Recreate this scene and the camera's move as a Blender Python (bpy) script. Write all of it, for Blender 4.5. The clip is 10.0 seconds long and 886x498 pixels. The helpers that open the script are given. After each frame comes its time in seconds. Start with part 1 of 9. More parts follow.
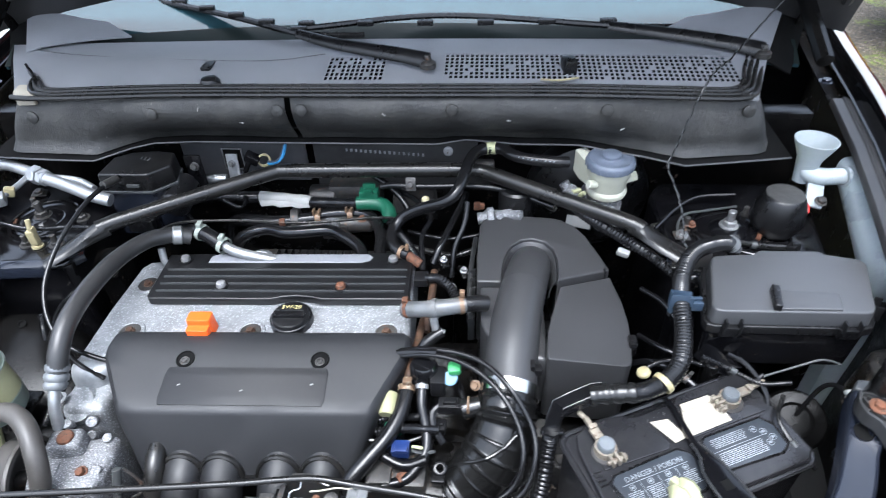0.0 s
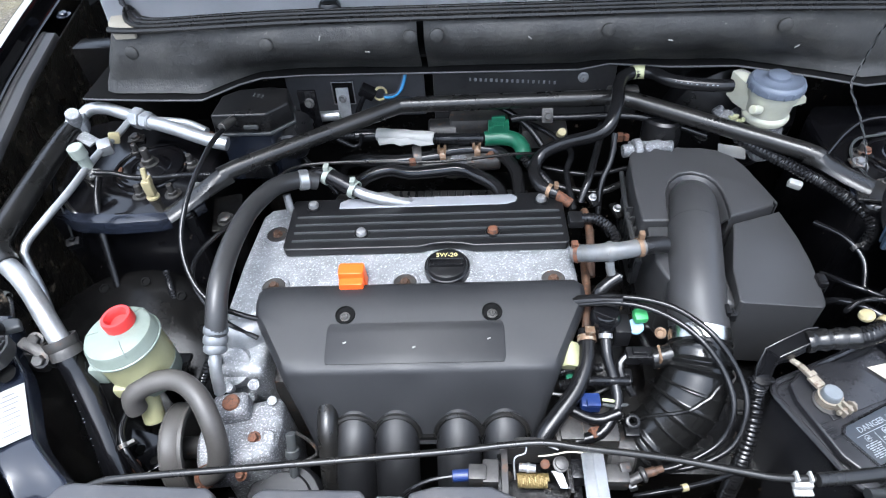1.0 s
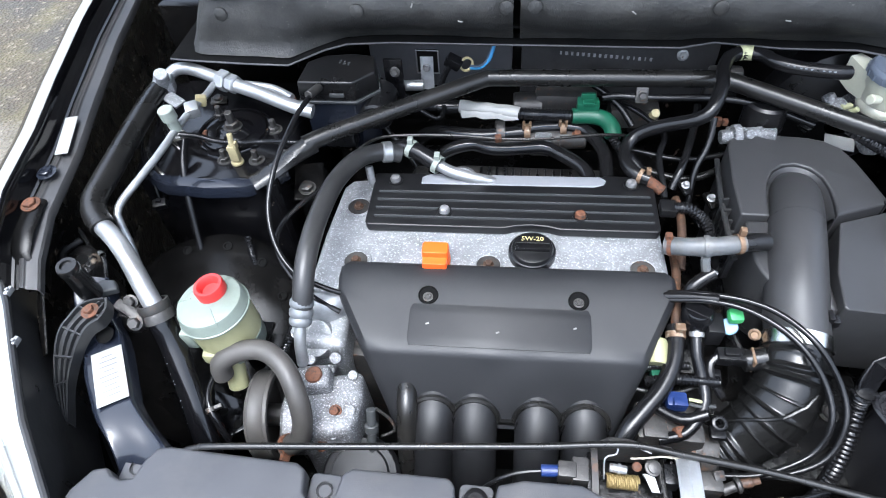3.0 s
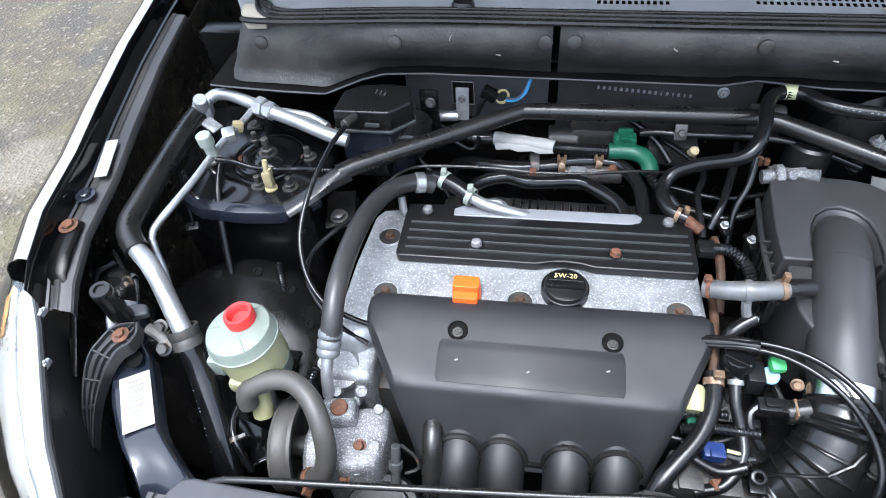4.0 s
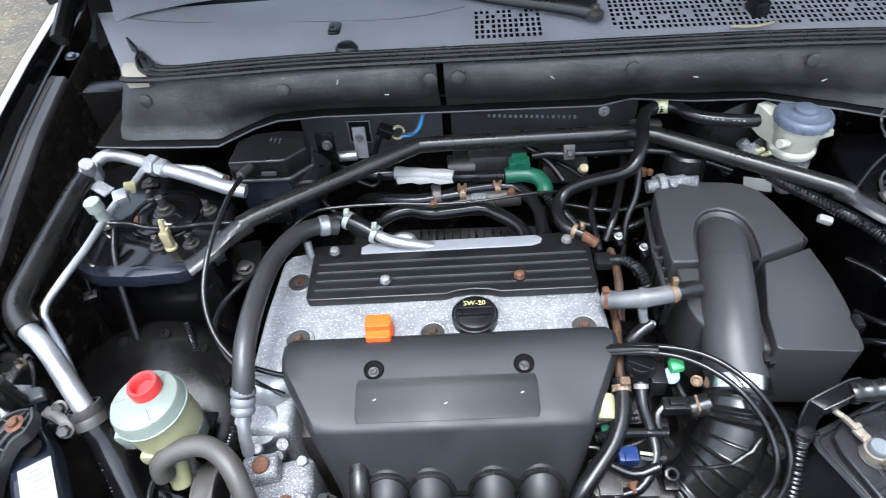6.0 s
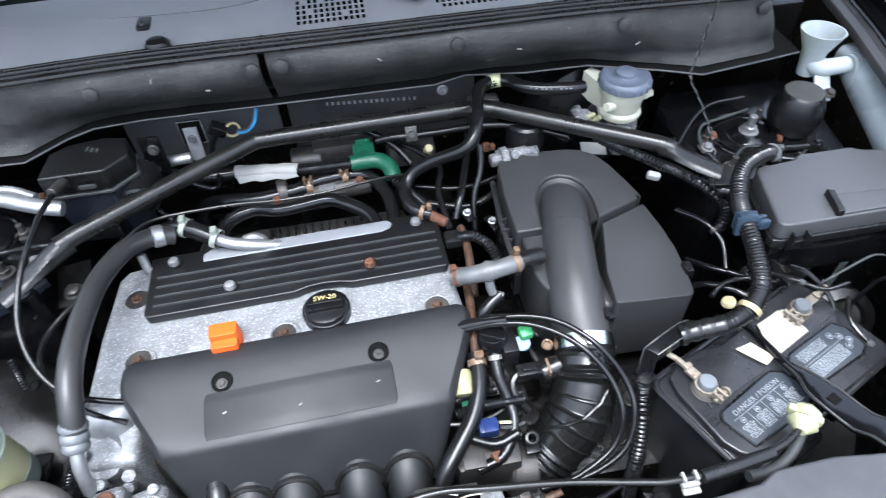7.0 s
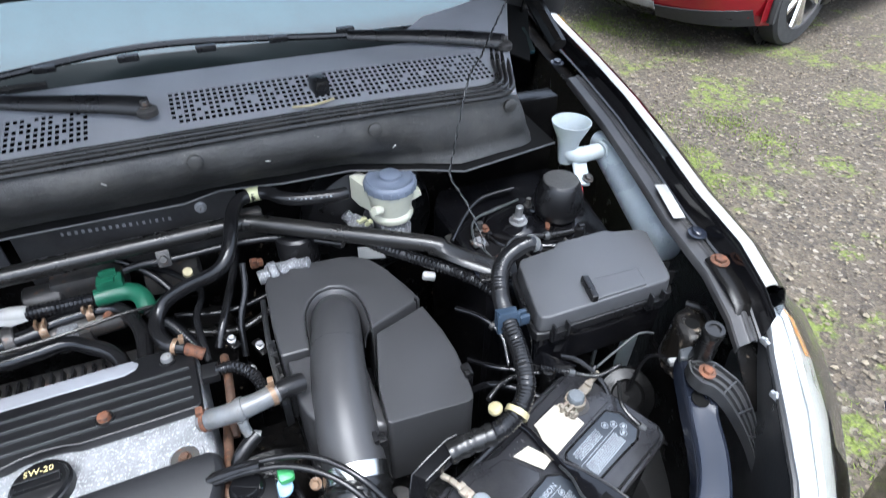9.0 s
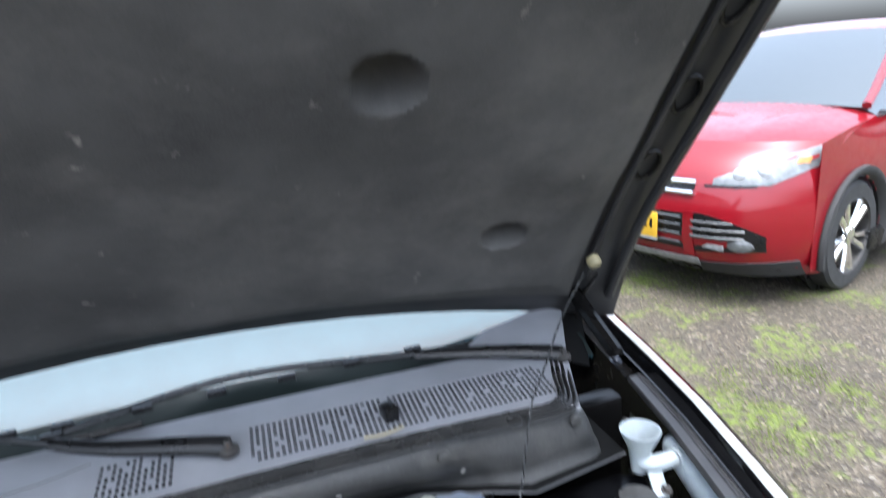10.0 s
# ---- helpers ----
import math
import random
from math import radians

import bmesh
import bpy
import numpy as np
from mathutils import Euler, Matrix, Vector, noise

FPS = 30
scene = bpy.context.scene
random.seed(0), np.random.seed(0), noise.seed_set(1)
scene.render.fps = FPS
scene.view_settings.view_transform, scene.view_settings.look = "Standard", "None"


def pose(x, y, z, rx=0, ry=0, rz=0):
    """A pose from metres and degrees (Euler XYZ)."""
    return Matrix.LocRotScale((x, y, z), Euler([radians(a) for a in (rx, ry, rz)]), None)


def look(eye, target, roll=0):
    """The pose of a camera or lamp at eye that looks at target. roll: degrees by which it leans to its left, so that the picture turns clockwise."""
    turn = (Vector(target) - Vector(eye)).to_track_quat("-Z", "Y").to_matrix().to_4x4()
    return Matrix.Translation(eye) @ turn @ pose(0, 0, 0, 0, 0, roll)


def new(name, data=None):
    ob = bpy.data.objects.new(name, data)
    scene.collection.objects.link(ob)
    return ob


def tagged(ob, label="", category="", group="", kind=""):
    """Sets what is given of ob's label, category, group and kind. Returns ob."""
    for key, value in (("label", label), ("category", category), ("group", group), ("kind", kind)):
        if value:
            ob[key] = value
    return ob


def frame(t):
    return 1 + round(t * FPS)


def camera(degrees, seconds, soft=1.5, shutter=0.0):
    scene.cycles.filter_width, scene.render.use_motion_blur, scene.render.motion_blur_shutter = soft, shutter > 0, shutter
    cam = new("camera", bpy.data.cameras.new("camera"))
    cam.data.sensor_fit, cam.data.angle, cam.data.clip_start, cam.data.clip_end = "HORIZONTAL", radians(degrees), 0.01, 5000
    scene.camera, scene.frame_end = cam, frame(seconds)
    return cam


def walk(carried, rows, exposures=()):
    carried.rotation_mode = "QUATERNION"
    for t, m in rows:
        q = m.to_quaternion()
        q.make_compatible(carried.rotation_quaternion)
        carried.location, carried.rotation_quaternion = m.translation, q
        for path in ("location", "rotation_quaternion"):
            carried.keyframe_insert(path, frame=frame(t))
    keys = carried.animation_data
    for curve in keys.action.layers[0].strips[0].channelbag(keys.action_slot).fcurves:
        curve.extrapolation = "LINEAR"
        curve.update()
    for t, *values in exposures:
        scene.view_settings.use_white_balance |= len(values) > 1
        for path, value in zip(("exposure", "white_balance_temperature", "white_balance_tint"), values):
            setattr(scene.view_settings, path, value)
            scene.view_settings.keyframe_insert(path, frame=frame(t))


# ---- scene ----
cam = camera(72.1, 10.0, 0.95, 0.3)
PATH = [
    (0, (0.185, 0.057, 1.608), (0.049, 1.6, 0.342), -2.2),
    (0.5, (0.062, 0.083, 1.589), (-0.052, 1.552, 0.237), -3.3),
    (1, (-0.054, 0.11, 1.58), (-0.175, 1.501, 0.148), -4.0),
    (1.5, (-0.068, 0.117, 1.585), (-0.201, 1.44, 0.091), -4.3),
    (2, (-0.086, 0.124, 1.593), (-0.242, 1.414, 0.073), -4.5),
    (2.5, (-0.104, 0.131, 1.592), (-0.3, 1.408, 0.065), -4.9),
    (4, (-0.13, 0.157, 1.595), (-0.458, 1.478, 0.129), -5.5),
    (4.5, (-0.132, 0.162, 1.605), (-0.468, 1.517, 0.173), -5.5),
    (5, (-0.125, 0.165, 1.614), (-0.427, 1.553, 0.205), -5.4),
    (5.2, (-0.12, 0.164, 1.617), (-0.4, 1.557, 0.209), -5.5),
    (6.5, (-0.06, 0.17, 1.612), (-0.033, 1.541, 0.157), -4.4),
    (7, (-0.01, 0.171, 1.601), (0.173, 1.51, 0.127), -2.9),
    (7.5, (0.06, 0.179, 1.585), (0.396, 1.48, 0.104), -0.8),
    (8, (0.111, 0.187, 1.565), (0.562, 1.469, 0.098), 0.8),
    (8.5, (0.145, 0.191, 1.566), (0.698, 1.499, 0.158), 2.1),
    (9, (0.163, 0.195, 1.586), (0.766, 1.614, 0.312), 1.0),
    (9.5, (0.17, 0.2, 1.62), (0.788, 1.796, 0.585), -1.4),
    (10, (0.168, 0.221, 1.7), (0.745, 2.048, 1.126), -4.4),
]
walk(cam, [(t, look(eye, target, roll)) for t, eye, target, roll in PATH], exposures=[(0, 2.32, 5650, 8), (8.5, 2.32, 5650, 8), (10, 2.5, 5650, 8)])

# ---- world, sun, exposure ----
world = bpy.data.worlds.new("sky")
scene.world = world
world.use_nodes = True
wt = world.node_tree
sky = wt.nodes.new("ShaderNodeTexSky")
sky.sky_type = "NISHITA"
sky.sun_disc = False
sky.sun_elevation = radians(74)
sky.sun_rotation = radians(200)
sky.air_density, sky.dust_density, sky.ozone_density = 1.0, 7.0, 1.0
hazy = wt.nodes.new("ShaderNodeHueSaturation")
hazy.inputs["Saturation"].default_value = 0.45
wt.links.new(sky.outputs["Color"], hazy.inputs["Color"])
wt.links.new(hazy.outputs["Color"], wt.nodes["Background"].inputs["Color"])
wt.nodes["Background"].inputs["Strength"].default_value = 0.15
sun = new("sun", bpy.data.lights.new("sun", "SUN"))
sun.data.energy, sun.data.angle, sun.data.color = 0.45, radians(30), (1.0, 0.97, 0.92)
sun.matrix_world = look((-0.5, -1.1, 4.2), (0, 0, 0))

# ---- materials ----
def mat(name, col, rough=0.5, metal=0.0, var=0.25, scale=18.0, fine=260.0, bump=0.08, coat=0.0, dust=0.0,
        dust_col=(0.22, 0.2, 0.17), spots=0.0, spot_col=(0.3, 0.12, 0.04), spot_scale=60.0, trans=0.0, ior=1.45, per=0.0, sss=0.0,
        lump=0.0, lump_scale=35.0):
    """Paint, plastic or metal with a broad and a fine grain, patches of dust and spots of rust or wear."""
    m = bpy.data.materials.new(name)
    m.use_nodes = True
    nt, b = m.node_tree, m.node_tree.nodes["Principled BSDF"]
    L = nt.links.new

    def node(kind, **inputs):
        n = nt.nodes.new(kind)
        for k, v in inputs.items():
            n.inputs[k.replace("_", " ")].default_value = v
        return n

    def mix(fac, a, c, blend="MIX"):
        n = nt.nodes.new("ShaderNodeMix")
        n.data_type, n.blend_type = "RGBA", blend
        for socket, v in ((n.inputs[0], fac), (n.inputs[6], a), (n.inputs[7], c)):
            if hasattr(v, "links"):
                L(v, socket)
            else:
                socket.default_value = v
        return n.outputs[2]

    def ramp(src, lo, hi, a=0.0, c=1.0):
        n = node("ShaderNodeMapRange", From_Min=lo, From_Max=hi, To_Min=a, To_Max=c)
        L(src, n.inputs["Value"])
        return n.outputs["Result"]

    tc = nt.nodes.new("ShaderNodeTexCoord").outputs["Object"]

    def noise_tex(s, detail=5.0, r=0.6):
        n = node("ShaderNodeTexNoise", Scale=s, Detail=detail, Roughness=r)
        L(tc, n.inputs["Vector"])
        return n.outputs["Fac"]

    broad, grain = noise_tex(scale), noise_tex(fine, 3.0)
    c4 = (*col, 1.0)
    lo, hi = tuple(max(0, x * (1 - var)) for x in col), tuple(min(1, x * (1 + var)) for x in col)
    colour = mix(ramp(broad, 0.3, 0.7), (*lo, 1), (*hi, 1))
    colour = mix(ramp(grain, 0.35, 0.7, 0.0, 0.35), colour, (*hi, 1))
    r_out = ramp(broad, 0.3, 0.7, max(0.02, rough - 0.12 * rough - 0.03), min(1, rough + 0.15 * rough + 0.03))
    if per:
        info = nt.nodes.new("ShaderNodeObjectInfo").outputs["Random"]
        colour = mix(ramp(info, 0, 1, 0, per), colour, (*[x * 0.5 for x in col], 1))
    if dust:
        d = ramp(noise_tex(scale * 0.6, 8.0, 0.7), 0.46, 0.75, 0.0, dust)
        colour = mix(d, colour, (*dust_col, 1))
    if spots:
        s = ramp(noise_tex(spot_scale, 6.0, 0.65), 0.70 - 0.28 * spots, 0.76 - 0.22 * spots)
        colour = mix(s, colour, (*spot_col, 1))
        if metal:
            mm = nt.nodes.new("ShaderNodeMath")
            mm.operation = "MULTIPLY_ADD"
            L(s, mm.inputs[0])
            mm.inputs[1].default_value, mm.inputs[2].default_value = -metal, metal
            L(mm.outputs[0], b.inputs["Metallic"])
    L(colour, b.inputs["Base Color"])
    L(r_out, b.inputs["Roughness"])
    if not (spots and metal):
        b.inputs["Metallic"].default_value = metal
    b.inputs["IOR"].default_value = ior
    b.inputs["Transmission Weight"].default_value = trans
    b.inputs["Coat Weight"].default_value = coat
    b.inputs["Coat Roughness"].default_value = 0.06
    if sss:
        b.inputs["Subsurface Weight"].default_value = sss
        b.inputs["Subsurface Radius"].default_value = (0.02, 0.02, 0.015)
        b.inputs["Subsurface Scale"].default_value = 0.5
    if bump:
        bp = node("ShaderNodeBump", Strength=bump, Distance=0.001)
        L(grain, bp.inputs["Height"])
        L(bp.outputs["Normal"], b.inputs["Normal"])
        if lump:
            b2 = node("ShaderNodeBump", Strength=lump, Distance=0.006)
            L(noise_tex(lump_scale, 7.0, 0.65), b2.inputs["Height"])
            L(b2.outputs["Normal"], bp.inputs["Normal"])
    return m


M_COVER = mat("grey_moulded_plastic", (0.0106, 0.0109, 0.0122), 0.52, var=0.1, fine=1500, bump=0.2)
M_PANEL = mat("smooth_grey_plastic", (0.0064, 0.0064, 0.0072), 0.5, var=0.1, fine=1500, bump=0.15)
M_PLATE = mat("black_ribbed_plastic", (0.0055, 0.0055, 0.006), 0.34, var=0.2, fine=900, bump=0.15, ior=1.4)
M_AIRBOX = mat("black_airbox_plastic", (0.027, 0.027, 0.028), 0.40, var=0.06, fine=900, bump=0.06)
M_BLACK = mat("black_plastic", (0.005, 0.005, 0.0055), 0.28, var=0.3, bump=0.12, dust=0.10, dust_col=(0.05, 0.046, 0.042), ior=1.4)
M_RUBBER = mat("black_rubber", (0.0055, 0.0055, 0.0055), 0.24, var=0.3, bump=0.15, dust=0.10, dust_col=(0.045, 0.042, 0.038))
M_HOSE = mat("black_hose", (0.0045, 0.0045, 0.005), 0.22, var=0.35, bump=0.12, dust=0.15, dust_col=(0.035, 0.032, 0.029), ior=1.4)
M_CONDUIT = mat("black_corrugated_plastic", (0.005, 0.005, 0.0055), 0.16, var=0.3, bump=0.1, dust=0.08, dust_col=(0.05, 0.046, 0.042))
M_PSHOSE = mat("faded_rubber_hose", (0.042, 0.039, 0.036), 0.5, var=0.25, bump=0.2, dust=0.15, dust_col=(0.09, 0.085, 0.075))
M_INSUL = mat("felted_black_sheet", (0.021, 0.021, 0.0205), 0.52, var=0.6, scale=14, bump=0.5, fine=420, dust=0.8, dust_col=(0.062, 0.059, 0.053), spots=0.16, spot_col=(0.13, 0.124, 0.11), spot_scale=150, ior=1.45, lump=0.55, lump_scale=38)
M_PAD = mat("hood_liner_felt", (0.054, 0.052, 0.050), 0.85, var=0.55, scale=5, fine=420, bump=0.6, dust=0.75, dust_col=(0.14, 0.13, 0.12), spots=0.10, spot_col=(0.2, 0.185, 0.165), spot_scale=26, lump=0.7, lump_scale=9)
M_PAINT = mat("black_body_paint", (0.003, 0.003, 0.0036), 0.12, var=0.3, bump=0.03, coat=0.25, dust=0.22, dust_col=(0.022, 0.020, 0.018), ior=1.42)
M_GRIME = mat("grimy_black_metal", (0.0024, 0.0023, 0.0023), 0.24, var=0.6, bump=0.35, dust=0.4, dust_col=(0.016, 0.013, 0.010), spots=0.22, spot_col=(0.075, 0.058, 0.042), spot_scale=70, ior=1.36, lump=0.35, lump_scale=60)
# Sky reflection on the dark fenders, put into a pale colour.
M_SKYSHEEN = mat("fender_sky_sheen", (0.225, 0.218, 0.202), 0.34, var=0.12, bump=0.02, coat=0.3, dust=0.45, dust_col=(0.14, 0.128, 0.108))
M_ALU = mat("cast_aluminium", (0.20, 0.205, 0.212), 0.42, 0.5, var=0.3, scale=40, fine=700, bump=0.8, spots=0.58, spot_col=(0.39, 0.40, 0.415), spot_scale=340)
M_PUMP = mat("corroded_aluminium", (0.115, 0.116, 0.12), 0.5, 0.3, var=0.5, scale=60, fine=300, bump=1.2, spots=0.6, spot_col=(0.36, 0.37, 0.39), spot_scale=420)
M_PIPE = mat("aluminium_pipe", (0.33, 0.338, 0.345), 0.40, 0.75, var=0.25, bump=0.3, dust=0.4, dust_col=(0.2, 0.19, 0.17))
M_STEEL = mat("zinc_steel", (0.22, 0.22, 0.222), 0.45, 0.7, var=0.5, bump=0.3, spots=0.4, spot_col=(0.07, 0.045, 0.03), spot_scale=160)
M_RUST = mat("rusty_steel", (0.078, 0.030, 0.014), 0.75, 0.05, var=0.6, scale=90, bump=0.8, spots=0.6, spot_col=(0.030, 0.018, 0.012), spot_scale=230)
M_DKSTEEL = mat("dark_worn_steel", (0.05, 0.048, 0.046), 0.45, 0.6, var=0.5, bump=0.4, spots=0.4, spot_col=(0.075, 0.04, 0.022), spot_scale=80)
M_BAR = mat("satin_black_tube", (0.007, 0.0068, 0.0065), 0.28, var=0.3, bump=0.1, dust=0.3, dust_col=(0.035, 0.031, 0.027))
M_ORANGE = mat("orange_plastic", (0.62, 0.085, 0.008), 0.35, var=0.08, bump=0.03)
M_RED = mat("faded_red_plastic", (0.42, 0.028, 0.026), 0.4, var=0.12, bump=0.05)
M_WHITEP = mat("translucent_white_plastic", (0.150, 0.176, 0.153), 0.38, var=0.15, bump=0.05, dust=0.25, dust_col=(0.10, 0.10, 0.08), sss=0.15)
M_FLUID = mat("yellowed_plastic", (0.23, 0.225, 0.125), 0.4, var=0.12, bump=0.05, sss=0.15)
M_CREAM = mat("cream_plastic", (0.26, 0.225, 0.125), 0.45, var=0.2, bump=0.05, dust=0.35, dust_col=(0.1, 0.085, 0.06))
M_BRKCAP = mat("grey_cap_plastic", (0.085, 0.10, 0.13), 0.42, var=0.15, bump=0.1)
M_BRKRES = mat("ivory_reservoir_plastic", (0.37, 0.372, 0.305), 0.4, var=0.1, bump=0.03, dust=0.2, dust_col=(0.2, 0.19, 0.14), sss=0.25)
M_WASHER = mat("washer_bottle_plastic", (0.31, 0.35, 0.37), 0.3, var=0.15, scale=8, bump=0.05, sss=0.3)
M_FUNNEL = mat("milky_plastic", (0.285, 0.315, 0.325), 0.35, var=0.1, bump=0.03, sss=0.3)
M_GREEN = mat("green_plastic", (0.008, 0.065, 0.035), 0.4, var=0.15, bump=0.05)
M_LGREEN = mat("bright_green_plastic", (0.04, 0.22, 0.07), 0.4, var=0.12)
M_BLUE = mat("blue_plastic", (0.008, 0.02, 0.085), 0.4, var=0.2, dust=0.2)
M_STEELBLUE = mat("slate_blue_plastic", (0.016, 0.027, 0.044), 0.4, var=0.2)
M_SKYBLUE = mat("sky_blue_insulation", (0.025, 0.16, 0.34), 0.4, var=0.1)
M_YELLOW = mat("pale_yellow_tape", (0.27, 0.275, 0.16), 0.5, var=0.15, bump=0.1, dust=0.25)
M_LABEL = mat("white_paper_label", (0.23, 0.228, 0.218), 0.55, var=0.10, bump=0.05, dust=0.4, dust_col=(0.15, 0.14, 0.12))
M_LUG = mat("corroded_lug", (0.15, 0.132, 0.105), 0.5, 0.3, var=0.5, bump=0.6, spots=0.55, spot_col=(0.075, 0.045, 0.028), spot_scale=170)
M_TAG = mat("cream_paper", (0.29, 0.265, 0.215), 0.6, var=0.14, bump=0.1, dust=0.35, dust_col=(0.17, 0.145, 0.10))
M_LIDBLK = mat("satin_black_lid", (0.0042, 0.0042, 0.0045), 0.30, var=0.3, bump=0.12, dust=0.2, dust_col=(0.028, 0.025, 0.022), ior=1.4)
M_PRINT = mat("grey_print", (0.17, 0.17, 0.175), 0.6, var=0.1)
M_BATT = mat("battery_case_plastic", (0.013, 0.013, 0.0145), 0.22, var=0.25, bump=0.10, dust=0.35, dust_col=(0.04, 0.038, 0.035))
M_BATLAB = mat("blue_grey_battery_label", (0.020, 0.024, 0.030), 0.4, var=0.3, bump=0.05)
M_BATINK = mat("pale_label_ink", (0.18, 0.195, 0.21), 0.5, var=0.4)
M_LEAD = mat("lead_terminal", (0.115, 0.126, 0.135), 0.45, 0.4, var=0.35, bump=0.5)
M_PIPERUST = mat("brown_scaled_pipe", (0.040, 0.021, 0.012), 0.6, 0.1, var=0.7, scale=60, bump=0.8, spots=0.5, spot_col=(0.085, 0.036, 0.016), spot_scale=150)
M_WELL = mat("dull_black_underseal", (0.0032, 0.0031, 0.0031), 0.2, var=0.5, bump=0.06, dust=0.3, dust_col=(0.014, 0.012, 0.010), ior=1.24)
M_COPPER = mat("corroded_copper", (0.15, 0.095, 0.058), 0.5, 0.4, var=0.4, bump=0.5, spots=0.5, spot_col=(0.22, 0.195, 0.155), spot_scale=190)
M_COWL = mat("grey_cowl_plastic", (0.158, 0.163, 0.177), 0.42, var=0.12, fine=900, bump=0.2, dust=0.1)
M_SLAM = mat("grey_shroud_plastic", (0.036, 0.037, 0.041), 0.45, var=0.12, fine=1300, bump=0.25, dust=0.12)
M_SUPPORT = mat("blue_black_panel_paint", (0.0085, 0.0105, 0.0165), 0.2, var=0.2, bump=0.04, coat=0.25, dust=0.2, dust_col=(0.035, 0.033, 0.032), ior=1.42)
M_CLIP = mat("grey_clip_plastic", (0.035, 0.037, 0.038), 0.42, var=0.1)
M_TRANSHOSE = mat("grey_breather_hose", (0.072, 0.076, 0.080), 0.36, var=0.35, scale=40, bump=0.1, dust=0.5, dust_col=(0.11, 0.09, 0.065), spots=0.3, spot_col=(0.05, 0.038, 0.026))
M_CHROME = mat("chrome", (0.85, 0.85, 0.86), 0.12, 1.0, var=0.05, bump=0.0)
M_INK = mat("yellow_ink", (0.50, 0.43, 0.20), 0.5, var=0.05)
M_REFLECT = mat("silvered_reflector", (0.34, 0.34, 0.32), 0.3, 0.4, var=0.4, scale=9, bump=0.0)
M_AMBER = mat("amber_plastic", (0.35, 0.16, 0.05), 0.25, var=0.3, bump=0.0)
M_REDPAINT = mat("red_car_paint", (0.155, 0.003, 0.007), 0.4, var=0.02, bump=0.0, coat=1.0, ior=1.2)
M_CARGLASS = mat("tinted_car_glass", (0.02, 0.028, 0.03), 0.05, var=0.1, bump=0.0, coat=1.0, ior=1.7)
# Printed border, also dulled and darkened to paint in the hood's reflection.
M_BORDER = mat("glass_print_and_reflection", (0.006, 0.010, 0.009), 0.5, var=0.1, bump=0.0, ior=1.25)
M_TYRE = mat("tyre_rubber", (0.022, 0.022, 0.022), 0.75, var=0.3, bump=0.3)
M_PLATEY = mat("yellow_plate", (0.5, 0.30, 0.02), 0.4, var=0.05)


def glass(name, col=(1, 1, 1), rough=0.0):
    m = bpy.data.materials.new(name)
    m.use_nodes = True
    b = m.node_tree.nodes["Principled BSDF"]
    b.inputs["Base Color"].default_value = (*col, 1)
    b.inputs["Roughness"].default_value = rough
    b.inputs["Transmission Weight"].default_value = 1.0
    b.inputs["IOR"].default_value = 1.45
    return m


M_PALE = mat("pale_green_grey_plastic", (0.19, 0.21, 0.185), 0.45, var=0.25, bump=0.1, dust=0.3, dust_col=(0.12, 0.11, 0.09))
M_LAMP = mat("hazy_headlamp", (0.115, 0.12, 0.122), 0.22, 0.3, var=0.5, scale=14, bump=0.0, coat=0.4)
# Near-black for holes and gaps, with their shade put into the colour.
M_MATTE = mat("matt_black", (0.004, 0.004, 0.004), 0.95, var=0.4, bump=0.2, dust=0.3, dust_col=(0.010, 0.009, 0.008), ior=1.15)
M_PHOSE = mat("greyed_rubber_hose", (0.020, 0.020, 0.0205), 0.36, var=0.3, bump=0.15, dust=0.2, dust_col=(0.06, 0.055, 0.05))
M_FUSE = mat("fuse_lid_plastic", (0.042, 0.043, 0.0455), 0.36, var=0.08, fine=1500, bump=0.15)
M_APRON = mat("dirt_streaked_inner_fender", (0.003, 0.0028, 0.0027), 0.28, var=0.6, bump=0.3, dust=0.6, dust_col=(0.03, 0.024, 0.018), spots=0.42, spot_col=(0.15, 0.12, 0.09), spot_scale=55, ior=1.4, lump=0.8, lump_scale=42)
M_BRASS = mat("yellow_zinc_spring", (0.17, 0.125, 0.05), 0.42, 0.5, var=0.3, bump=0.2)
M_FIREWALL = mat("grey_black_dust_and_sheen", (0.022, 0.022, 0.023), 0.4, var=0.4, bump=0.15, dust=0.5, dust_col=(0.05, 0.046, 0.042))
M_TOWER = mat("glossy_chassis_paint", (0.0028, 0.0028, 0.0034), 0.12, var=0.4, bump=0.06, dust=0.25, dust_col=(0.016, 0.014, 0.012), spots=0.14, spot_col=(0.08, 0.065, 0.05), spot_scale=120, ior=1.45)
M_CASE = mat("smooth_cast_aluminium", (0.26, 0.267, 0.275), 0.45, 0.5, var=0.35, scale=30, bump=0.12, dust=0.4, dust_col=(0.11, 0.10, 0.088))
M_CRIMP = mat("pale_zinc_crimp", (0.12, 0.127, 0.134), 0.5, 0.3, var=0.25, bump=0.5, dust=0.3, dust_col=(0.2, 0.19, 0.17))
M_BAND = mat("bright_steel_band", (0.52, 0.52, 0.50), 0.2, 1.0, var=0.15, bump=0.05)
M_GLOSS = mat("glossy_black_plastic", (0.004, 0.004, 0.0045), 0.07, var=0.2, bump=0.02, ior=1.5)
M_PALEBLUE = mat("pale_blue_plastic", (0.11, 0.20, 0.29), 0.4, var=0.1)
M_RIBPLASTIC = mat("weathered_grey_black_plastic", (0.016, 0.0165, 0.0175), 0.33, var=0.35, bump=0.15, dust=0.4, dust_col=(0.05, 0.047, 0.042))
M_LENS = glass("clear_lens", (0.95, 0.97, 0.97), 0.02)
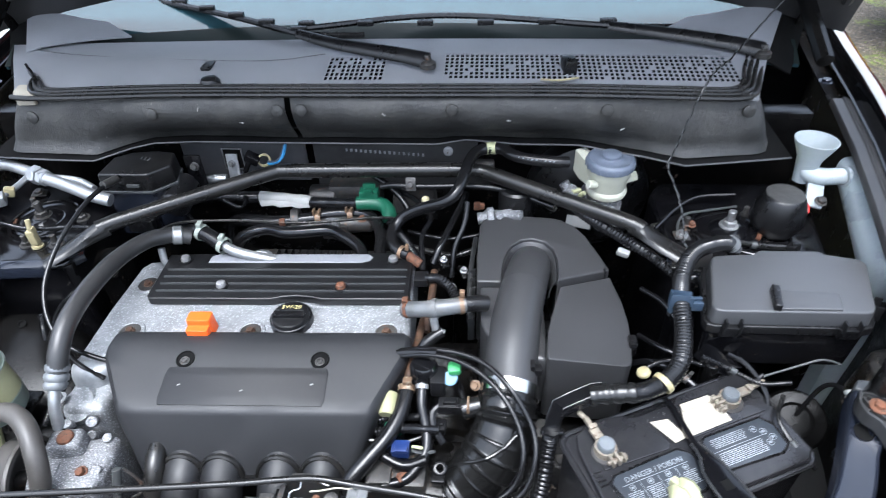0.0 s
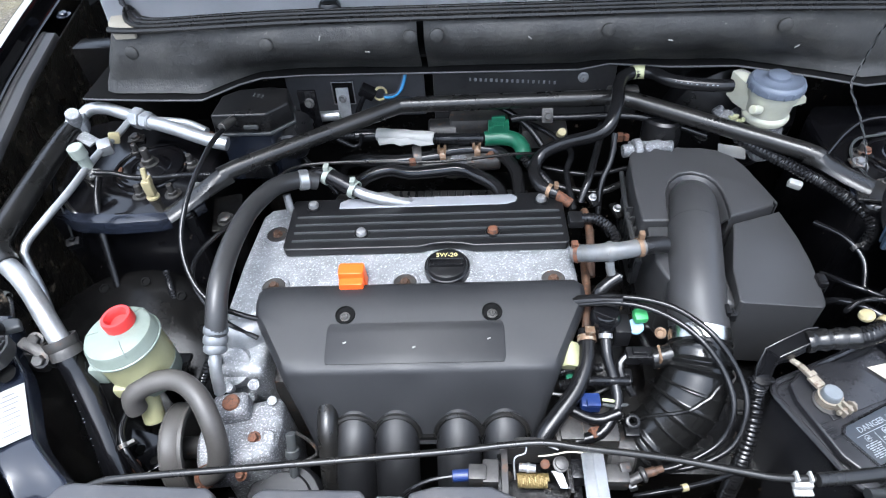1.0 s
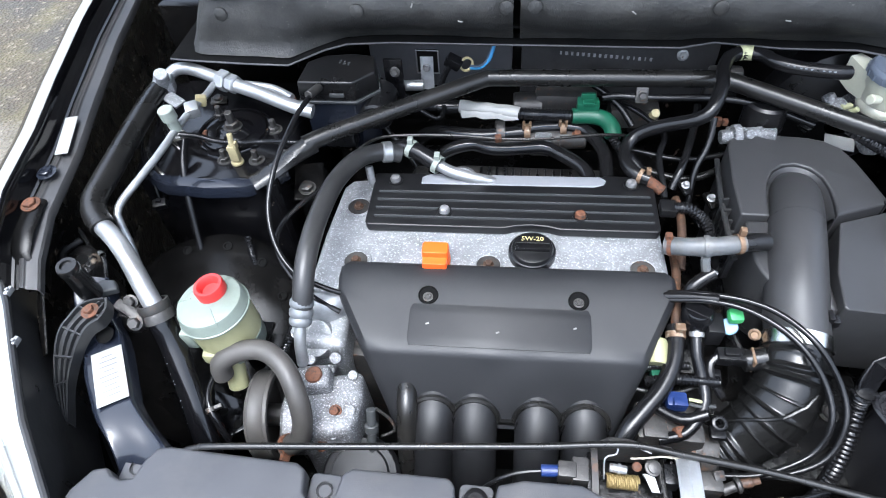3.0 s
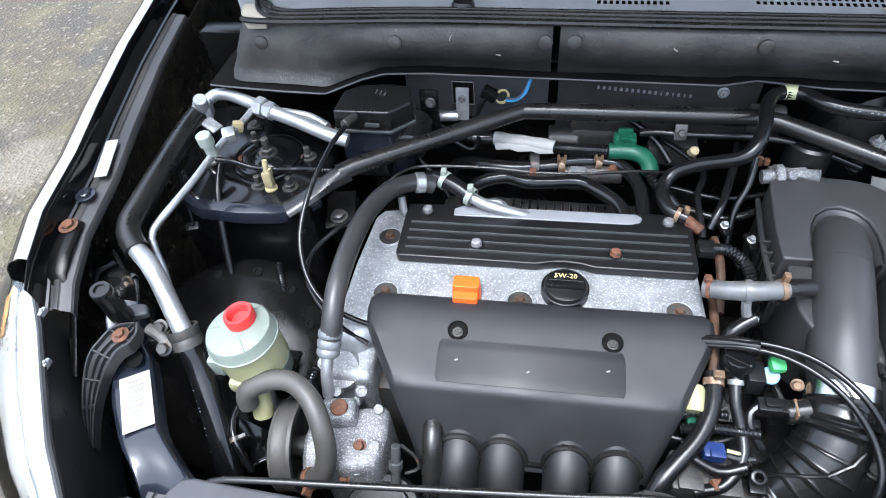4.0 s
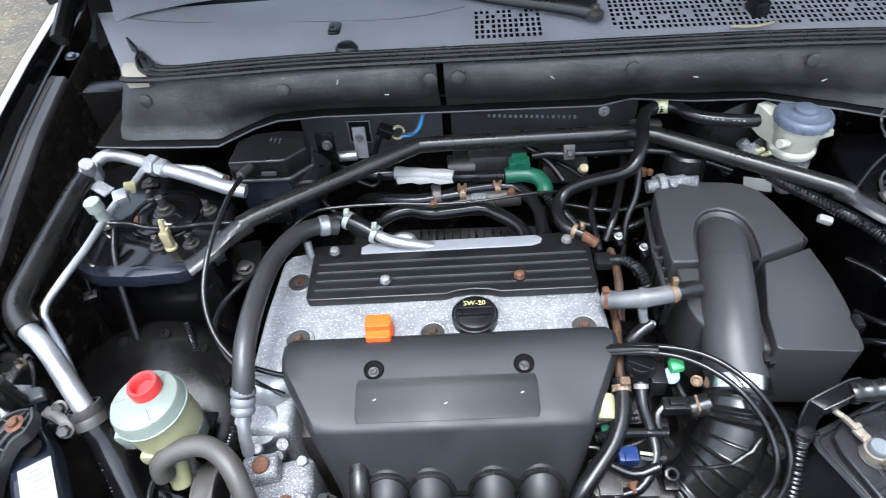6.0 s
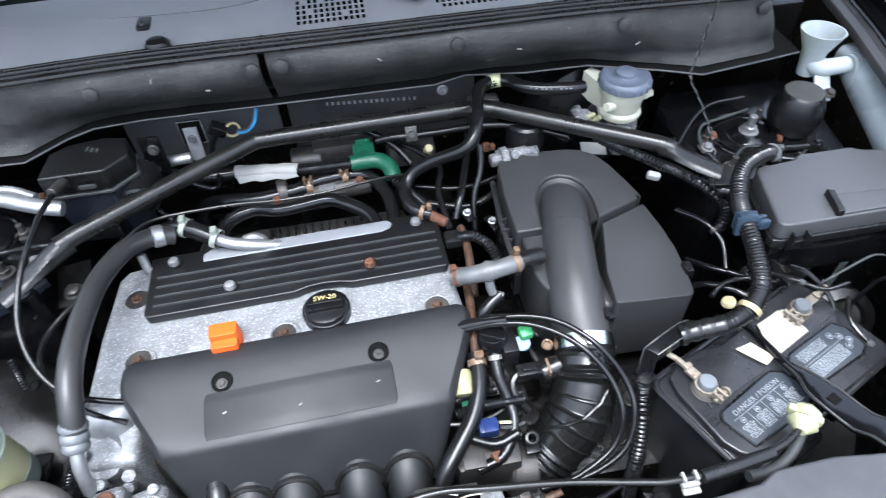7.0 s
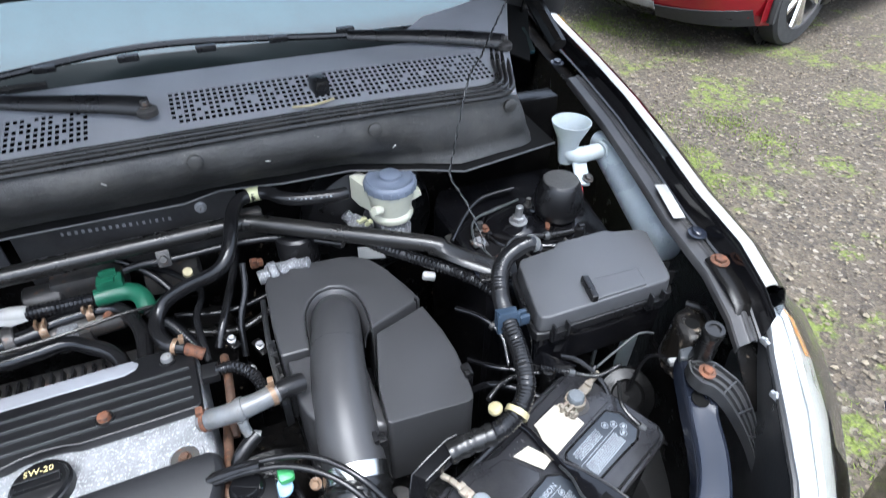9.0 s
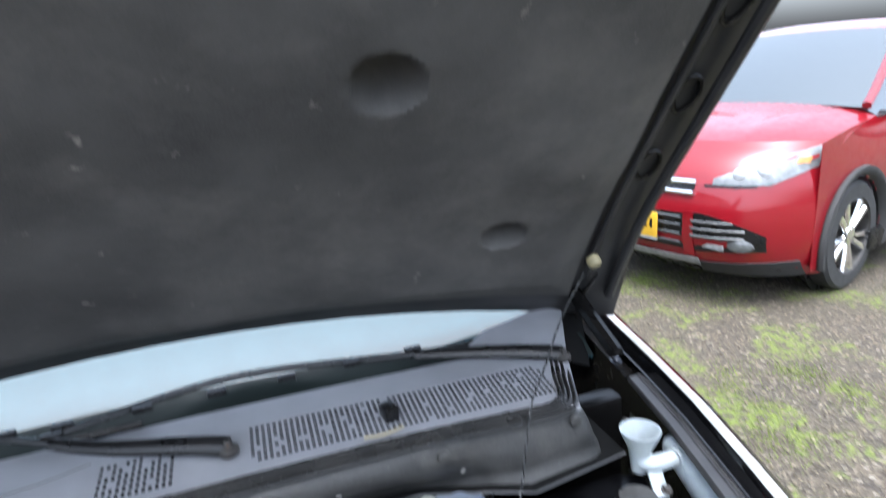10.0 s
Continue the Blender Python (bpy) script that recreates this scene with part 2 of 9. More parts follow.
M_SCREEN = mat("windshield_glass", (0.016, 0.038, 0.046), 0.03, var=0.1, bump=0.0, coat=0.0, ior=1.54)

# ---- building helpers ----
def thing(name, label, category, base=(0, 0, 0), group="", kind=""):
    e = new(name)
    e.location = base
    e.empty_display_size = 0.05
    return tagged(e, label, category, group, kind)


def part(name, bm, material, parent=None, label="", smooth=40):
    me = bpy.data.meshes.new(name)
    bmesh.ops.recalc_face_normals(bm, faces=bm.faces)
    bm.to_mesh(me)
    bm.free()
    me.materials.append(material)
    for p in me.polygons:
        p.use_smooth = True
    me.set_sharp_from_angle(angle=radians(smooth))
    ob = new(name, me)
    if parent is not None:
        ob.parent = parent
        if parent.data is None:
            ob.matrix_parent_inverse = Matrix.Translation(-parent.location)
    if label:
        ob["label"] = label
    return ob


def join(*bms):
    out = bms[0]
    for b in bms[1:]:
        me = bpy.data.meshes.new("tmp")
        b.to_mesh(me)
        b.free()
        out.from_mesh(me)
        bpy.data.meshes.remove(me)
    return out


def bevel(bm, w, seg=2, angle=30, edges=None):
    if w > 0:
        es = edges if edges is not None else [e for e in bm.edges if len(e.link_faces) == 2 and e.calc_face_angle(0) > radians(angle)]
        bmesh.ops.bevel(bm, geom=es, offset=w, segments=seg, affect="EDGES", profile=0.6, clamp_overlap=True)
    return bm


def box(c, s, bev=0.003, m=None, seg=2):
    bm = bmesh.new()
    bmesh.ops.create_cube(bm, size=1.0, matrix=Matrix.Diagonal((*s, 1)))
    bevel(bm, bev, seg)
    bm.transform(Matrix.Translation(c) @ (m if m is not None else Matrix()))
    return bm


def prism(outline, z0, z1, bev=0.004, inset=0.0, seg=3, m=None):
    """An upright block over an outline; inset draws the top in."""
    bm = bmesh.new()
    c = sum((Vector((*p, 0)) for p in outline), Vector()) / len(outline)
    low = [bm.verts.new((*p, z0)) for p in outline]
    high = []
    for p in outline:
        d = c - Vector((*p, 0))
        q = Vector((*p, z1)) + (d.normalized() * inset if d.length > 0 else d)
        high.append(bm.verts.new(q))
    bm.faces.new(high)
    bm.faces.new(low[::-1])
    for i in range(len(low)):
        j = (i + 1) % len(low)
        bm.faces.new((low[i], low[j], high[j], high[i]))
    bmesh.ops.recalc_face_normals(bm, faces=bm.faces)
    bevel(bm, bev, seg, 25)
    if m is not None:
        bm.transform(m)
    return bm


def rounded(w, d, r, n=5, cx=0.0, cy=0.0):
    """The outline of a rectangle with round corners."""
    out = []
    for sx, sy, a0 in ((1, 1, 0), (-1, 1, 90), (-1, -1, 180), (1, -1, 270)):
        for k in range(n + 1):
            a = radians(a0 + 90 * k / n)
            out.append((cx + sx * (w / 2 - r) + r * math.cos(a), cy + sy * (d / 2 - r) + r * math.sin(a)))
    return out


def path(pts, step=0.006):
    """A smooth line through the points (Catmull-Rom), at even steps."""
    P = [Vector(p) for p in pts]
    P = [P[0] * 2 - P[1]] + P + [P[-1] * 2 - P[-2]]
    out = []
    for i in range(1, len(P) - 2):
        a, b, c, d = P[i - 1], P[i], P[i + 1], P[i + 2]
        n = max(2, int((c - b).length / step))
        for k in range(n):
            t = k / n
            out.append(0.5 * (2 * b + (c - a) * t + (2 * a - 5 * b + 4 * c - d) * t * t + (3 * b - a - 3 * c + d) * t ** 3))
    out.append(P[-2])
    return out


def sweep(line, radius, seg=10, caps=True, flat=1.0):
    """A tube along a line; radius: a number, or a function of the way along in metres."""
    bm = bmesh.new()
    rings, length = [], 0.0
    t0 = (line[1] - line[0]).normalized()
    u = t0.orthogonal().normalized()
    for i, p in enumerate(line):
        a, b = line[max(0, i - 1)], line[min(len(line) - 1, i + 1)]
        t = (b - a).normalized()
        u = (u - t * u.dot(t)).normalized()
        v = t.cross(u)
        if i:
            length += (p - line[i - 1]).length
        r = radius(length) if callable(radius) else radius
        rings.append([bm.verts.new(p + (u * math.cos(2 * math.pi * k / seg) + v * math.sin(2 * math.pi * k / seg) * flat) * r) for k in range(seg)])
    for a, b in zip(rings, rings[1:]):
        for k in range(seg):
            j = (k + 1) % seg
            bm.faces.new((a[k], a[j], b[j], b[k]))
    if caps:
        bm.faces.new(rings[0][::-1])
        bm.faces.new(rings[-1])
    return bm


def tube(pts, r, seg=10, step=0.008, flat=1.0):
    return sweep(path(pts, step), r, seg, flat=flat)


def ribbed(pts, r, pitch=0.005, depth=0.0015, seg=10):
    """Corrugated conduit."""
    return sweep(path(pts, pitch / 4), lambda s: r - depth * (0.5 - 0.5 * math.cos(2 * math.pi * s / pitch)), seg)


def lathe(profile, seg=24, m=None):
    """A turned shape from (radius, height) pairs."""
    bm = bmesh.new()
    rings = []
    for r, z in profile:
        if r < 1e-5:
            rings.append([bm.verts.new((0, 0, z))])
        else:
            rings.append([bm.verts.new((r * math.cos(2 * math.pi * k / seg), r * math.sin(2 * math.pi * k / seg), z)) for k in range(seg)])
    for a, b in zip(rings, rings[1:]):
        for k in range(seg):
            j = (k + 1) % seg
            if len(a) == 1 and len(b) > 1:
                bm.faces.new((a[0], b[j], b[k]))
            elif len(b) == 1 and len(a) > 1:
                bm.faces.new((a[k], a[j], b[0]))
            elif len(a) > 1:
                bm.faces.new((a[k], a[j], b[j], b[k]))
    if m is not None:
        bm.transform(m)
    return bm


def axis(p, d):
    """The pose at p whose z points along d."""
    return Matrix.Translation(p) @ Vector(d).to_track_quat("Z", "Y").to_matrix().to_4x4()


def rod(a, b, r, seg=12, bev=0.0):
    a, b = Vector(a), Vector(b)
    h = (b - a).length
    w = bev or min(r, h) * 0.12
    return lathe([(0, 0), (r - w, 0), (r, w), (r, h - w), (r - w, h), (0, h)], seg, axis(a, b - a))


def hexbolt(p, d=(0, 0, 1), r=0.008, h=0.007, flange=1.35):
    head = lathe([(0, 0.0015), (r * 0.98, 0.0015), (r, 0.0025), (r, h - 0.001), (r * 0.85, h), (0, h)], 6)
    bm = join(lathe([(0, 0), (r * flange, 0), (r * flange, 0.0012), (r * 0.9, 0.002), (0, 0.002)], 18), head)
    bm.transform(axis(p, d))
    return bm


def band(line, r, w, t=0.0012, screw=True, at=0.5):
    """A hose clamp round a line."""
    k = max(1, min(len(line) - 2, int(len(line) * at)))
    p, d = line[k], (line[k + 1] - line[k - 1]).normalized()
    bm = lathe([(r, -w / 2), (r + t, -w / 2), (r + t, w / 2), (r, w / 2), (r, -w / 2)], 24)
    if screw:
        bm = join(bm, box((r + 0.004, 0, 0), (0.009, 0.012, w * 0.8), 0.001))
    bm.transform(axis(p, d))
    return bm


def loft(sections, closed=True, caps=True):
    """A skin over rows of points of equal count."""
    bm = bmesh.new()
    rows = [[bm.verts.new(p) for p in s] for s in sections]
    n = len(rows[0])
    for a, b in zip(rows, rows[1:]):
        for k in range(n if closed else n - 1):
            j = (k + 1) % n
            bm.faces.new((a[k], a[j], b[j], b[k]))
    if closed and caps:
        bm.faces.new(rows[0][::-1])
        bm.faces.new(rows[-1])
    return bm


def sheet(sections, t=0.002):
    """An open skin with thickness."""
    bm = loft(sections, closed=False)
    bmesh.ops.recalc_face_normals(bm, faces=bm.faces)
    bmesh.ops.solidify(bm, geom=bm.faces[:], thickness=t)
    return bm


def mirror_x(bm):
    bm.transform(Matrix.Diagonal((-1, 1, 1, 1)))
    bmesh.ops.reverse_faces(bm, faces=bm.faces)
    return bm


def text_mesh(body, size, m, depth=0.0003, align="CENTER"):
    cu = bpy.data.curves.new("t", "FONT")
    cu.body, cu.size, cu.extrude, cu.align_x, cu.align_y = body, size, depth, align, "CENTER"
    cu.resolution_u = 2
    ob = bpy.data.objects.new("t", cu)
    me = bpy.data.meshes.new_from_object(ob)
    bm = bmesh.new()
    bm.from_mesh(me)
    bpy.data.objects.remove(ob)
    bpy.data.curves.remove(cu)
    bpy.data.meshes.remove(me)
    bm.transform(m)
    return bm

# ---- ground ----
def ground_material():
    m = bpy.data.materials.new("gravel_and_moss_ground")
    m.use_nodes = True
    nt, b = m.node_tree, m.node_tree.nodes["Principled BSDF"]
    L = nt.links.new
    tc = nt.nodes.new("ShaderNodeTexCoord").outputs["Object"]

    def noise_tex(s, detail=6.0, r=0.65):
        n = nt.nodes.new("ShaderNodeTexNoise")
        n.inputs["Scale"].default_value, n.inputs["Detail"].default_value, n.inputs["Roughness"].default_value = s, detail, r
        L(tc, n.inputs["Vector"])
        return n.outputs["Fac"]

    def ramp(src, lo, hi, a=0.0, c=1.0):
        n = nt.nodes.new("ShaderNodeMapRange")
        for k, v in zip(("From Min", "From Max", "To Min", "To Max"), (lo, hi, a, c)):
            n.inputs[k].default_value = v
        L(src, n.inputs["Value"])
        return n.outputs["Result"]

    def mix(fac, a, c):
        n = nt.nodes.new("ShaderNodeMix")
        n.data_type = "RGBA"
        for socket, v in ((n.inputs[0], fac), (n.inputs[6], a), (n.inputs[7], c)):
            if hasattr(v, "links"):
                L(v, socket)
            else:
                socket.default_value = v
        return n.outputs[2]

    def times(a, c):
        n = nt.nodes.new("ShaderNodeMath")
        n.operation = "MULTIPLY"
        L(a, n.inputs[0])
        L(c, n.inputs[1])
        return n.outputs[0]

    vor = nt.nodes.new("ShaderNodeTexVoronoi")
    vor.inputs["Scale"].default_value = 62.0
    L(tc, vor.inputs["Vector"])
    sep = nt.nodes.new("ShaderNodeSeparateColor")
    L(vor.outputs["Color"], sep.inputs["Color"])
    sx = nt.nodes.new("ShaderNodeSeparateXYZ")
    L(tc, sx.inputs["Vector"])
    stones = mix(ramp(sep.outputs[0], 0.0, 1.0), (0.014, 0.0108, 0.0068, 1), (0.085, 0.067, 0.043, 1))
    stones = mix(ramp(sep.outputs[1], 0.90, 0.97), stones, (0.20, 0.178, 0.14, 1))
    soil = mix(ramp(noise_tex(1.6), 0.42, 0.72, 0.0, 0.8), stones, (0.060, 0.047, 0.029, 1))
    soil = mix(ramp(noise_tex(30.0), 0.3, 0.7, 0.0, 0.5), soil, (0.038, 0.029, 0.021, 1))
    pave = mix(ramp(noise_tex(90.0), 0.35, 0.7), (0.028, 0.0220, 0.0140, 1), (0.075, 0.061, 0.039, 1))
    pave = mix(ramp(noise_tex(2.2), 0.42, 0.60, 0.0, 0.75), pave, (0.034, 0.031, 0.027, 1))
    pave = mix(ramp(noise_tex(3.0), 0.46, 0.62, 0.0, 0.6), pave, (0.098, 0.088, 0.042, 1))
    pave = mix(ramp(sep.outputs[2], 0.9, 0.96, 0.0, 0.7), pave, (0.15, 0.133, 0.100, 1))
    pave = mix(ramp(noise_tex(0.9, 3.0), 0.60, 0.66, 0.0, 0.6), pave, (0.140, 0.125, 0.096, 1))
    side = ramp(sx.outputs["X"], -0.6, 0.6)
    colour = mix(side, pave, soil)
    moss = times(times(ramp(noise_tex(2.4, 8.0), 0.52, 0.57), ramp(noise_tex(22.0), 0.43, 0.54)), side)
    colour = mix(moss, colour, mix(ramp(noise_tex(40.0), 0.3, 0.7), (0.046, 0.060, 0.010, 1), (0.115, 0.142, 0.020, 1)))
    L(colour, b.inputs["Base Color"])
    b.inputs["Roughness"].default_value = 0.85
    bp = nt.nodes.new("ShaderNodeBump")
    bp.inputs["Strength"].default_value, bp.inputs["Distance"].default_value = 0.9, 0.012
    L(vor.outputs["Distance"], bp.inputs["Height"])
    L(bp.outputs["Normal"], b.inputs["Normal"])
    return m


def build_ground():
    bm = bmesh.new()
    bmesh.ops.create_grid(bm, x_segments=40, y_segments=40, size=1.0)
    for v in bm.verts:
        x, y = v.co.x, v.co.y
        v.co.x, v.co.y = x * abs(x) ** 1.5 * 250, y * abs(y) ** 1.5 * 250
        v.co.z = 0.012 * noise.noise((v.co.x * 0.7, v.co.y * 0.7, 0)) if abs(v.co.x) < 8 else 0
    ob = part("ground", bm, ground_material())
    tagged(ob, "grey gravel and worn tarmac with patches of green moss", "ground", kind="structure")


build_ground()

# ---- car body round the engine bay ----
car = thing("car_body", "dark car front, engine bay open, sky reflection coloured onto the fender tops", "car", (0, 1.0, 0))

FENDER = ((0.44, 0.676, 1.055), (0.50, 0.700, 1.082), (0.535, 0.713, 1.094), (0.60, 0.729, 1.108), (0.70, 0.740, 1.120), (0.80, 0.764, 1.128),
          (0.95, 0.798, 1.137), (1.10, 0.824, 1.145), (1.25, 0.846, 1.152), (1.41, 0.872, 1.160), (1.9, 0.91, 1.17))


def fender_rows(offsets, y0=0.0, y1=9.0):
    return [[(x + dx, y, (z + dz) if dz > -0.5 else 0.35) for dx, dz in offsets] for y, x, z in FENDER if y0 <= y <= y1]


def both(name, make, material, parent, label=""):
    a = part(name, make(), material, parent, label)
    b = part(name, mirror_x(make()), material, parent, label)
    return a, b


# The crown is pale to paint in the sky reflected on dark paint.
both("fender_crown", lambda: sheet(fender_rows([(0.012, 0.0025), (0.018, 0.003), (0.026, 0.002), (0.030, 0.0), (0.034, -0.003)], 0.51), 0.0015), M_SKYSHEEN, car, "fender crown coloured pale for its sky reflection")
both("fender_side", lambda: sheet(fender_rows([(0.0342, -0.0033), (0.046, -0.010), (0.056, -0.022), (0.066, -0.05), (0.076, -0.12), (0.085, -0.2), (0.088, -0.4), (0.07, -0.6)], 0.51), 0.0015), M_PAINT, car, "dark glossy side of the fender")
both("fender_gutter", lambda: sheet(fender_rows([(0.0117, 0.0024), (0.0098, -0.001), (0.0088, -0.012), (0.0078, -0.027), (0.0055, -0.0318), (0.0015, -0.0332)], 0.49), 0.0015), M_PAINT, car)
# Greyer than the fender paint, colouring in the sheen on the flange.
both("fender_flange", lambda: sheet(fender_rows([(0.0014, -0.0345), (-0.003, -0.0345), (-0.0045, -0.0315), (-0.0065, -0.0300), (-0.012, -0.0300), (-0.0135, -0.0318), (-0.0150, -0.0322), (-0.0285, -0.0326), (-0.031, -0.0350), (-0.032, -0.043)], 0.49, 1.2), 0.0018), M_FIREWALL, car, "bolted black fender flange greyed for its sky sheen")
part("inner_apron", sheet(fender_rows([(-0.027, -0.045), (0.012, -0.052), (0.035, -0.09), (0.035, -0.25), (0.0, -0.55)], 0.4), 0.002), M_GRIME, car)
part("inner_apron", mirror_x(sheet(fender_rows([(-0.027, -0.045), (-0.010, -0.062), (-0.002, -0.10), (-0.006, -0.14), (-0.004, -0.25), (-0.03, -0.55)], 0.4), 0.002)), M_APRON, car, "black inner fender streaked with dirt")


def strut_tower():
    bm = prism([(0.47, 0.745), (0.50, 0.735), (0.64, 0.735), (0.70, 0.75), (0.74, 0.98), (0.70, 1.0), (0.49, 1.0), (0.465, 0.96)], 0.55, 1.002, 0.012, 0.004)
    return bm


for s in (1, -1):
    st = strut_tower() if s > 0 else mirror_x(strut_tower())
    part("strut_tower", st, M_TOWER, car, "grimy black strut tower")
    mnt = part("strut_mount", lathe([(0.052, 0), (0.05, 0.006), (0.042, 0.008), (0.030, 0.006), (0.024, 0.010), (0.018, 0.012), (0, 0.012)], 28, Matrix.Translation((s * 0.571, 0.855, 1.0))), M_TOWER, car)
    part("mount_nut", join(hexbolt((s * 0.571, 0.855, 1.012), r=0.011, h=0.01), rod((s * 0.571, 0.855, 1.02), (s * 0.571, 0.855, 1.04), 0.006)), M_STEEL if s > 0 else M_DKSTEEL, mnt, "worn strut top nut")
    part("rust_crescent", sweep([Vector((s * 0.571 + 0.046 * math.cos(radians(a)), 0.855 + 0.046 * math.sin(radians(a)), 1.0065)) for a in range(-40 if s > 0 else 190, 8 if s > 0 else 225, 6)], 0.0055, 6, flat=0.6), M_RUST, mnt, "rust along the mount plate")
    part("dish_ring", sweep([Vector((s * 0.571 + 0.056 * math.cos(radians(a)), 0.855 + 0.056 * math.sin(radians(a)), 1.0035)) for a in range(0, 361, 12)], 0.0028, 8, caps=False), M_TOWER, mnt)
    for dx, dy in ((0.038, 0.037), (-0.063, 0.007), (-0.009, -0.067), (-0.058, -0.065)):
        part("mount_stud", join(hexbolt((s * (0.571 + dx), 0.855 + dy, 1.002), r=0.008, h=0.008), rod((s * (0.571 + dx), 0.855 + dy, 1.008), (s * (0.571 + dx), 0.855 + dy, 1.022), 0.0045)), M_DKSTEEL, mnt)
        part("stud_washer", lathe([(0.008, 0), (0.0125, 0.0), (0.0125, 0.0018), (0.008, 0.0022)], 16, Matrix.Translation((s * (0.571 + dx), 0.855 + dy, 1.0021))), M_DKSTEEL, mnt)

TF = ((0.668, 0.752), (0.655, 0.744), (0.638, 0.737), (0.573, 0.733), (0.514, 0.739), (0.481, 0.757), (0.462, 0.782))
# Bluer than the tower itself, to colour in the sky's sheen.
both("tower_edge", lambda: sheet([[(x, y + 0.012, 1.003), (x, y + 0.004, 1.0035), (x, y - 0.004, 1.0005), (x, y - 0.007, 0.994), (x, y - 0.007, 0.982), (x, y - 0.002, 0.979)] for x, y in TF], 0.0015), M_SUPPORT, car, "rolled front edge of the strut tower, blue sheen in its colour")
part("firewall", join(box((0, 1.075, 0.645), (1.5, 0.05, 0.49), 0.01), box((0, 1.075, 1.004), (1.14, 0.05, 0.232), 0.004)), M_GRIME, car, "grimy black firewall")
# Blacker firewall ends paint in corner shade and darken the tower's reflection.
for s in (1, -1):
    part("firewall_wing", box((s * 0.662, 1.079, 0.998), (0.18, 0.04, 0.21), 0.004), M_WELL, car, "firewall end blacked for its shade")
part("bay_floor", box((0, 0.62, 0.33), (1.5, 0.95, 0.03), 0.004), M_GRIME, car)
part("radiator", box((0, 0.24, 0.66), (1.0, 0.05, 0.6), 0.004), M_BLACK, car)

# shelf below the cowl with a bright folded lip
SHELF = ((-0.672, 0.921), (-0.647, 0.918), (-0.546, 0.911), (-0.477, 0.909), (-0.431, 0.952), (-0.399, 0.970), (-0.329, 0.976), (-0.15, 0.974), (0.10, 0.972), (0.15, 0.988), (0.24, 0.974), (0.34, 0.972), (0.44, 0.935), (0.50, 0.908), (0.63, 0.928), (0.672, 0.935))
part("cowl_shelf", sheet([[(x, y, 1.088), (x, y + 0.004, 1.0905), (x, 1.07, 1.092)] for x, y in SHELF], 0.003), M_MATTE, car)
part("shelf_lip", sweep([Vector((x, y, 1.0885)) for x, y in SHELF], 0.0016, 6), M_SLAM, car)


# felted sound panels in front of the cowl, with round push clips
def felt(inner, outer):
    """A sound panel from its inner end to its slanting, rounded outer end."""
    rows = []
    n = max(2, int(abs(outer - inner) / 0.012))
    side = 1 if outer > inner else -1
    for i in range(n + 1):
        f = i / n
        row = []
        for k in range(13):
            q = k / 12
            z = 1.187 - 0.093 * q
            end = side * (0.606 + 0.44 * (1.187 - z))
            x = inner + (end - inner) * f
            yb = min(0.992, float(np.interp(x, [p[0] for p in SHELF], [p[1] for p in SHELF])) + 0.012)
            bulge = 0.014 * math.sin(math.pi * min(1.0, q * 1.25)) ** 0.7 if q < 0.8 else 0.0
            y = 0.953 + (yb - 0.953) * max(0.0, (q - 0.25) / 0.75) ** 1.6 - bulge * min(1.0, 0.35 + 12 * f)
            y += 0.0035 * noise.noise((x * 11, z * 16, 2.0)) + 0.0012 * noise.noise((x * 55, z * 70, 5.0))
            turn = max(0.0, 1 - abs(end - x) / 0.032)
            y += 0.032 * (1 - math.sqrt(max(0.0, 1 - turn * turn)))
            row.append((x, y, z))
        rows.append(row)
    return sheet(rows, 0.003)


for x0, x1, clips in ((-0.143, -0.642, (-0.572, -0.365, -0.152)), (-0.133, 0.642, (-0.113, 0.13, 0.372, 0.585))):
    f = part("sound_panel", felt(x0, x1), M_INSUL, car, "worn black felted panel with round clips")
    for cx in clips:
        part("push_clip", lathe([(0.0102, -0.002), (0.0098, 0.0012), (0.007, 0.0028), (0, 0.0032)], 18, axis((cx, 0.9365, 1.163 + 0.03 * max(-0.3, min(0.2, cx + 0.3))), (0, -1, 0.12))), M_INSUL, f)


for x, z, a in ((-0.461, 1.119, 55), (-0.285, 1.168, -70), (-0.217, 1.145, 8), (0.22, 1.15, 10), (0.40, 1.135, -30), (0.02, 1.16, 40)):
    part("fleck", box((x, 0.9395 if z > 1.14 else 0.9405, z), (0.007, 0.0012, 0.0018), 0.0003, pose(0, 0, 0, 0, a, 0)), M_LABEL, car, "pale fleck of debris")

# cowl top with grilles
def cowl_z(y):
    return 1.187 + (min(y, 1.09) - 0.955) * 0.12


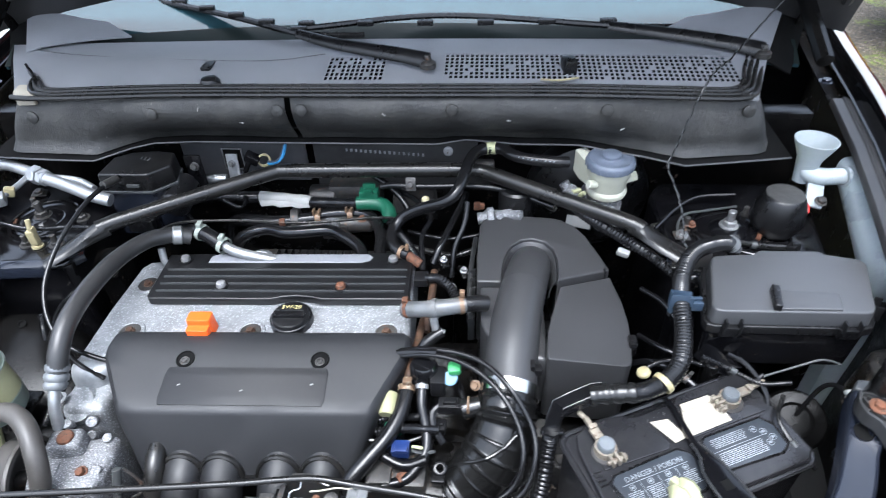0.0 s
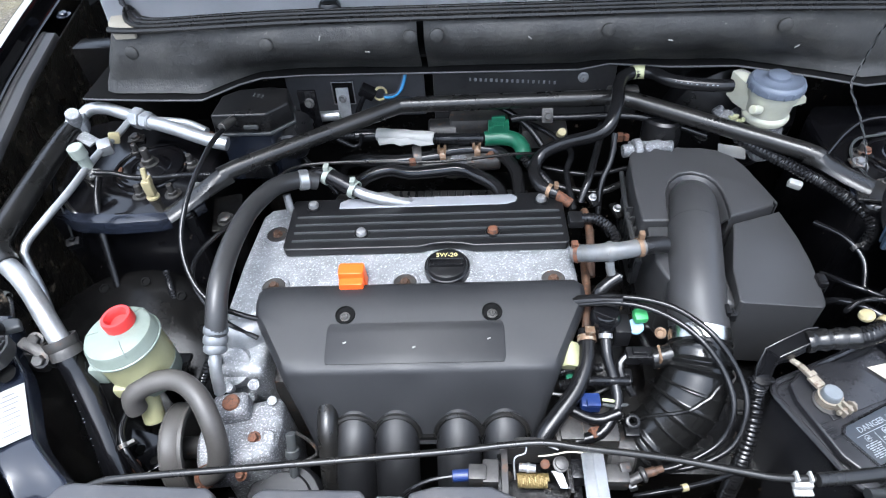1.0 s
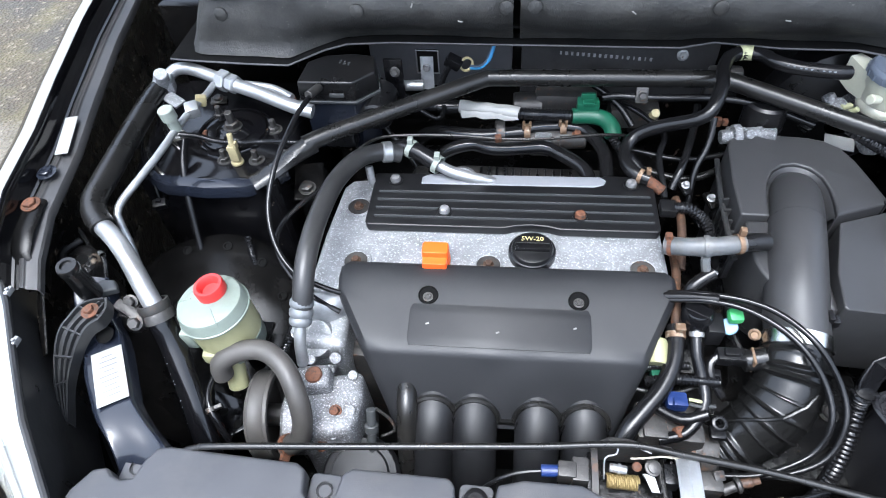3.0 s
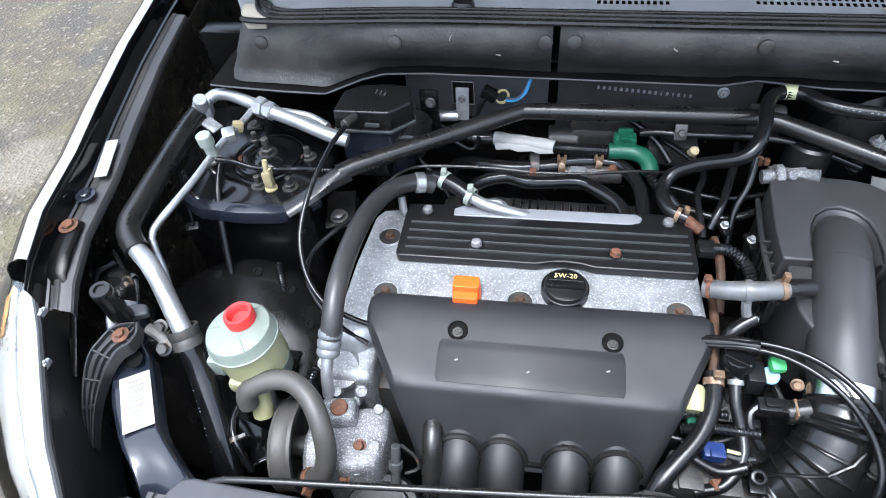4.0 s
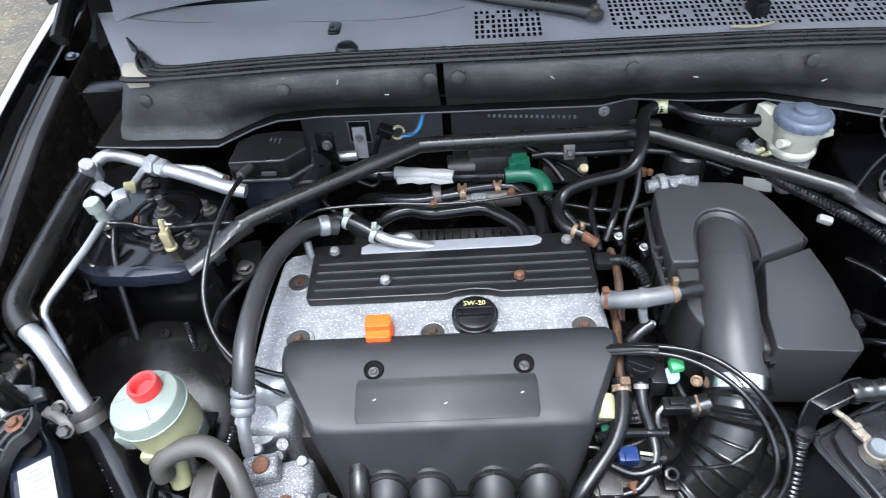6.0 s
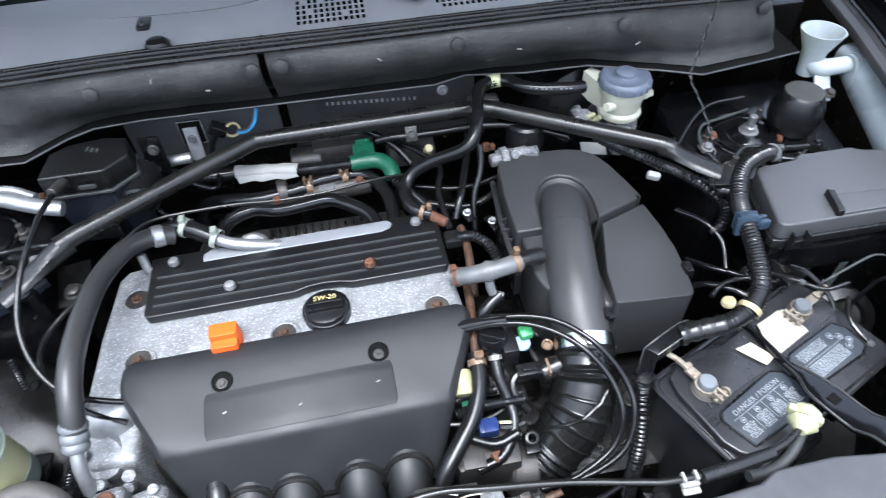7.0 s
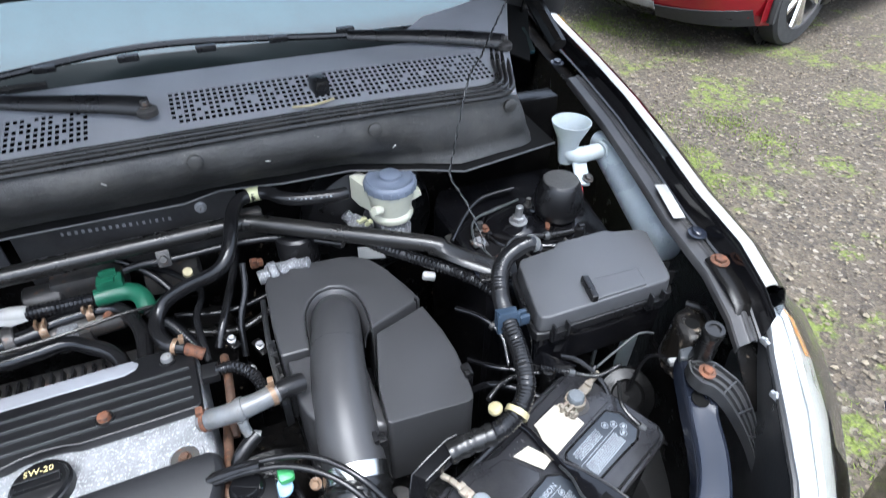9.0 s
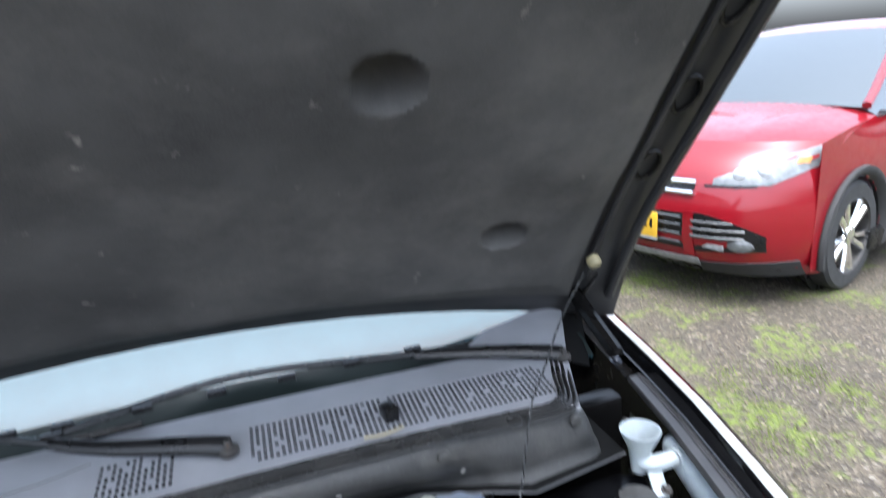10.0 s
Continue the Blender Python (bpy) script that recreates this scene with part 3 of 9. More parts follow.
def cowl_plate(cuts):
    """A lattice of cells left open where a grille lies."""
    bm = bmesh.new()
    xs = sorted({*[round(c, 4) for r in cuts for c in r[:2]], *[round(-0.64 + 0.064 * i, 4) for i in range(21)]})
    ys = sorted({0.958, 1.155, *[c for r in cuts for c in r[2:]], 1.06})
    top, low = {}, {}
    for x in xs:
        for y in ys:
            yy = y - 0.02 * (x / 0.64) ** 2
            xx = x
            if x < -0.3:
                edge = -0.588 - 0.6 * (y - 0.958)
                xx = -0.3 + (x + 0.3) * (edge + 0.3) / -0.34
            elif x > 0.586:
                xx = 0.585 + (x - 0.585) * (0.594 + 0.40 * (y - 0.958) - 0.585) / 0.055
            top[x, y] = bm.verts.new((xx, yy, cowl_z(y)))
            low[x, y] = bm.verts.new((xx, yy, cowl_z(y) - 0.003))
    cells = {(i, j) for i in range(len(xs) - 1) for j in range(len(ys) - 1)
             if not any(r[0] < (xs[i] + xs[i + 1]) / 2 < r[1] and r[2] < (ys[j] + ys[j + 1]) / 2 < r[3] for r in cuts)}
    for i, j in sorted(cells):
        q = [(xs[i], ys[j]), (xs[i + 1], ys[j]), (xs[i + 1], ys[j + 1]), (xs[i], ys[j + 1])]
        bm.faces.new([top[k] for k in q])
        bm.faces.new([low[k] for k in q[::-1]])
        for k, side in enumerate(((i, j - 1), (i + 1, j), (i, j + 1), (i - 1, j))):
            if side not in cells:
                m, n = q[k], q[(k + 1) % 4]
                bm.faces.new((low[m], low[n], top[n], top[m]))
    bmesh.ops.delete(bm, geom=[v for v in bm.verts if not v.link_faces], context="VERTS")
    return bm


def lattice(x0, x1, y0, y1, nx, ny, filled):
    bm = bmesh.new()
    px, py = (x1 - x0) / nx, (y1 - y0) / ny

    def z_(x, y):
        return cowl_z(y) - 0.0006, y - 0.02 * (x / 0.64) ** 2

    def slab(xa, xb, ya, yb):
        vs = []
        for x, y in ((xa, ya), (xb, ya), (xb, yb), (xa, yb)):
            z, yy = z_(x, y)
            vs.append((x, yy, z))
        top = [bm.verts.new(v) for v in vs]
        low = [bm.verts.new((v[0], v[1], v[2] - 0.0005)) for v in vs]
        bm.faces.new(top)
        bm.faces.new(low[::-1])
        for i in range(4):
            j = (i + 1) % 4
            bm.faces.new((low[i], low[j], top[j], top[i]))

    w = 0.0034
    for i in range(nx + 1):
        x = x0 + px * i
        slab(x - w / 2, x + w / 2, y0, y1)
    for j in range(ny + 1):
        y = y0 + py * j
        for i in range(nx):
            slab(x0 + px * i + w / 2, x0 + px * (i + 1) - w / 2, y - w / 2, y + w / 2)
    for i in range(nx):
        for j in range(ny):
            if filled(i, j):
                slab(x0 + px * i + w / 2, x0 + px * (i + 1) - w / 2, y0 + py * j + w / 2, y0 + py * (j + 1) - w / 2)
    return bm


CUTS = ((-0.088, 0.012, 1.0, 1.075), (0.112, 0.585, 1.005, 1.085))
cowl = thing("cowl_panel", "grey plastic cowl panel with square-holed grilles below the windshield", "cowl", (0, 0.96, 1.18))
part("panel", cowl_plate(CUTS), M_COWL, cowl)
part("grille", lattice(*CUTS[0], 12, 6, lambda i, j: i % 3 == 1 and j == 4 or i in (3, 7, 8) and j == 5 or (i, j) in ((2, 2), (8, 1))), M_COWL, cowl)
part("grille", lattice(*CUTS[1], 56, 7, lambda i, j: (i * 7 + j * 3) % 31 == 0 or (i % 9 == 4 and j == 3) or (i < 18 and i % 4 == 1 and j == 2)), M_COWL, cowl)
# Unseen black sheets that paint in the dark behind the grille holes.
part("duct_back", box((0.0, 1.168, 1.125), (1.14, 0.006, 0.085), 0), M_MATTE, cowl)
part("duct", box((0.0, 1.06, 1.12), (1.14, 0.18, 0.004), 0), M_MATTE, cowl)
for k, (yy, zz, r) in enumerate(((0.946, 1.191, 0.0045), (0.954, 1.1945, 0.0036), (0.9615, 1.1965, 0.0036), (0.969, 1.1965, 0.003))):
    part("weatherstrip", sweep(path([*(((-0.592, yy - 0.008, zz), (-0.56, yy - 0.013, zz)) if k == 0 else ((-0.595 + 0.004 * k, 1.002, zz), (-0.585 + 0.005 * k, yy + 0.018, zz), (-0.565 + 0.006 * k, yy - 0.008, zz), (-0.53 + 0.006 * k, yy - 0.014, zz))), (-0.46, yy - 0.009, zz), (-0.3, yy, zz), (0, yy, zz), (0.3, yy, zz), (0.50, yy - 0.010, zz), (0.565 - 0.004 * k, yy - 0.012, zz), (0.594 - 0.005 * k, yy + 0.006, zz), (0.612 - 0.006 * k, yy + 0.05, zz + 0.002), (0.640 - 0.006 * k, yy + 0.12, zz + 0.005)], 0.02), r, 8), M_BAR, cowl)
part("hood_stop", box((0.318, 1.03, 1.205), (0.022, 0.03, 0.022), 0.004, pose(0, 0, 0, 0, 0, 10)), M_BLACK, cowl, "black rubber hood stop")
jet = part("washer_jet", prism(rounded(0.018, 0.034, 0.004, 3, -0.298, 1.045), 1.192, 1.201, 0.002), M_BLACK, cowl)
part("nozzle", lathe([(0.0055, 0), (0.0055, 0.003), (0.003, 0.0035), (0.003, 0.001), (0, 0.001)], 16, axis((-0.298, 1.038, 1.2005), (0, -0.25, 1))), M_CLIP, jet)
part("hood_stop", lathe([(0.017, -0.006), (0.0165, 0.006), (0.013, 0.011), (0.006, 0.0125), (0, 0.0125)], 22, Matrix.Translation((-0.272, 0.983, 1.192))), M_BLACK, cowl, "black rubber hood stop")
part("corner_pad", prism([(-0.612, 1.0), (-0.597, 0.998), (-0.570, 0.958), (-0.556, 0.944), (-0.556, 0.938), (-0.586, 0.936), (-0.600, 0.955)], 1.176, 1.1925, 0.002), M_TAG, cowl, "cream foam corner pad")
part("corner_fin", loft([[(-0.604, 1.012 + 0.006 * k, 1.188), (-0.590, 1.0 + 0.006 * k, 1.188), (-0.590, 1.0 + 0.006 * k, 1.206), (-0.604, 1.012 + 0.006 * k, 1.216)] for k in (0, 1)]), M_BLACK, cowl)
part("crease", sweep(path([(-0.66, 1.115, 1.2035), (-0.56, 1.087, 1.2025), (-0.385, 1.070, 1.2005), (-0.2, 1.062, 1.2), (-0.10, 1.085, 1.2025)], 0.03), 0.0012, 5), M_CLIP, cowl)

for s in (1, -1):
    part("cowl_end", sheet([[(s * x, y, z) for x, y, z in line] for line in (((0.48, 1.150, 1.213), (0.545, 1.135, 1.2135), (0.59, 1.122, 1.2125), (0.635, 1.110, 1.2095), (0.660, 1.098, 1.203)), ((0.54, 1.190, 1.226), (0.59, 1.195, 1.232), (0.64, 1.205, 1.238), (0.685, 1.205, 1.238), (0.705, 1.195, 1.231)))], 0.003), M_COWL, cowl, "grey end of the cowl beside the glass")

    # Added black sheet hiding the glass, so the corner gap stays dark.
    part("corner_seal", sheet([[(s * x, y, z) for x, y, z in line] for line in (((0.640, 1.085, 1.195), (0.652, 1.140, 1.214), (0.688, 1.200, 1.232), (0.700, 1.225, 1.236)), ((0.700, 1.085, 1.165), (0.725, 1.140, 1.190), (0.752, 1.200, 1.212), (0.760, 1.240, 1.216)))], 0.003), M_MATTE, cowl, "added black sheet darkening the corner gap")

# windshield, dark cabin behind it
ws = thing("windshield", "raked windshield glass reflecting a pale blue sky", "windshield", (0, 1.2, 1.2))
rows = []
for i in range(13):
    x = -0.72 + 0.12 * i
    dy = -0.10 * (x / 0.72) ** 2
    rows.append([(x, 1.205 + dy, 1.170), (x, 1.295 + dy, 1.218), (x * 0.98, 1.60 + dy, 1.40), (x * 0.93, 2.0 + dy, 1.62)])
part("glass", sheet(rows, 0.004), M_SCREEN, ws)
part("black_border", sheet([[(r[0][0], r[0][1] - 0.002, r[0][2] + 0.004), (r[0][0], (r[0][1] * 0.5 + r[1][1] * 0.5), (r[0][2] * 0.5 + r[1][2] * 0.5) + 0.0055)] for r in rows], 0.001), M_BORDER, ws, "black printed lower border with the hood's dark reflection coloured in")
for s in (1, -1):
    part("side_trim", sweep([Vector((s * 0.725, 1.04, 1.205)), Vector((s * 0.722, 1.13, 1.25)), Vector((s * 0.705, 1.46, 1.44)), Vector((s * 0.67, 1.86, 1.66))], 0.014, 8), M_WELL, ws)
for s in (1, -1):
    for y in (0.70, 3.32):
        part("wheel", lathe([(0.20, -0.10), (0.31, -0.10), (0.335, -0.08), (0.335, 0.08), (0.31, 0.10), (0.20, 0.10), (0.19, 0.0), (0, 0.0)], 40, axis((s * 0.77, y, 0.335), (s, 0, 0))), M_TYRE, car, "black road tyre")
part("underframe", box((0, 2.4, 0.36), (1.45, 4.0, 0.14), 0.03), M_GRIME, car)

# the rest of the car behind the bay
HULL = ((1.40, 0.905), (1.9, 0.918), (2.5, 0.922), (3.2, 0.92), (3.9, 0.90), (4.3, 0.87), (4.5, 0.82))


def hull_x(y):
    return float(np.interp(y, [p[0] for p in HULL], [p[1] for p in HULL]))


def hull_panel(s, y0, y1, z0=0.34, z1=1.165):
    """A side panel with the rear wheel opening left out."""
    bm = bmesh.new()
    ys = [y0 + (y1 - y0) * k / 24 for k in range(25)]
    zs = [z0 + (z1 - z0) * k / 16 for k in range(17)]
    vs = {(y, z): bm.verts.new((s * (hull_x(y) + 0.03 * math.sin(math.pi * (z - 0.3) / 0.9) - 0.02), y, z)) for y in ys for z in zs}
    for ya, yb in zip(ys, ys[1:]):
        for za, zb in zip(zs, zs[1:]):
            if math.hypot((ya + yb) / 2 - 3.32, (za + zb) / 2 - 0.335) > 0.38:
                bm.faces.new((vs[ya, za], vs[yb, za], vs[yb, zb], vs[ya, zb]))
    bmesh.ops.delete(bm, geom=[v for v in bm.verts if not v.link_faces], context="VERTS")
    bmesh.ops.solidify(bm, geom=bm.faces[:], thickness=0.004)
    return bm


for s in (1, -1):
    for y0, y1, nm in ((1.405, 2.455, "front_door"), (2.461, 3.30, "rear_door"), (3.306, 4.5, "quarter_panel")):
        d_ = part(nm, hull_panel(s, y0, y1), M_PAINT, car)
        if nm != "quarter_panel":
            part("door_handle", box((s * (hull_x(y1) + 0.022), y1 - 0.12, 0.98), (0.03, 0.17, 0.03), 0.010), M_PAINT, d_)
    for (ya, yb), (ta, tb) in (((1.45, 2.44), (2.02, 2.46)), ((2.48, 3.28), (2.50, 3.22)), ((3.34, 4.36), (3.28, 4.20))):
        part("side_window", sheet([[(s * (hull_x(ya + (yb - ya) * k / 6) - 0.012 - 0.20 * f), ya + (yb - ya) * k / 6 + ((ta + (tb - ta) * k / 6) - (ya + (yb - ya) * k / 6)) * f, 1.165 + 0.46 * f) for f in (0, 0.33, 0.66, 1)] for k in range(7)], 0.004), M_CARGLASS, car)
    for p, q in (((1.43, 1.165), (2.0, 1.64)), ((2.46, 1.165), (2.48, 1.64)), ((3.31, 1.165), (3.25, 1.64)), ((4.40, 1.165), (4.23, 1.64))):
        part("pillar", sweep([Vector((s * (hull_x(p[0]) - 0.012), p[0], p[1])), Vector((s * (hull_x((p[0] + q[0]) / 2) - 0.10), (p[0] + q[0]) / 2, (p[1] + q[1]) / 2)), Vector((s * 0.70, q[0], q[1]))], 0.03, 8), M_PAINT, car)
    mr = part("door_mirror", box((s * 1.0, 1.62, 1.20), (0.20, 0.10, 0.15), 0.04), M_PAINT, car)
    part("tail_lamp", box((s * 0.77, 4.47, 1.25), (0.10, 0.06, 0.5), 0.02), M_RED, car, "red tail lamp")
part("roof", sheet([[(0.72 * k / 6, y, z - 0.035 * abs(k / 6) ** 2.5) for k in range(-6, 7)] for y, z in ((1.98, 1.635), (2.2, 1.68), (2.7, 1.71), (3.5, 1.71), (4.1, 1.68), (4.26, 1.64))], 0.006), M_PAINT, car)
part("rear_glass", sheet([[(x, y - 0.03 * (x / 0.7) ** 2, z) for x in (-0.68, -0.35, 0, 0.35, 0.68)] for y, z in ((4.27, 1.63), (4.38, 1.40), (4.45, 1.17))], 0.004), M_CARGLASS, car)
part("tailgate", sheet([[(x, y - 0.04 * (x / 0.8) ** 2, z) for x in (-0.8, -0.4, 0, 0.4, 0.8)] for y, z in ((4.46, 1.165), (4.52, 1.0), (4.52, 0.7), (4.50, 0.45))], 0.006), M_PAINT, car)
part("rear_bumper", box((0, 4.54, 0.52), (1.66, 0.14, 0.26), 0.05), M_PAINT, car)
part("dashboard", box((0, 1.62, 1.02), (1.4, 0.5, 0.22), 0.06), M_BLACK, car)
part("cabin_floor", box((0, 2.9, 0.50), (1.5, 2.9, 0.05), 0.02), M_BLACK, car)

# ---- raised hood ----
hood = thing("hood", "raised hood with a dark felt liner on its underside", "hood", (0, 1.2, 1.23))


def hood_point(u, v, drop=0.0):
    """u across (-1 to 1), v from the hinge edge (0) to the front edge (1)."""
    a = radians(50)
    half = 0.825 - 0.08 * v
    length = 0.98 - 0.10 * u * u
    d = v * length
    y, z = 1.20 - d * math.cos(a), 1.235 + d * math.sin(a) + 0.03 * (1 - v)
    z += max(0.0, 1 - v / 0.35) ** 2 * (0.021 - 0.093 * u * u)
    arch = 0.03 * (1 - u * u)
    return Vector((u * half, y + (arch - drop) * math.sin(a), z + (arch - drop) * math.cos(a)))


part("outer_skin", sheet([[hood_point(u / 8, v / 8, -0.012 - 0.064 * min(1.0, v / 2)) for v in range(9)] for u in range(-8, 9)], 0.002), M_PAINT, hood)
part("rim_frame", sheet([[hood_point(u / 8, v / 8, -0.004 - 0.018 * min(1.0, v / 2) - 0.04 * (abs(u) < 7) * (1 < v < 8)) for v in range(9)] for u in range(-8, 9)], 0.004), M_FIREWALL, hood, "black inner hood frame")
DENTS = ((0.41, 0.59, 0.042), (0.65, 0.27, 0.036), (-0.41, 0.59, 0.042), (-0.65, 0.27, 0.036))


def liner():
    rows = []
    for i in range(193):
        u = -0.86 + 1.72 * i / 192
        row = []
        for j in range(161):
            v = 0.06 + 0.84 * j / 160
            edge = min((u + 0.86) / 0.06, (0.86 - u) / 0.06, (v - 0.06) / 0.05, (0.90 - v) / 0.05, 1.0)
            d = 0.004 + 0.014 * max(0.0, edge) + 0.004 * noise.noise((u * 4, v * 5, 3))
            for du, dv, r in DENTS:
                q = math.hypot((u - du) * 0.76, (v - dv) * 0.95)
                if q < r:
                    d -= 0.050 * (1 - (q / r) ** 4) ** 1.5
            row.append(hood_point(u, v, d))
        rows.append(row)
    return sheet(rows, 0.002)


part("liner", liner(), M_PAD, hood, "dusty black felt liner with pressed hollows")
for u, v in ((0.885, 0.165), (-0.885, 0.165)):
    part("bump_stop", lathe([(0.012, 0), (0.013, 0.012), (0.009, 0.018), (0, 0.019)], 16, axis(hood_point(u, v, 0.004), hood_point(u, v, 1) - hood_point(u, v, 0))), M_CREAM, hood, "cream rubber stop")
for s in (1, -1):
    part("rim_fold", sweep([hood_point(s * 0.965, 0.06 + 0.9 * k / 24, 0.004) for k in range(25)], 0.009, 8), M_FIREWALL, hood)
    part("rim_fold", sweep([hood_point(s * 0.895, 0.10 + 0.84 * k / 24, -0.006) for k in range(25)], 0.006, 8), M_FIREWALL, hood)
    for v in (0.40, 0.56, 0.72):
        cut = [hood_point(s * (0.93 + 0.022 * math.cos(2 * math.pi * k / 16)), v + 0.035 * math.sin(2 * math.pi * k / 16), -0.012) for k in range(17)]
        part("cut_out", sweep(cut, 0.004, 6, caps=False), M_GRIME, hood)
    part("hinge", sweep([Vector((s * 0.73, 1.22, 1.12)), Vector((s * 0.735, 1.20, 1.19)), Vector((s * 0.74, 1.185, 1.25)), Vector((s * 0.735, 1.12, 1.32))], 0.009, 8, flat=0.4), M_WELL, hood)

# ---- engine ----
TURN_E = pose(-0.13, 0.65, 0, 0, 0, 1.6) @ pose(0.13, -0.65, 0)


def epart(name, bm, material, parent, label=""):
    bm.transform(TURN_E)
    return part(name, bm, material, parent, label)


engine = thing("engine", "transverse engine with a speckled cast aluminium valve cover", "engine", (-0.15, 0.7, 0.345))
epart("block", box((-0.15, 0.68, 0.61), (0.44, 0.26, 0.53), 0.02), M_DKSTEEL, engine)
VC = [(-0.396, 0.60), (-0.394, 0.70), (-0.386, 0.80), (-0.375, 0.815), (-0.30, 0.828), (0.06, 0.822), (0.078, 0.81), (0.082, 0.62), (0.0, 0.6)]
vc = epart("valve_cover", prism(VC, 0.885, 0.955, 0.010, 0.003), M_ALU, engine, "speckled cast aluminium valve cover")
for x, y in ((-0.337, 0.652), (-0.156, 0.653), (0.045, 0.653), (-0.352, 0.755)):
    epart("spark_well", lathe([(0.022, 0), (0.021, 0.0025), (0.017, 0.003), (0.0145, 0.0005), (0.0, 0.0005)], 26, Matrix.Translation((x, y, 0.9545))), M_ALU, vc)
    # Dark disc painting a hollow's shade onto the shallow well.
    epart("well_floor", lathe([(0.0175, 0.0), (0.0165, 0.0012), (0.0, 0.0012)], 24, Matrix.Translation((x, y, 0.9552))), M_DKSTEEL, vc, "dark disc for the shade in the well")
    epart("cover_bolt", hexbolt((x, y, 0.9565), r=0.0055, h=0.006), M_PIPERUST, vc)
epart("chain_case", join(prism([(-0.402, 0.535), (-0.404, 0.63), (-0.34, 0.66), (-0.335, 0.53)], 0.62, 0.925, 0.014, 0.004),
                         lathe([(0, 0), (0.026, 0), (0.028, 0.01), (0.024, 0.022), (0, 0.024)], 20, axis((-0.375, 0.56, 0.9), (-0.2, -0.6, 1))),
                         hexbolt((-0.40, 0.55, 0.93), (-0.3, -0.3, 1), 0.007)), M_ALU, engine)
epart("end_barrel", lathe([(0.030, -0.10), (0.034, -0.06), (0.0355, -0.02), (0.0355, 0.018), (0.033, 0.028), (0.026, 0.034), (0.014, 0.0365), (0, 0.037)], 48, axis((-0.372, 0.603, 0.912), (-0.10, 0.25, 1))), M_CASE, engine, "smooth bright end casting")
for i, (x, y, z) in enumerate(((-0.392, 0.532, 0.90), (-0.36, 0.522, 0.885), (-0.385, 0.525, 0.86), (-0.345, 0.52, 0.92))):
    epart("case_boss", lathe([(0.0075, -0.012), (0.0075, 0.0), (0.0068, 0.0012), (0.0040, 0.0012), (0.0036, 0.0002), (0, 0.0002)], 14, axis((x, y, z), (0.2 * (i - 1), -0.7, 1))), M_PUMP, engine)
cap = epart("oil_cap", lathe([(0.0275, -0.008), (0.028, 0.004), (0.0265, 0.007), (0.0225, 0.0085), (0.0, 0.0085)], 36, Matrix.Translation((-0.0985, 0.672, 0.966))), M_PLATE, engine, "black screw cap with yellow lettering")
epart("cap_boss", lathe([(0.0312, -0.012), (0.0312, 0.008), (0.0285, 0.010)], 36, Matrix.Translation((-0.0985, 0.674, 0.958))), M_PLATE, engine)
epart("cap_grip", box((-0.0985, 0.6690, 0.9762), (0.046, 0.011, 0.007), 0.002), M_BLACK, cap)
epart("grip_edge", box((-0.0985, 0.6742, 0.9798), (0.045, 0.0008, 0.0008), 0.0002), M_CLIP, cap)
epart("cap_marking", text_mesh("5W-20", 0.0105, pose(-0.0985, 0.6855, 0.9749)), M_INK, cap, "yellow lettering 5W-20")

coil = thing("coil_cover", "black ribbed plastic coil cover bolted on the valve cover", "engine cover", (-0.13, 0.76, 0.955))
PL = [(-0.334, 0.714), (-0.329, 0.708), (-0.138, 0.708), (-0.12, 0.713), (-0.10, 0.715), (-0.078, 0.713), (-0.06, 0.708), (0.07, 0.708), (0.074, 0.714), (0.074, 0.818), (0.006, 0.818), (-0.004, 0.812), (-0.012, 0.796), (-0.235, 0.796), (-0.25, 0.802), (-0.258, 0.816), (-0.334, 0.814)]
epart("plate", prism(PL, 0.9556, 0.970, 0.003), M_PLATE, coil)
epart("recess", prism([(-0.262, 0.792), (-0.01, 0.792), (0.004, 0.797), (0.008, 0.806), (0.0, 0.8135), (-0.25, 0.8135), (-0.262, 0.806)], 0.9635, 0.9715, 0.002), M_COWL, coil, "grey smooth recess")
for i, (x0, x1) in enumerate(((-0.322, 0.066),) * 4):
    y = 0.724 + 0.0165 * i
    epart("rib", box(((x0 + x1) / 2, y, 0.9712), (x1 - x0, 0.0022, 0.0045), 0.0008), M_CLIP, coil)
for (x, y), m_ in (((-0.301, 0.797), M_STEEL), ((0.042, 0.797), M_STEEL), ((-0.222, 0.735), M_STEEL), ((-0.033, 0.732), M_RUST)):
    b_ = epart("bolt_seat", lathe([(0.0105, 0), (0.0105, 0.004), (0.0085, 0.004), (0.0085, 0.001), (0, 0.001)], 18, Matrix.Translation((x, y, 0.9695))), M_PLATE, coil)
    epart("bolt", lathe([(0, 0), (0.0078, 0), (0.0078, 0.006), (0.0065, 0.0095), (0.003, 0.0105), (0, 0.0105)], 12, Matrix.Translation((x, y, 0.9695))), m_, b_)

cover = thing("intake_cover", "dark grey moulded plastic intake cover with a recessed panel", "engine cover", (-0.13, 0.56, 0.9))
PROF = ((0.652, 0.948), (0.650, 0.957), (0.6455, 0.9628), (0.638, 0.9655), (0.62, 0.9662), (0.60, 0.9625), (0.58, 0.9580), (0.56, 0.9535), (0.54, 0.9490), (0.5265, 0.9459), (0.5230, 0.9442), (0.5200, 0.9412), (0.5180, 0.9380), (0.50, 0.9085), (0.485, 0.884), (0.468, 0.857))


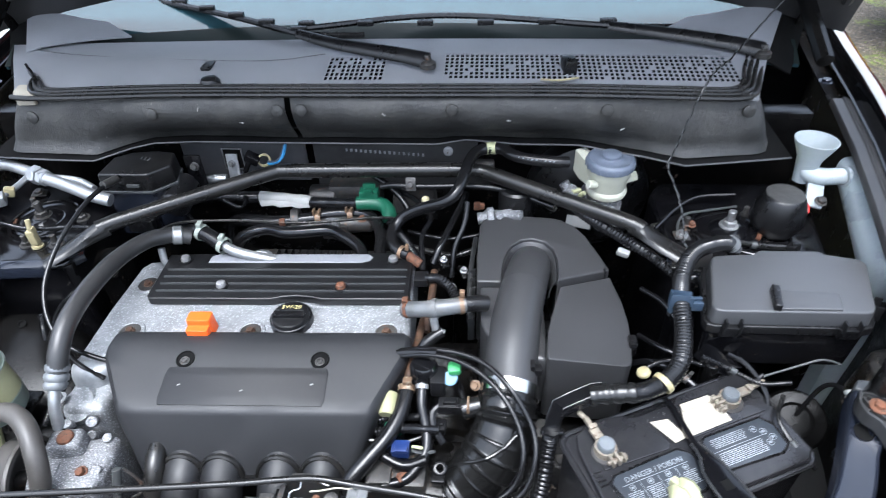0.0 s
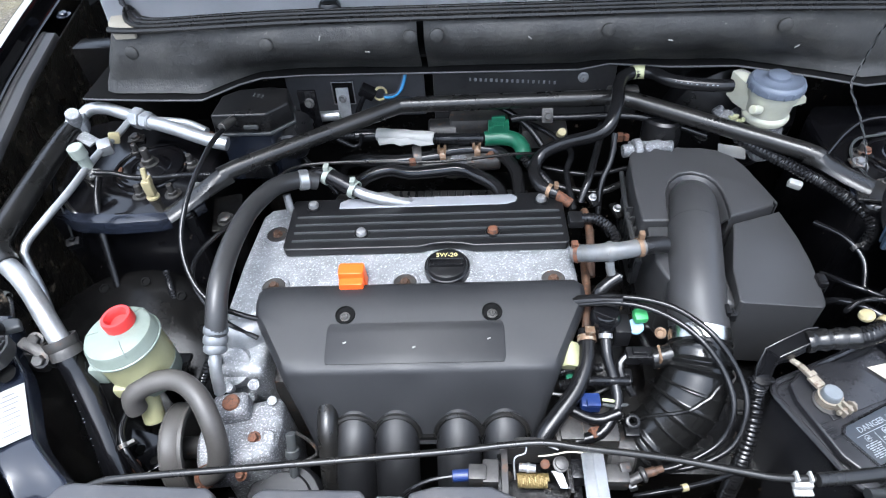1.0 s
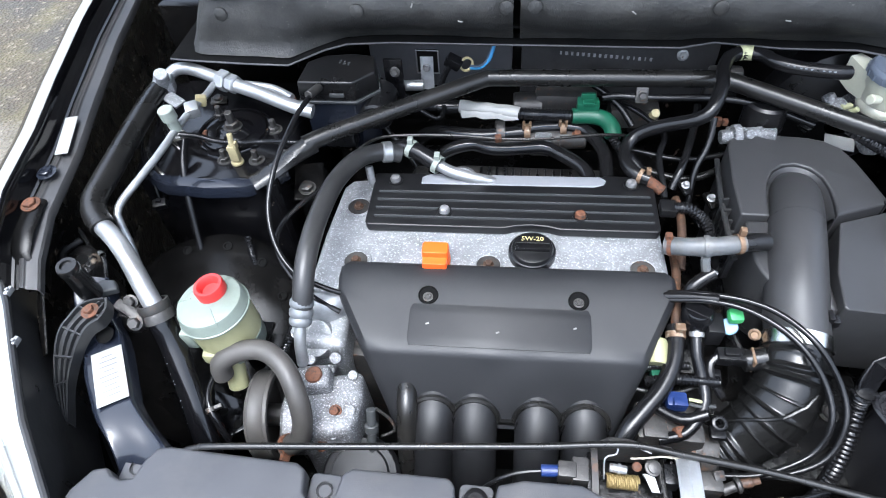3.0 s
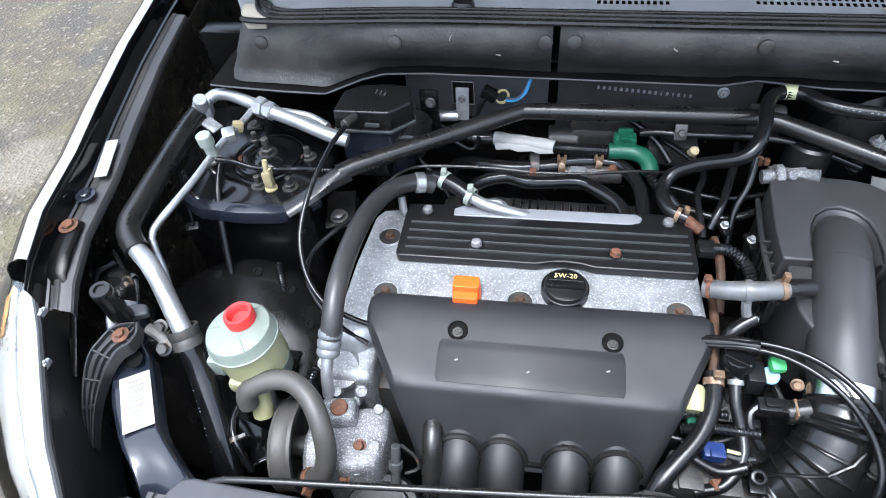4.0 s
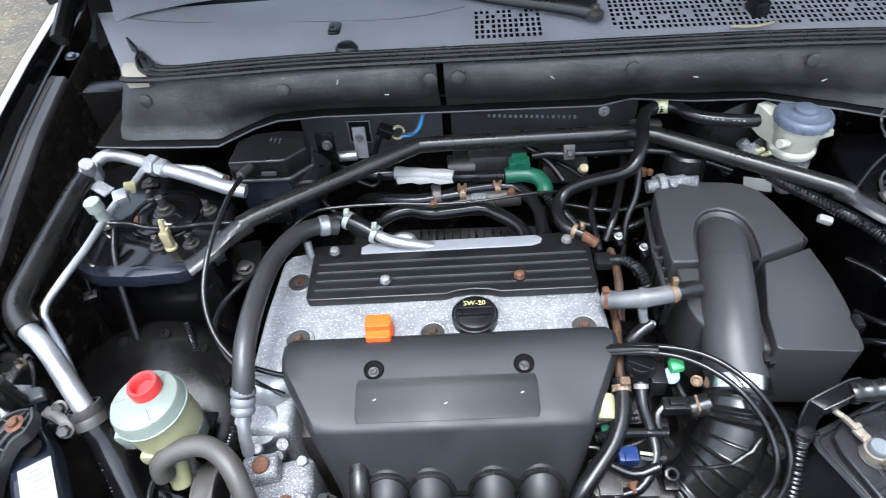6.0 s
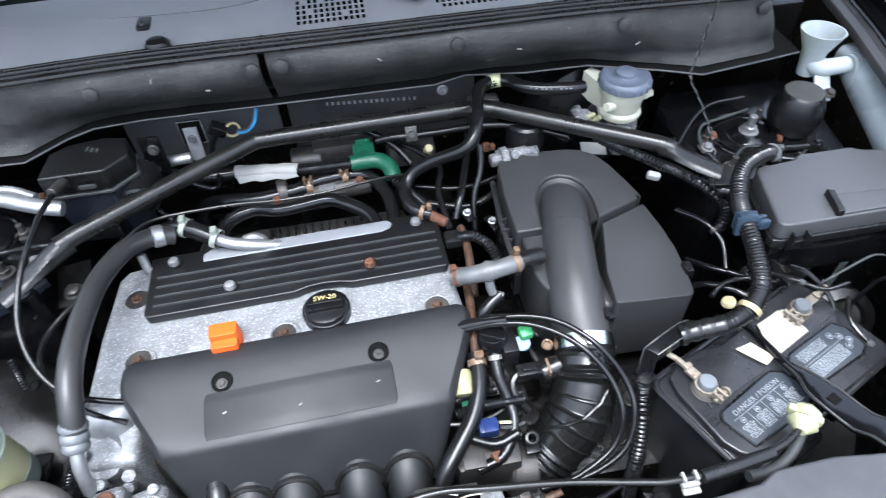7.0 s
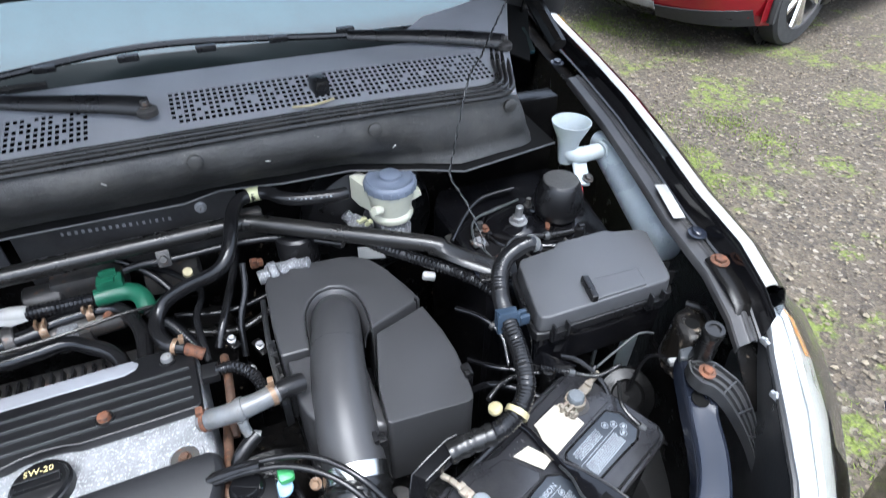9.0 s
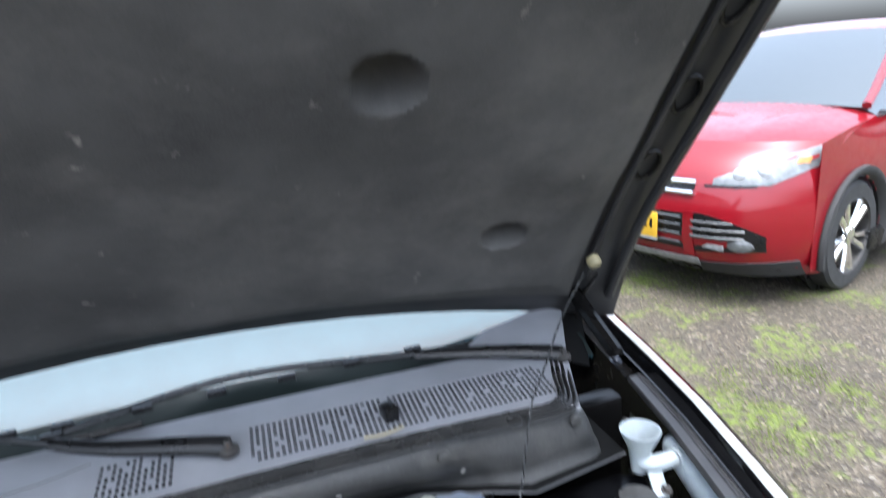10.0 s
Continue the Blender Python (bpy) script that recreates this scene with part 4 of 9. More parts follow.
def cover_edges(y):
    left = np.interp(y, (0.463, 0.487, 0.52, 0.60, 0.635, 0.652), (-0.268, -0.281, -0.306, -0.353, -0.357, -0.347))
    right = np.interp(y, (0.463, 0.487, 0.52, 0.61, 0.635, 0.652), (0.008, 0.018, 0.038, 0.083, 0.086, 0.076))
    return float(left), float(right)


def cover_z(y):
    return float(np.interp(-y, [-p[0] for p in PROF], [p[1] for p in PROF]))


def cover_shell():
    rows = []
    for y, z in PROF:
        x0, x1 = cover_edges(y)
        row = [(x0 + 0.004, y, z - 0.05), (x0, y, z - 0.016), (x0 + 0.002, y, z - 0.006), (x0 + 0.009, y, z)]
        row += [(x0 + 0.009 + (x1 - x0 - 0.018) * i / 14, y, z) for i in range(1, 14)]
        row += [(x1 - 0.009, y, z), (x1 - 0.002, y, z - 0.006), (x1, y, z - 0.016), (x1 - 0.004, y, z - 0.05)]
        rows.append(row)
    return sheet(rows, 0.003)


epart("shell", cover_shell(), M_COVER, cover)


def cover_panel():
    rows = []
    for i in range(9):
        y = 0.5825 - 0.0535 * i / 8
        trim = 0.003 if i in (0, 8) else 0.0
        rows.append([(-0.252 + trim, y, cover_z(y) + 0.0004), (-0.250 + trim, y, cover_z(y) + 0.0016), (-0.028 - trim, y, cover_z(y) + 0.0016), (-0.026 - trim, y, cover_z(y) + 0.0004)])
    return sheet(rows, 0.001)


pan = epart("recessed_panel", cover_panel(), M_PANEL, cover, "slightly darker smooth panel")
for x, y in ((-0.228, 0.5565), (-0.14, 0.549), (-0.046, 0.5585)):
    epart("chip", box((x, y, cover_z(y) + 0.0022), (0.0045, 0.002, 0.0012), 0.0005, pose(0, 0, 0, 0, 0, 25)), M_LABEL, pan)
for x, y in ((-0.2305, 0.5955), (-0.0405, 0.5955)):
    # Shallow seat; the shade of a deep hole is in its black.
    seat = epart("bolt_seat", lathe([(0.0132, 0.0), (0.0130, 0.0014), (0.0121, 0.0020), (0.0115, 0.0012), (0.0113, 0.0007), (0, 0.0007)], 30, axis((x, y, cover_z(y) - 0.0002), (0, -0.17, 1))), M_MATTE, cover, "shallow bolt seat blacked for a deep hole's shade")
    epart("bolt", join(lathe([(0.0066, 0), (0.0066, 0.0010), (0.0046, 0.0012)], 20, axis((x, y - 0.003, cover_z(y)), (0, -0.17, 1))), lathe([(0.0046, 0), (0.0046, 0.0030), (0.0038, 0.0036), (0.0028, 0.0034), (0.0026, 0.0016), (0, 0.0016)], 6, axis((x, y - 0.003, cover_z(y)), (0, -0.17, 1)))), M_DKSTEEL, seat)
org = thing("orange_plug", "bright orange plastic plug on the valve cover", "plug", (-0.226, 0.655, 0.955))
epart("body", prism(rounded(0.038, 0.022, 0.004, 3, -0.2265, 0.657), 0.95, 0.984, 0.004, 0.002), M_ORANGE, org)
epart("tab", prism(rounded(0.034, 0.014, 0.003, 3, -0.2265, 0.642), 0.955, 0.975, 0.003, 0.001), M_ORANGE, org)

intake = thing("intake_manifold", "black moulded intake runners in front of the engine", "intake manifold", (-0.12, 0.42, 0.6))
for x in (-0.218, -0.165, -0.087, -0.029):
    rn = epart("runner", tube([(x, 0.515, 0.873), (x, 0.475, 0.864), (x, 0.442, 0.832), (x, 0.418, 0.775), (x, 0.41, 0.62)], 0.0280, 24), M_PANEL, intake)
    arc = [Vector((x + 0.0285 * math.cos(a), 0.474 + 0.012 * math.sin(a), 0.866 + 0.0295 * math.sin(a))) for a in [math.pi * k / 14 for k in range(15)]]
    epart("rim", sweep(arc, 0.0042, 8), M_BAR, rn)
    epart("rim", sweep([p + Vector(((p.x - x) * -0.10, -0.010, -0.006)) for p in arc], 0.0030, 8), M_BLACK, rn)
epart("vacuum_pipe", tube([(-0.252, 0.50, 0.895), (-0.25, 0.475, 0.888), (-0.248, 0.44, 0.85), (-0.246, 0.41, 0.78), (-0.245, 0.40, 0.66)], 0.0128, 16), M_BAR, intake)
epart("flange", box((-0.125, 0.474, 0.862), (0.24, 0.006, 0.014), 0.002), M_MATTE, intake)
epart("plenum", box((-0.125, 0.44, 0.66), (0.29, 0.07, 0.12), 0.02), M_PLATE, intake)
epart("dome", lathe([(0.048, -0.03), (0.05, 0.0), (0.046, 0.006), (0.038, 0.008), (0.036, 0.014), (0.02, 0.018), (0, 0.019)], 30, axis((-0.305, 0.405, 0.83), (0, -0.35, 1))), M_PANEL, intake)
st_ = epart("sensor_stem", join(rod((-0.292, 0.463, 0.90), (-0.292, 0.425, 0.84), 0.006), rod((-0.292, 0.452, 0.882), (-0.292, 0.446, 0.873), 0.009)), M_CLIP, intake)
epart("loom_bracket", tube([(-0.288, 0.468, 0.893), (-0.27, 0.462, 0.875), (-0.266, 0.455, 0.86), (-0.283, 0.45, 0.852)], 0.0022, 6), M_DKSTEEL, intake)

# ---- power steering ----
res = thing("steering_fluid_reservoir", "milky plastic power steering reservoir with a red cap", "fluid reservoir", (-0.468, 0.525, 0.93))
AX = axis((-0.4690, 0.521, 0.928), (-0.10, 0.0, 1)) @ Matrix.Diagonal((0.93, 0.93, 0.97, 1))
part("bottle", lathe([(0.0425, 0.030), (0.0428, 0.035), (0.0435, 0.07), (0.0435, 0.078)], 36, AX), M_FLUID, res, "yellowed fluid showing through the bottle")
part("bottle_foot", lathe([(0, 0), (0.035, 0.0), (0.0405, 0.006), (0.0425, 0.028), (0.0432, 0.0295), (0.0425, 0.031)], 36, AX), M_WHITEP, res, "milky lower bottle")
top_ = part("shoulder", lathe([(0.0438, 0.076), (0.0455, 0.078), (0.0455, 0.083), (0.0438, 0.085), (0.0438, 0.092), (0.0415, 0.0965), (0.034, 0.0995), (0.022, 0.1015), (0, 0.102)], 36, AX), M_WHITEP, res)
for a_ in (35, 155, 275):
    part("mould_line", sweep([AX @ Vector((r_ * math.cos(radians(a_)), r_ * math.sin(radians(a_)), z_)) for r_, z_ in ((0.022, 0.1017), (0.034, 0.0998), (0.0415, 0.0968), (0.0440, 0.092))], 0.0008, 5), M_WHITEP, top_)
part("seam_rib", lathe([(0.0442, 0.0765), (0.047, 0.078), (0.047, 0.080), (0.0442, 0.0815)], 36, AX), M_WHITEP, top_)
part("cap", lathe([(0.0175, 0.100), (0.0195, 0.102), (0.0195, 0.113), (0.0182, 0.1158), (0.0145, 0.1158), (0.0125, 0.113), (0.0110, 0.1055), (0, 0.105)], 32, AX @ pose(-0.010, 0.004, 0, 0, 0, 0)), M_RED, res, "red ribbed cap")
part("spout", join(rod((-0.468, 0.498, 0.945), (-0.462, 0.474, 0.90), 0.013, 16), box((-0.478, 0.492, 0.955), (0.03, 0.03, 0.02), 0.005)), M_FLUID, res)
part("side_tab", box((-0.513, 0.503, 0.968), (0.018, 0.02, 0.03), 0.004), M_WHITEP, res)
part("bracket", join(box((-0.47, 0.535, 0.92), (0.07, 0.05, 0.006), 0.002), rod((-0.47, 0.535, 0.36), (-0.47, 0.535, 0.92), 0.012)), M_GRIME, res)

pump = thing("power_steering_pump", "corroded aluminium power steering pump with a brown pulley", "pump", (-0.36, 0.46, 0.8))
part("body", join(prism([(-0.392, 0.495), (-0.305, 0.515), (-0.297, 0.47), (-0.302, 0.425), (-0.37, 0.415), (-0.40, 0.45)], 0.76, 0.90, 0.012, 0.004),
                  prism([(-0.39, 0.50), (-0.345, 0.507), (-0.338, 0.475), (-0.385, 0.466)], 0.88, 0.922, 0.008, 0.002),
                  rod((-0.40, 0.45, 0.86), (-0.36, 0.455, 0.86), 0.042, 24)), M_PUMP, pump, "pitted white-grey casting")
part("rust_plug", lathe([(0, 0), (0.0108, 0), (0.0108, 0.003), (0.0095, 0.0045), (0, 0.0045)], 18, axis((-0.362, 0.487, 0.9215), (0, -0.15, 1))), M_RUST, pump)
for p_, r_ in (((-0.33, 0.452, 0.90), 0.006), ((-0.345, 0.418, 0.872), 0.0055)):
    part("rust_bolt", hexbolt(p_, (0, -0.4, 1), r_, 0.008), M_RUST, pump)
for p_ in ((-0.318, 0.50, 0.905), (-0.372, 0.508, 0.922), (-0.312, 0.455, 0.90), (-0.33, 0.428, 0.885)):
    part("casting_lug", lathe([(0.0065, -0.010), (0.0065, 0.0005), (0.0058, 0.0015), (0, 0.0015)], 12, axis(p_, (0.1, -0.4, 1))), M_PUMP, pump)
pul = part("pulley", lathe([(0.012, 0), (0.05, 0.0), (0.056, 0.003), (0.057, 0.006), (0.0555, 0.008), (0.0555, 0.024), (0.057, 0.026), (0.056, 0.03), (0.05, 0.03), (0.048, 0.012), (0.012, 0.010)], 40, axis((-0.438, 0.452, 0.87), (1, 0.12, 0.05))), M_PSHOSE, pump, "brown-grey flat pulley")
part("pulley_hub", rod((-0.436, 0.452, 0.87), (-0.40, 0.455, 0.87), 0.014), M_DKSTEEL, pul)

ret = thing("return_hose", "faded grey rubber hose from the reservoir to the pump", "hose", (-0.42, 0.48, 0.96))
RL = [(-0.470, 0.470, 0.935), (-0.468, 0.474, 0.957), (-0.447, 0.485, 0.968), (-0.415, 0.488, 0.972), (-0.385, 0.471, 0.970), (-0.366, 0.446, 0.952), (-0.359, 0.424, 0.922), (-0.368, 0.412, 0.895), (-0.388, 0.41, 0.88)]
part("hose", tube(RL, 0.0125, 16), M_PSHOSE, ret)
part("clamp", band(path(RL), 0.0126, 0.007, at=0.96), M_RUST, ret)

ph = thing("pressure_hose", "thick black power steering hose with crimped steel ends", "hose", (-0.37, 0.65, 1.0))
PH = [(-0.300, 0.822, 0.997), (-0.318, 0.817, 1.005), (-0.335, 0.807, 1.010), (-0.355, 0.782, 1.018), (-0.372, 0.726, 1.026), (-0.377, 0.657, 1.03), (-0.377, 0.597, 1.025), (-0.376, 0.562, 1.008), (-0.378, 0.545, 0.985)]
part("hose", tube(PH, 0.0132, 18), M_PHOSE, ph)
part("crimp", lathe([(0, 0), (0.0130, 0), (0.0150, 0.003), (0.0150, 0.009), (0.0128, 0.012), (0.0150, 0.015), (0.0150, 0.021), (0.0128, 0.024), (0.0145, 0.027), (0.0140, 0.032), (0.011, 0.035), (0, 0.035)], 20, axis((-0.3785, 0.553, 0.993), (-0.05, -0.72, -0.75))), M_CRIMP, ph)
part("pipe", tube([(-0.380, 0.53, 0.97), (-0.381, 0.515, 0.95), (-0.381, 0.503, 0.92)], 0.0075, 12), M_PIPE, ph)
part("crimp", lathe([(0, 0), (0.013, 0), (0.0155, 0.002), (0.0155, 0.014), (0.013, 0.016), (0, 0.016)], 20, axis((-0.326, 0.813, 1.007), (0.8, 0.35, -0.2))), M_PIPE, ph)
part("banjo", tube([(-0.345, 0.80, 0.99), (-0.34, 0.79, 0.965), (-0.325, 0.80, 0.958), (-0.31, 0.795, 0.965)], 0.006, 10), M_STEEL, ph)

tp = thing("coolant_top_hose", "short black hose and pale pipe behind the valve cover", "hose", (-0.26, 0.81, 0.98))
part("hose", tube([(-0.318, 0.838, 0.99), (-0.295, 0.835, 1.0), (-0.27, 0.824, 0.998), (-0.243, 0.81, 0.99)], 0.0125, 14), M_HOSE, tp)
part("pipe", tube([(-0.246, 0.812, 0.99), (-0.225, 0.803, 0.985), (-0.195, 0.800, 0.977), (-0.165, 0.803, 0.967), (-0.14, 0.806, 0.955)], 0.0082, 14), M_PIPE, tp)
for p_ in ((-0.243, 0.81, 0.99), (-0.285, 0.831, 1.0)):
    part("clamp", join(lathe([(0.0128, -0.004), (0.0142, -0.004), (0.0142, 0.004), (0.0128, 0.004), (0.0128, -0.004)], 20, axis(p_, (0.8, -0.4, -0.2))), box((p_[0], p_[1], p_[2] + 0.016), (0.008, 0.012, 0.008), 0.001)), M_PALE, tp)

alt = thing("rear_engine_unit", "dark finned metal unit behind the engine", "engine part", (-0.16, 0.87, 0.7))
part("casing", join(box((-0.1, 0.87, 0.83), (0.26, 0.07, 0.16), 0.012), rod((-0.30, 0.875, 0.86), (-0.20, 0.875, 0.86), 0.05, 24)), M_DKSTEEL, alt)
for i in range(12):
    part("fin", box((-0.185 + 0.013 * i, 0.862, 0.914), (0.004, 0.05, 0.012), 0.001), M_BLACK, alt)
part("silver_cap", lathe([(0, 0), (0.026, 0), (0.027, 0.008), (0.02, 0.014), (0.013, 0.012), (0.01, 0.018), (0, 0.018)], 22, axis((-0.215, 0.862, 0.905), (0, -0.3, 1))), M_ALU, alt)
part("lower_mass", box((-0.15, 0.93, 0.62), (0.55, 0.16, 0.5), 0.03), M_GRIME, alt)

# ---- battery ----
TURN_B = pose(0.434, 0.495, 0, 0, 0, 24)
battery = thing("battery", "dusty black car battery with blue-grey warning labels", "battery", (0.434, 0.495, 0.72))


def bpart(name, bm, material, parent, label=""):
    bm.transform(TURN_B)
    return part(name, bm, material, parent, label)


case = bpart("case", prism(rounded(0.262, 0.132, 0.014), 0.72, 0.940, 0.004, -0.004), M_BATT, battery)
bpart("case_lip", sweep([Vector((x * 1.0, y, 0.938)) for x, y in rounded(0.272, 0.142, 0.016)] + [Vector((*rounded(0.272, 0.142, 0.016)[0], 0.938))], 0.004, 8, caps=False), M_BATT, case)
bpart("top", prism([(-0.133, -0.030), (-0.128, -0.048), (-0.114, -0.066), (0.120, -0.070), (0.133, -0.060), (0.136, 0.045), (0.128, 0.066), (0.03, 0.064), (0.022, 0.056), (-0.034, 0.056), (-0.06, 0.066), (-0.098, 0.068), (-0.118, 0.060), (-0.126, 0.040)], 0.936, 0.951, 0.003), M_BATT, battery)
bpart("raised_panel", prism([(-0.112, 0.004), (-0.100, 0.052), (-0.073, 0.054), (-0.037, 0.047), (-0.030, 0.038), (-0.020, 0.006), (-0.026, 0.001)], 0.950, 0.9535, 0.0012), M_BATT, battery)
bpart("raised_panel", prism([(0.012, 0.003), (0.030, 0.050), (0.110, 0.052), (0.112, 0.024), (0.122, 0.018), (0.122, 0.003)], 0.950, 0.9530, 0.0012), M_BATT, battery)
bpart("vent_slot", join(*[box((-0.122, -0.012 + 0.006 * k, 0.9515), (0.010, 0.0022, 0.001), 0) for k in range(4)]), M_BLACK, battery)
SHAPES = (((-0.112, -0.013), (-0.104, -0.006), (-0.018, -0.003), (-0.006, -0.013), (-0.003, -0.028), (-0.009, -0.050), (-0.02, -0.056), (-0.106, -0.052)),
          ((0.017, -0.007), (0.024, -0.002), (0.104, -0.003), (0.113, -0.017), (0.109, -0.044), (0.096, -0.050), (0.022, -0.046)))
for i, shape in enumerate(SHAPES):
    lab = bpart("label", prism(list(shape), 0.9508, 0.9518, 0.0003), M_BATLAB, battery, "worn blue-grey printed label")
    mx, my = sum(p[0] for p in shape) / len(shape), sum(p[1] for p in shape) / len(shape)
    ring_ = [Vector((mx + (x - mx) * 1.05, my + (y - my) * 1.07, 0.9512)) for x, y in shape]
    bpart("label_groove", sweep(ring_ + ring_[:1], 0.0015, 5, caps=False), M_BLACK, lab)
    rnd = random.Random(4 + i)
    bars = []

    def block(x0, x1, y0, y1, fat=0.0011):
        y = y0
        while y > y1:
            x = x0 + rnd.uniform(0, 0.003)
            while x < x1 - 0.002:
                w = min(rnd.uniform(0.0015, 0.006), x1 - x)
                bars.append(box((x + w / 2, y, 0.9520), (w, fat * rnd.uniform(0.8, 1.25), 0.0003), 0))
                x += w + rnd.uniform(0.0006, 0.0016)
            y -= fat * 2.0

    def pictogram(x, y, r):
        bars.append(sweep([Vector((x + r * math.cos(k * 0.45), y + r * math.sin(k * 0.45), 0.9519)) for k in range(15)], 0.0004, 4))
        bars.append(box((x, y, 0.9520), (r, r * 0.7, 0.0003), 0))

    if i == 0:
        bpart("heading", text_mesh("DANGER / POISON", 0.0092, pose(-0.058, -0.0150, 0.9519), 0.0001), M_BATINK, lab, "pale lettering DANGER / POISON")
        bars.append(box((-0.060, -0.0205, 0.9520), (0.088, 0.0006, 0.0003), 0))
        for k, x in enumerate((-0.104, -0.080, -0.056, -0.032)):
            pictogram(x + 0.010, -0.0255, 0.0034)
            block(x, x + 0.019, -0.031, -0.047)
            if k:
                bars.append(box((x - 0.0025, -0.034, 0.9520), (0.0005, 0.024, 0.0003), 0))
    else:
        block(0.024, 0.074, -0.008, -0.020)
        bars.append(box((0.058, -0.0235, 0.9520), (0.076, 0.0006, 0.0003), 0))
        block(0.022, 0.086, -0.027, -0.043)
        for x, y in ((0.086, -0.013), (0.095, -0.020), (0.101, -0.030), (0.093, -0.035)):
            pictogram(x, y, 0.0042)
    bpart("small_print", join(*bars), M_BATINK, lab, "pale small print and pictograms")
for (x, y), lean in (((-0.099, 0.026), -87), ((0.086, 0.031), 180)):
    post = bpart("terminal_post", lathe([(0, -0.010), (0.0112, -0.010), (0.0106, 0.006), (0.0102, 0.0095), (0.009, 0.0108), (0, 0.0108)], 24, Matrix.Translation((x, y, 0.960))), M_LEAD, battery, "dull grey lead terminal")
    bpart("clamp_ring", lathe([(0.0108, -0.007), (0.0132, -0.007), (0.0132, 0.003), (0.0108, 0.003), (0.0108, -0.007)], 24, Matrix.Translation((x, y, 0.960))), M_LUG, post, "corroded clamp ring")
    bpart("stain", lathe([(0.0, 0.0006), (0.0165, 0.0006), (0.017, 0.0)], 24, Matrix.Translation((x, y - 0.002, 0.9532))), M_DKSTEEL, post, "brown corrosion stain")
    m_ = pose(x, y, 0.962, 0, 0, lean)
    arm = join(box((0.020, 0, 0.001), (0.016, 0.012, 0.005), 0.002), box((0.035, 0.001, 0.003), (0.016, 0.0065, 0.006), 0.002), box((0.028, 0.0, 0.005), (0.006, 0.010, 0.004), 0.001), rod((0.043, 0.001, 0.003), (0.054, 0.003, 0.002), 0.0035))
    ears = join(box((-0.018, 0.004, -0.001), (0.014, 0.0035, 0.010), 0.001), box((-0.018, -0.004, -0.001), (0.014, 0.0035, 0.010), 0.001), rod((-0.019, -0.010, -0.001), (-0.019, 0.010, -0.001), 0.0026), hexbolt((-0.019, -0.010, -0.001), (0, -1, 0), 0.0048, 0.005))
    arm.transform(m_ @ Matrix.Rotation(math.pi, 4, "Z"))
    ears.transform(m_ @ Matrix.Rotation(math.pi, 4, "Z"))
    bpart("lug", arm, M_LUG, post, "pale corroded cable lug")
    bpart("pinch_bolt", ears, M_LUG, post)
bpart("paper_tag", join(prism([(0.004, 0.005), (0.070, 0.006), (0.073, 0.045), (0.025, 0.047)], 0.9532, 0.9542, 0.0003), prism([(0.021, 0.037), (0.069, 0.037), (0.066, 0.047), (0.024, 0.048)], 0.9545, 0.9556, 0.0003, 0, ), box((0.068, 0.026, 0.955), (0.003, 0.034, 0.002), 0.0008)), M_TAG, battery, "cream paper tag")
bpart("paper_tag", prism([(-0.014, 0.004), (0.004, 0.006), (-0.003, 0.036), (-0.026, 0.040)], 0.9536, 0.9545, 0.0003), M_TAG, battery, "cream paper tag with a torn edge")
bpart("side_lug", box((0.137, -0.05, 0.93), (0.014, 0.018, 0.014), 0.002), M_BATT, battery)
bpart("side_lug", box((0.02, -0.076, 0.925), (0.02, 0.014, 0.014), 0.002), M_BATT, battery)
tray = thing("battery_tray", "black plastic battery tray", "tray", (0.434, 0.495, 0.35))
bpart("tray", prism(rounded(0.29, 0.16, 0.014), 0.35, 0.72, 0.004), M_BLACK, tray)

hold = thing("battery_hold_down", "black steel battery hold-down bar with a rusty bolt", "bracket", (0.45, 0.45, 0.96))
HL = [(0.420, 0.560, 0.955), (0.4265, 0.5413, 0.959), (0.4379, 0.4874, 0.963), (0.4455, 0.4689, 0.967), (0.4490, 0.4500, 0.970), (0.4566, 0.4294, 0.972), (0.4700, 0.3990, 0.974), (0.476, 0.386, 0.983), (0.489, 0.357, 0.989), (0.498, 0.336, 0.990)]
HW = (0.003, 0.003, 0.004, 0.008, 0.0145, 0.0165, 0.0165, 0.0155, 0.016, 0.012)
rows = []
for i, p in enumerate(HL):
    a, b = Vector(HL[max(0, i - 1)]), Vector(HL[min(len(HL) - 1, i + 1)])
    n_ = (b - a).cross(Vector((0, 0, 1))).normalized()
    p = Vector(p)
    rows.append([p - n_ * HW[i] - Vector((0, 0, 0.006)), p - n_ * HW[i], p - n_ * HW[i] * 0.7 + Vector((0, 0, 0.001)), p + n_ * HW[i] * 0.7 + Vector((0, 0, 0.001)), p + n_ * HW[i], p + n_ * HW[i] - Vector((0, 0, 0.006))])
bar_ = part("bar", sheet(rows, 0.002), M_TOWER, hold)
for k in (1, 4):
    part("rolled_edge", sweep(path([Vector(r[k]) for r in rows[2:]], 0.01), 0.0018, 8), M_RIBPLASTIC, bar_)
part("slot", box((0.4566, 0.4294, 0.9733), (0.012, 0.012, 0.002), 0.0008, pose(0, 0, 0, 0, 0, 22)), M_MATTE, hold)
part("bolt", hexbolt((0.494, 0.346, 0.991), r=0.007, h=0.007, flange=1.55), M_RUST, hold, "rusty flanged bolt")

# ---- fuse box ----
fuse = thing("fuse_box", "black plastic fuse box with a clipped grey-black lid", "fuse box", (0.59, 0.68, 0.90))
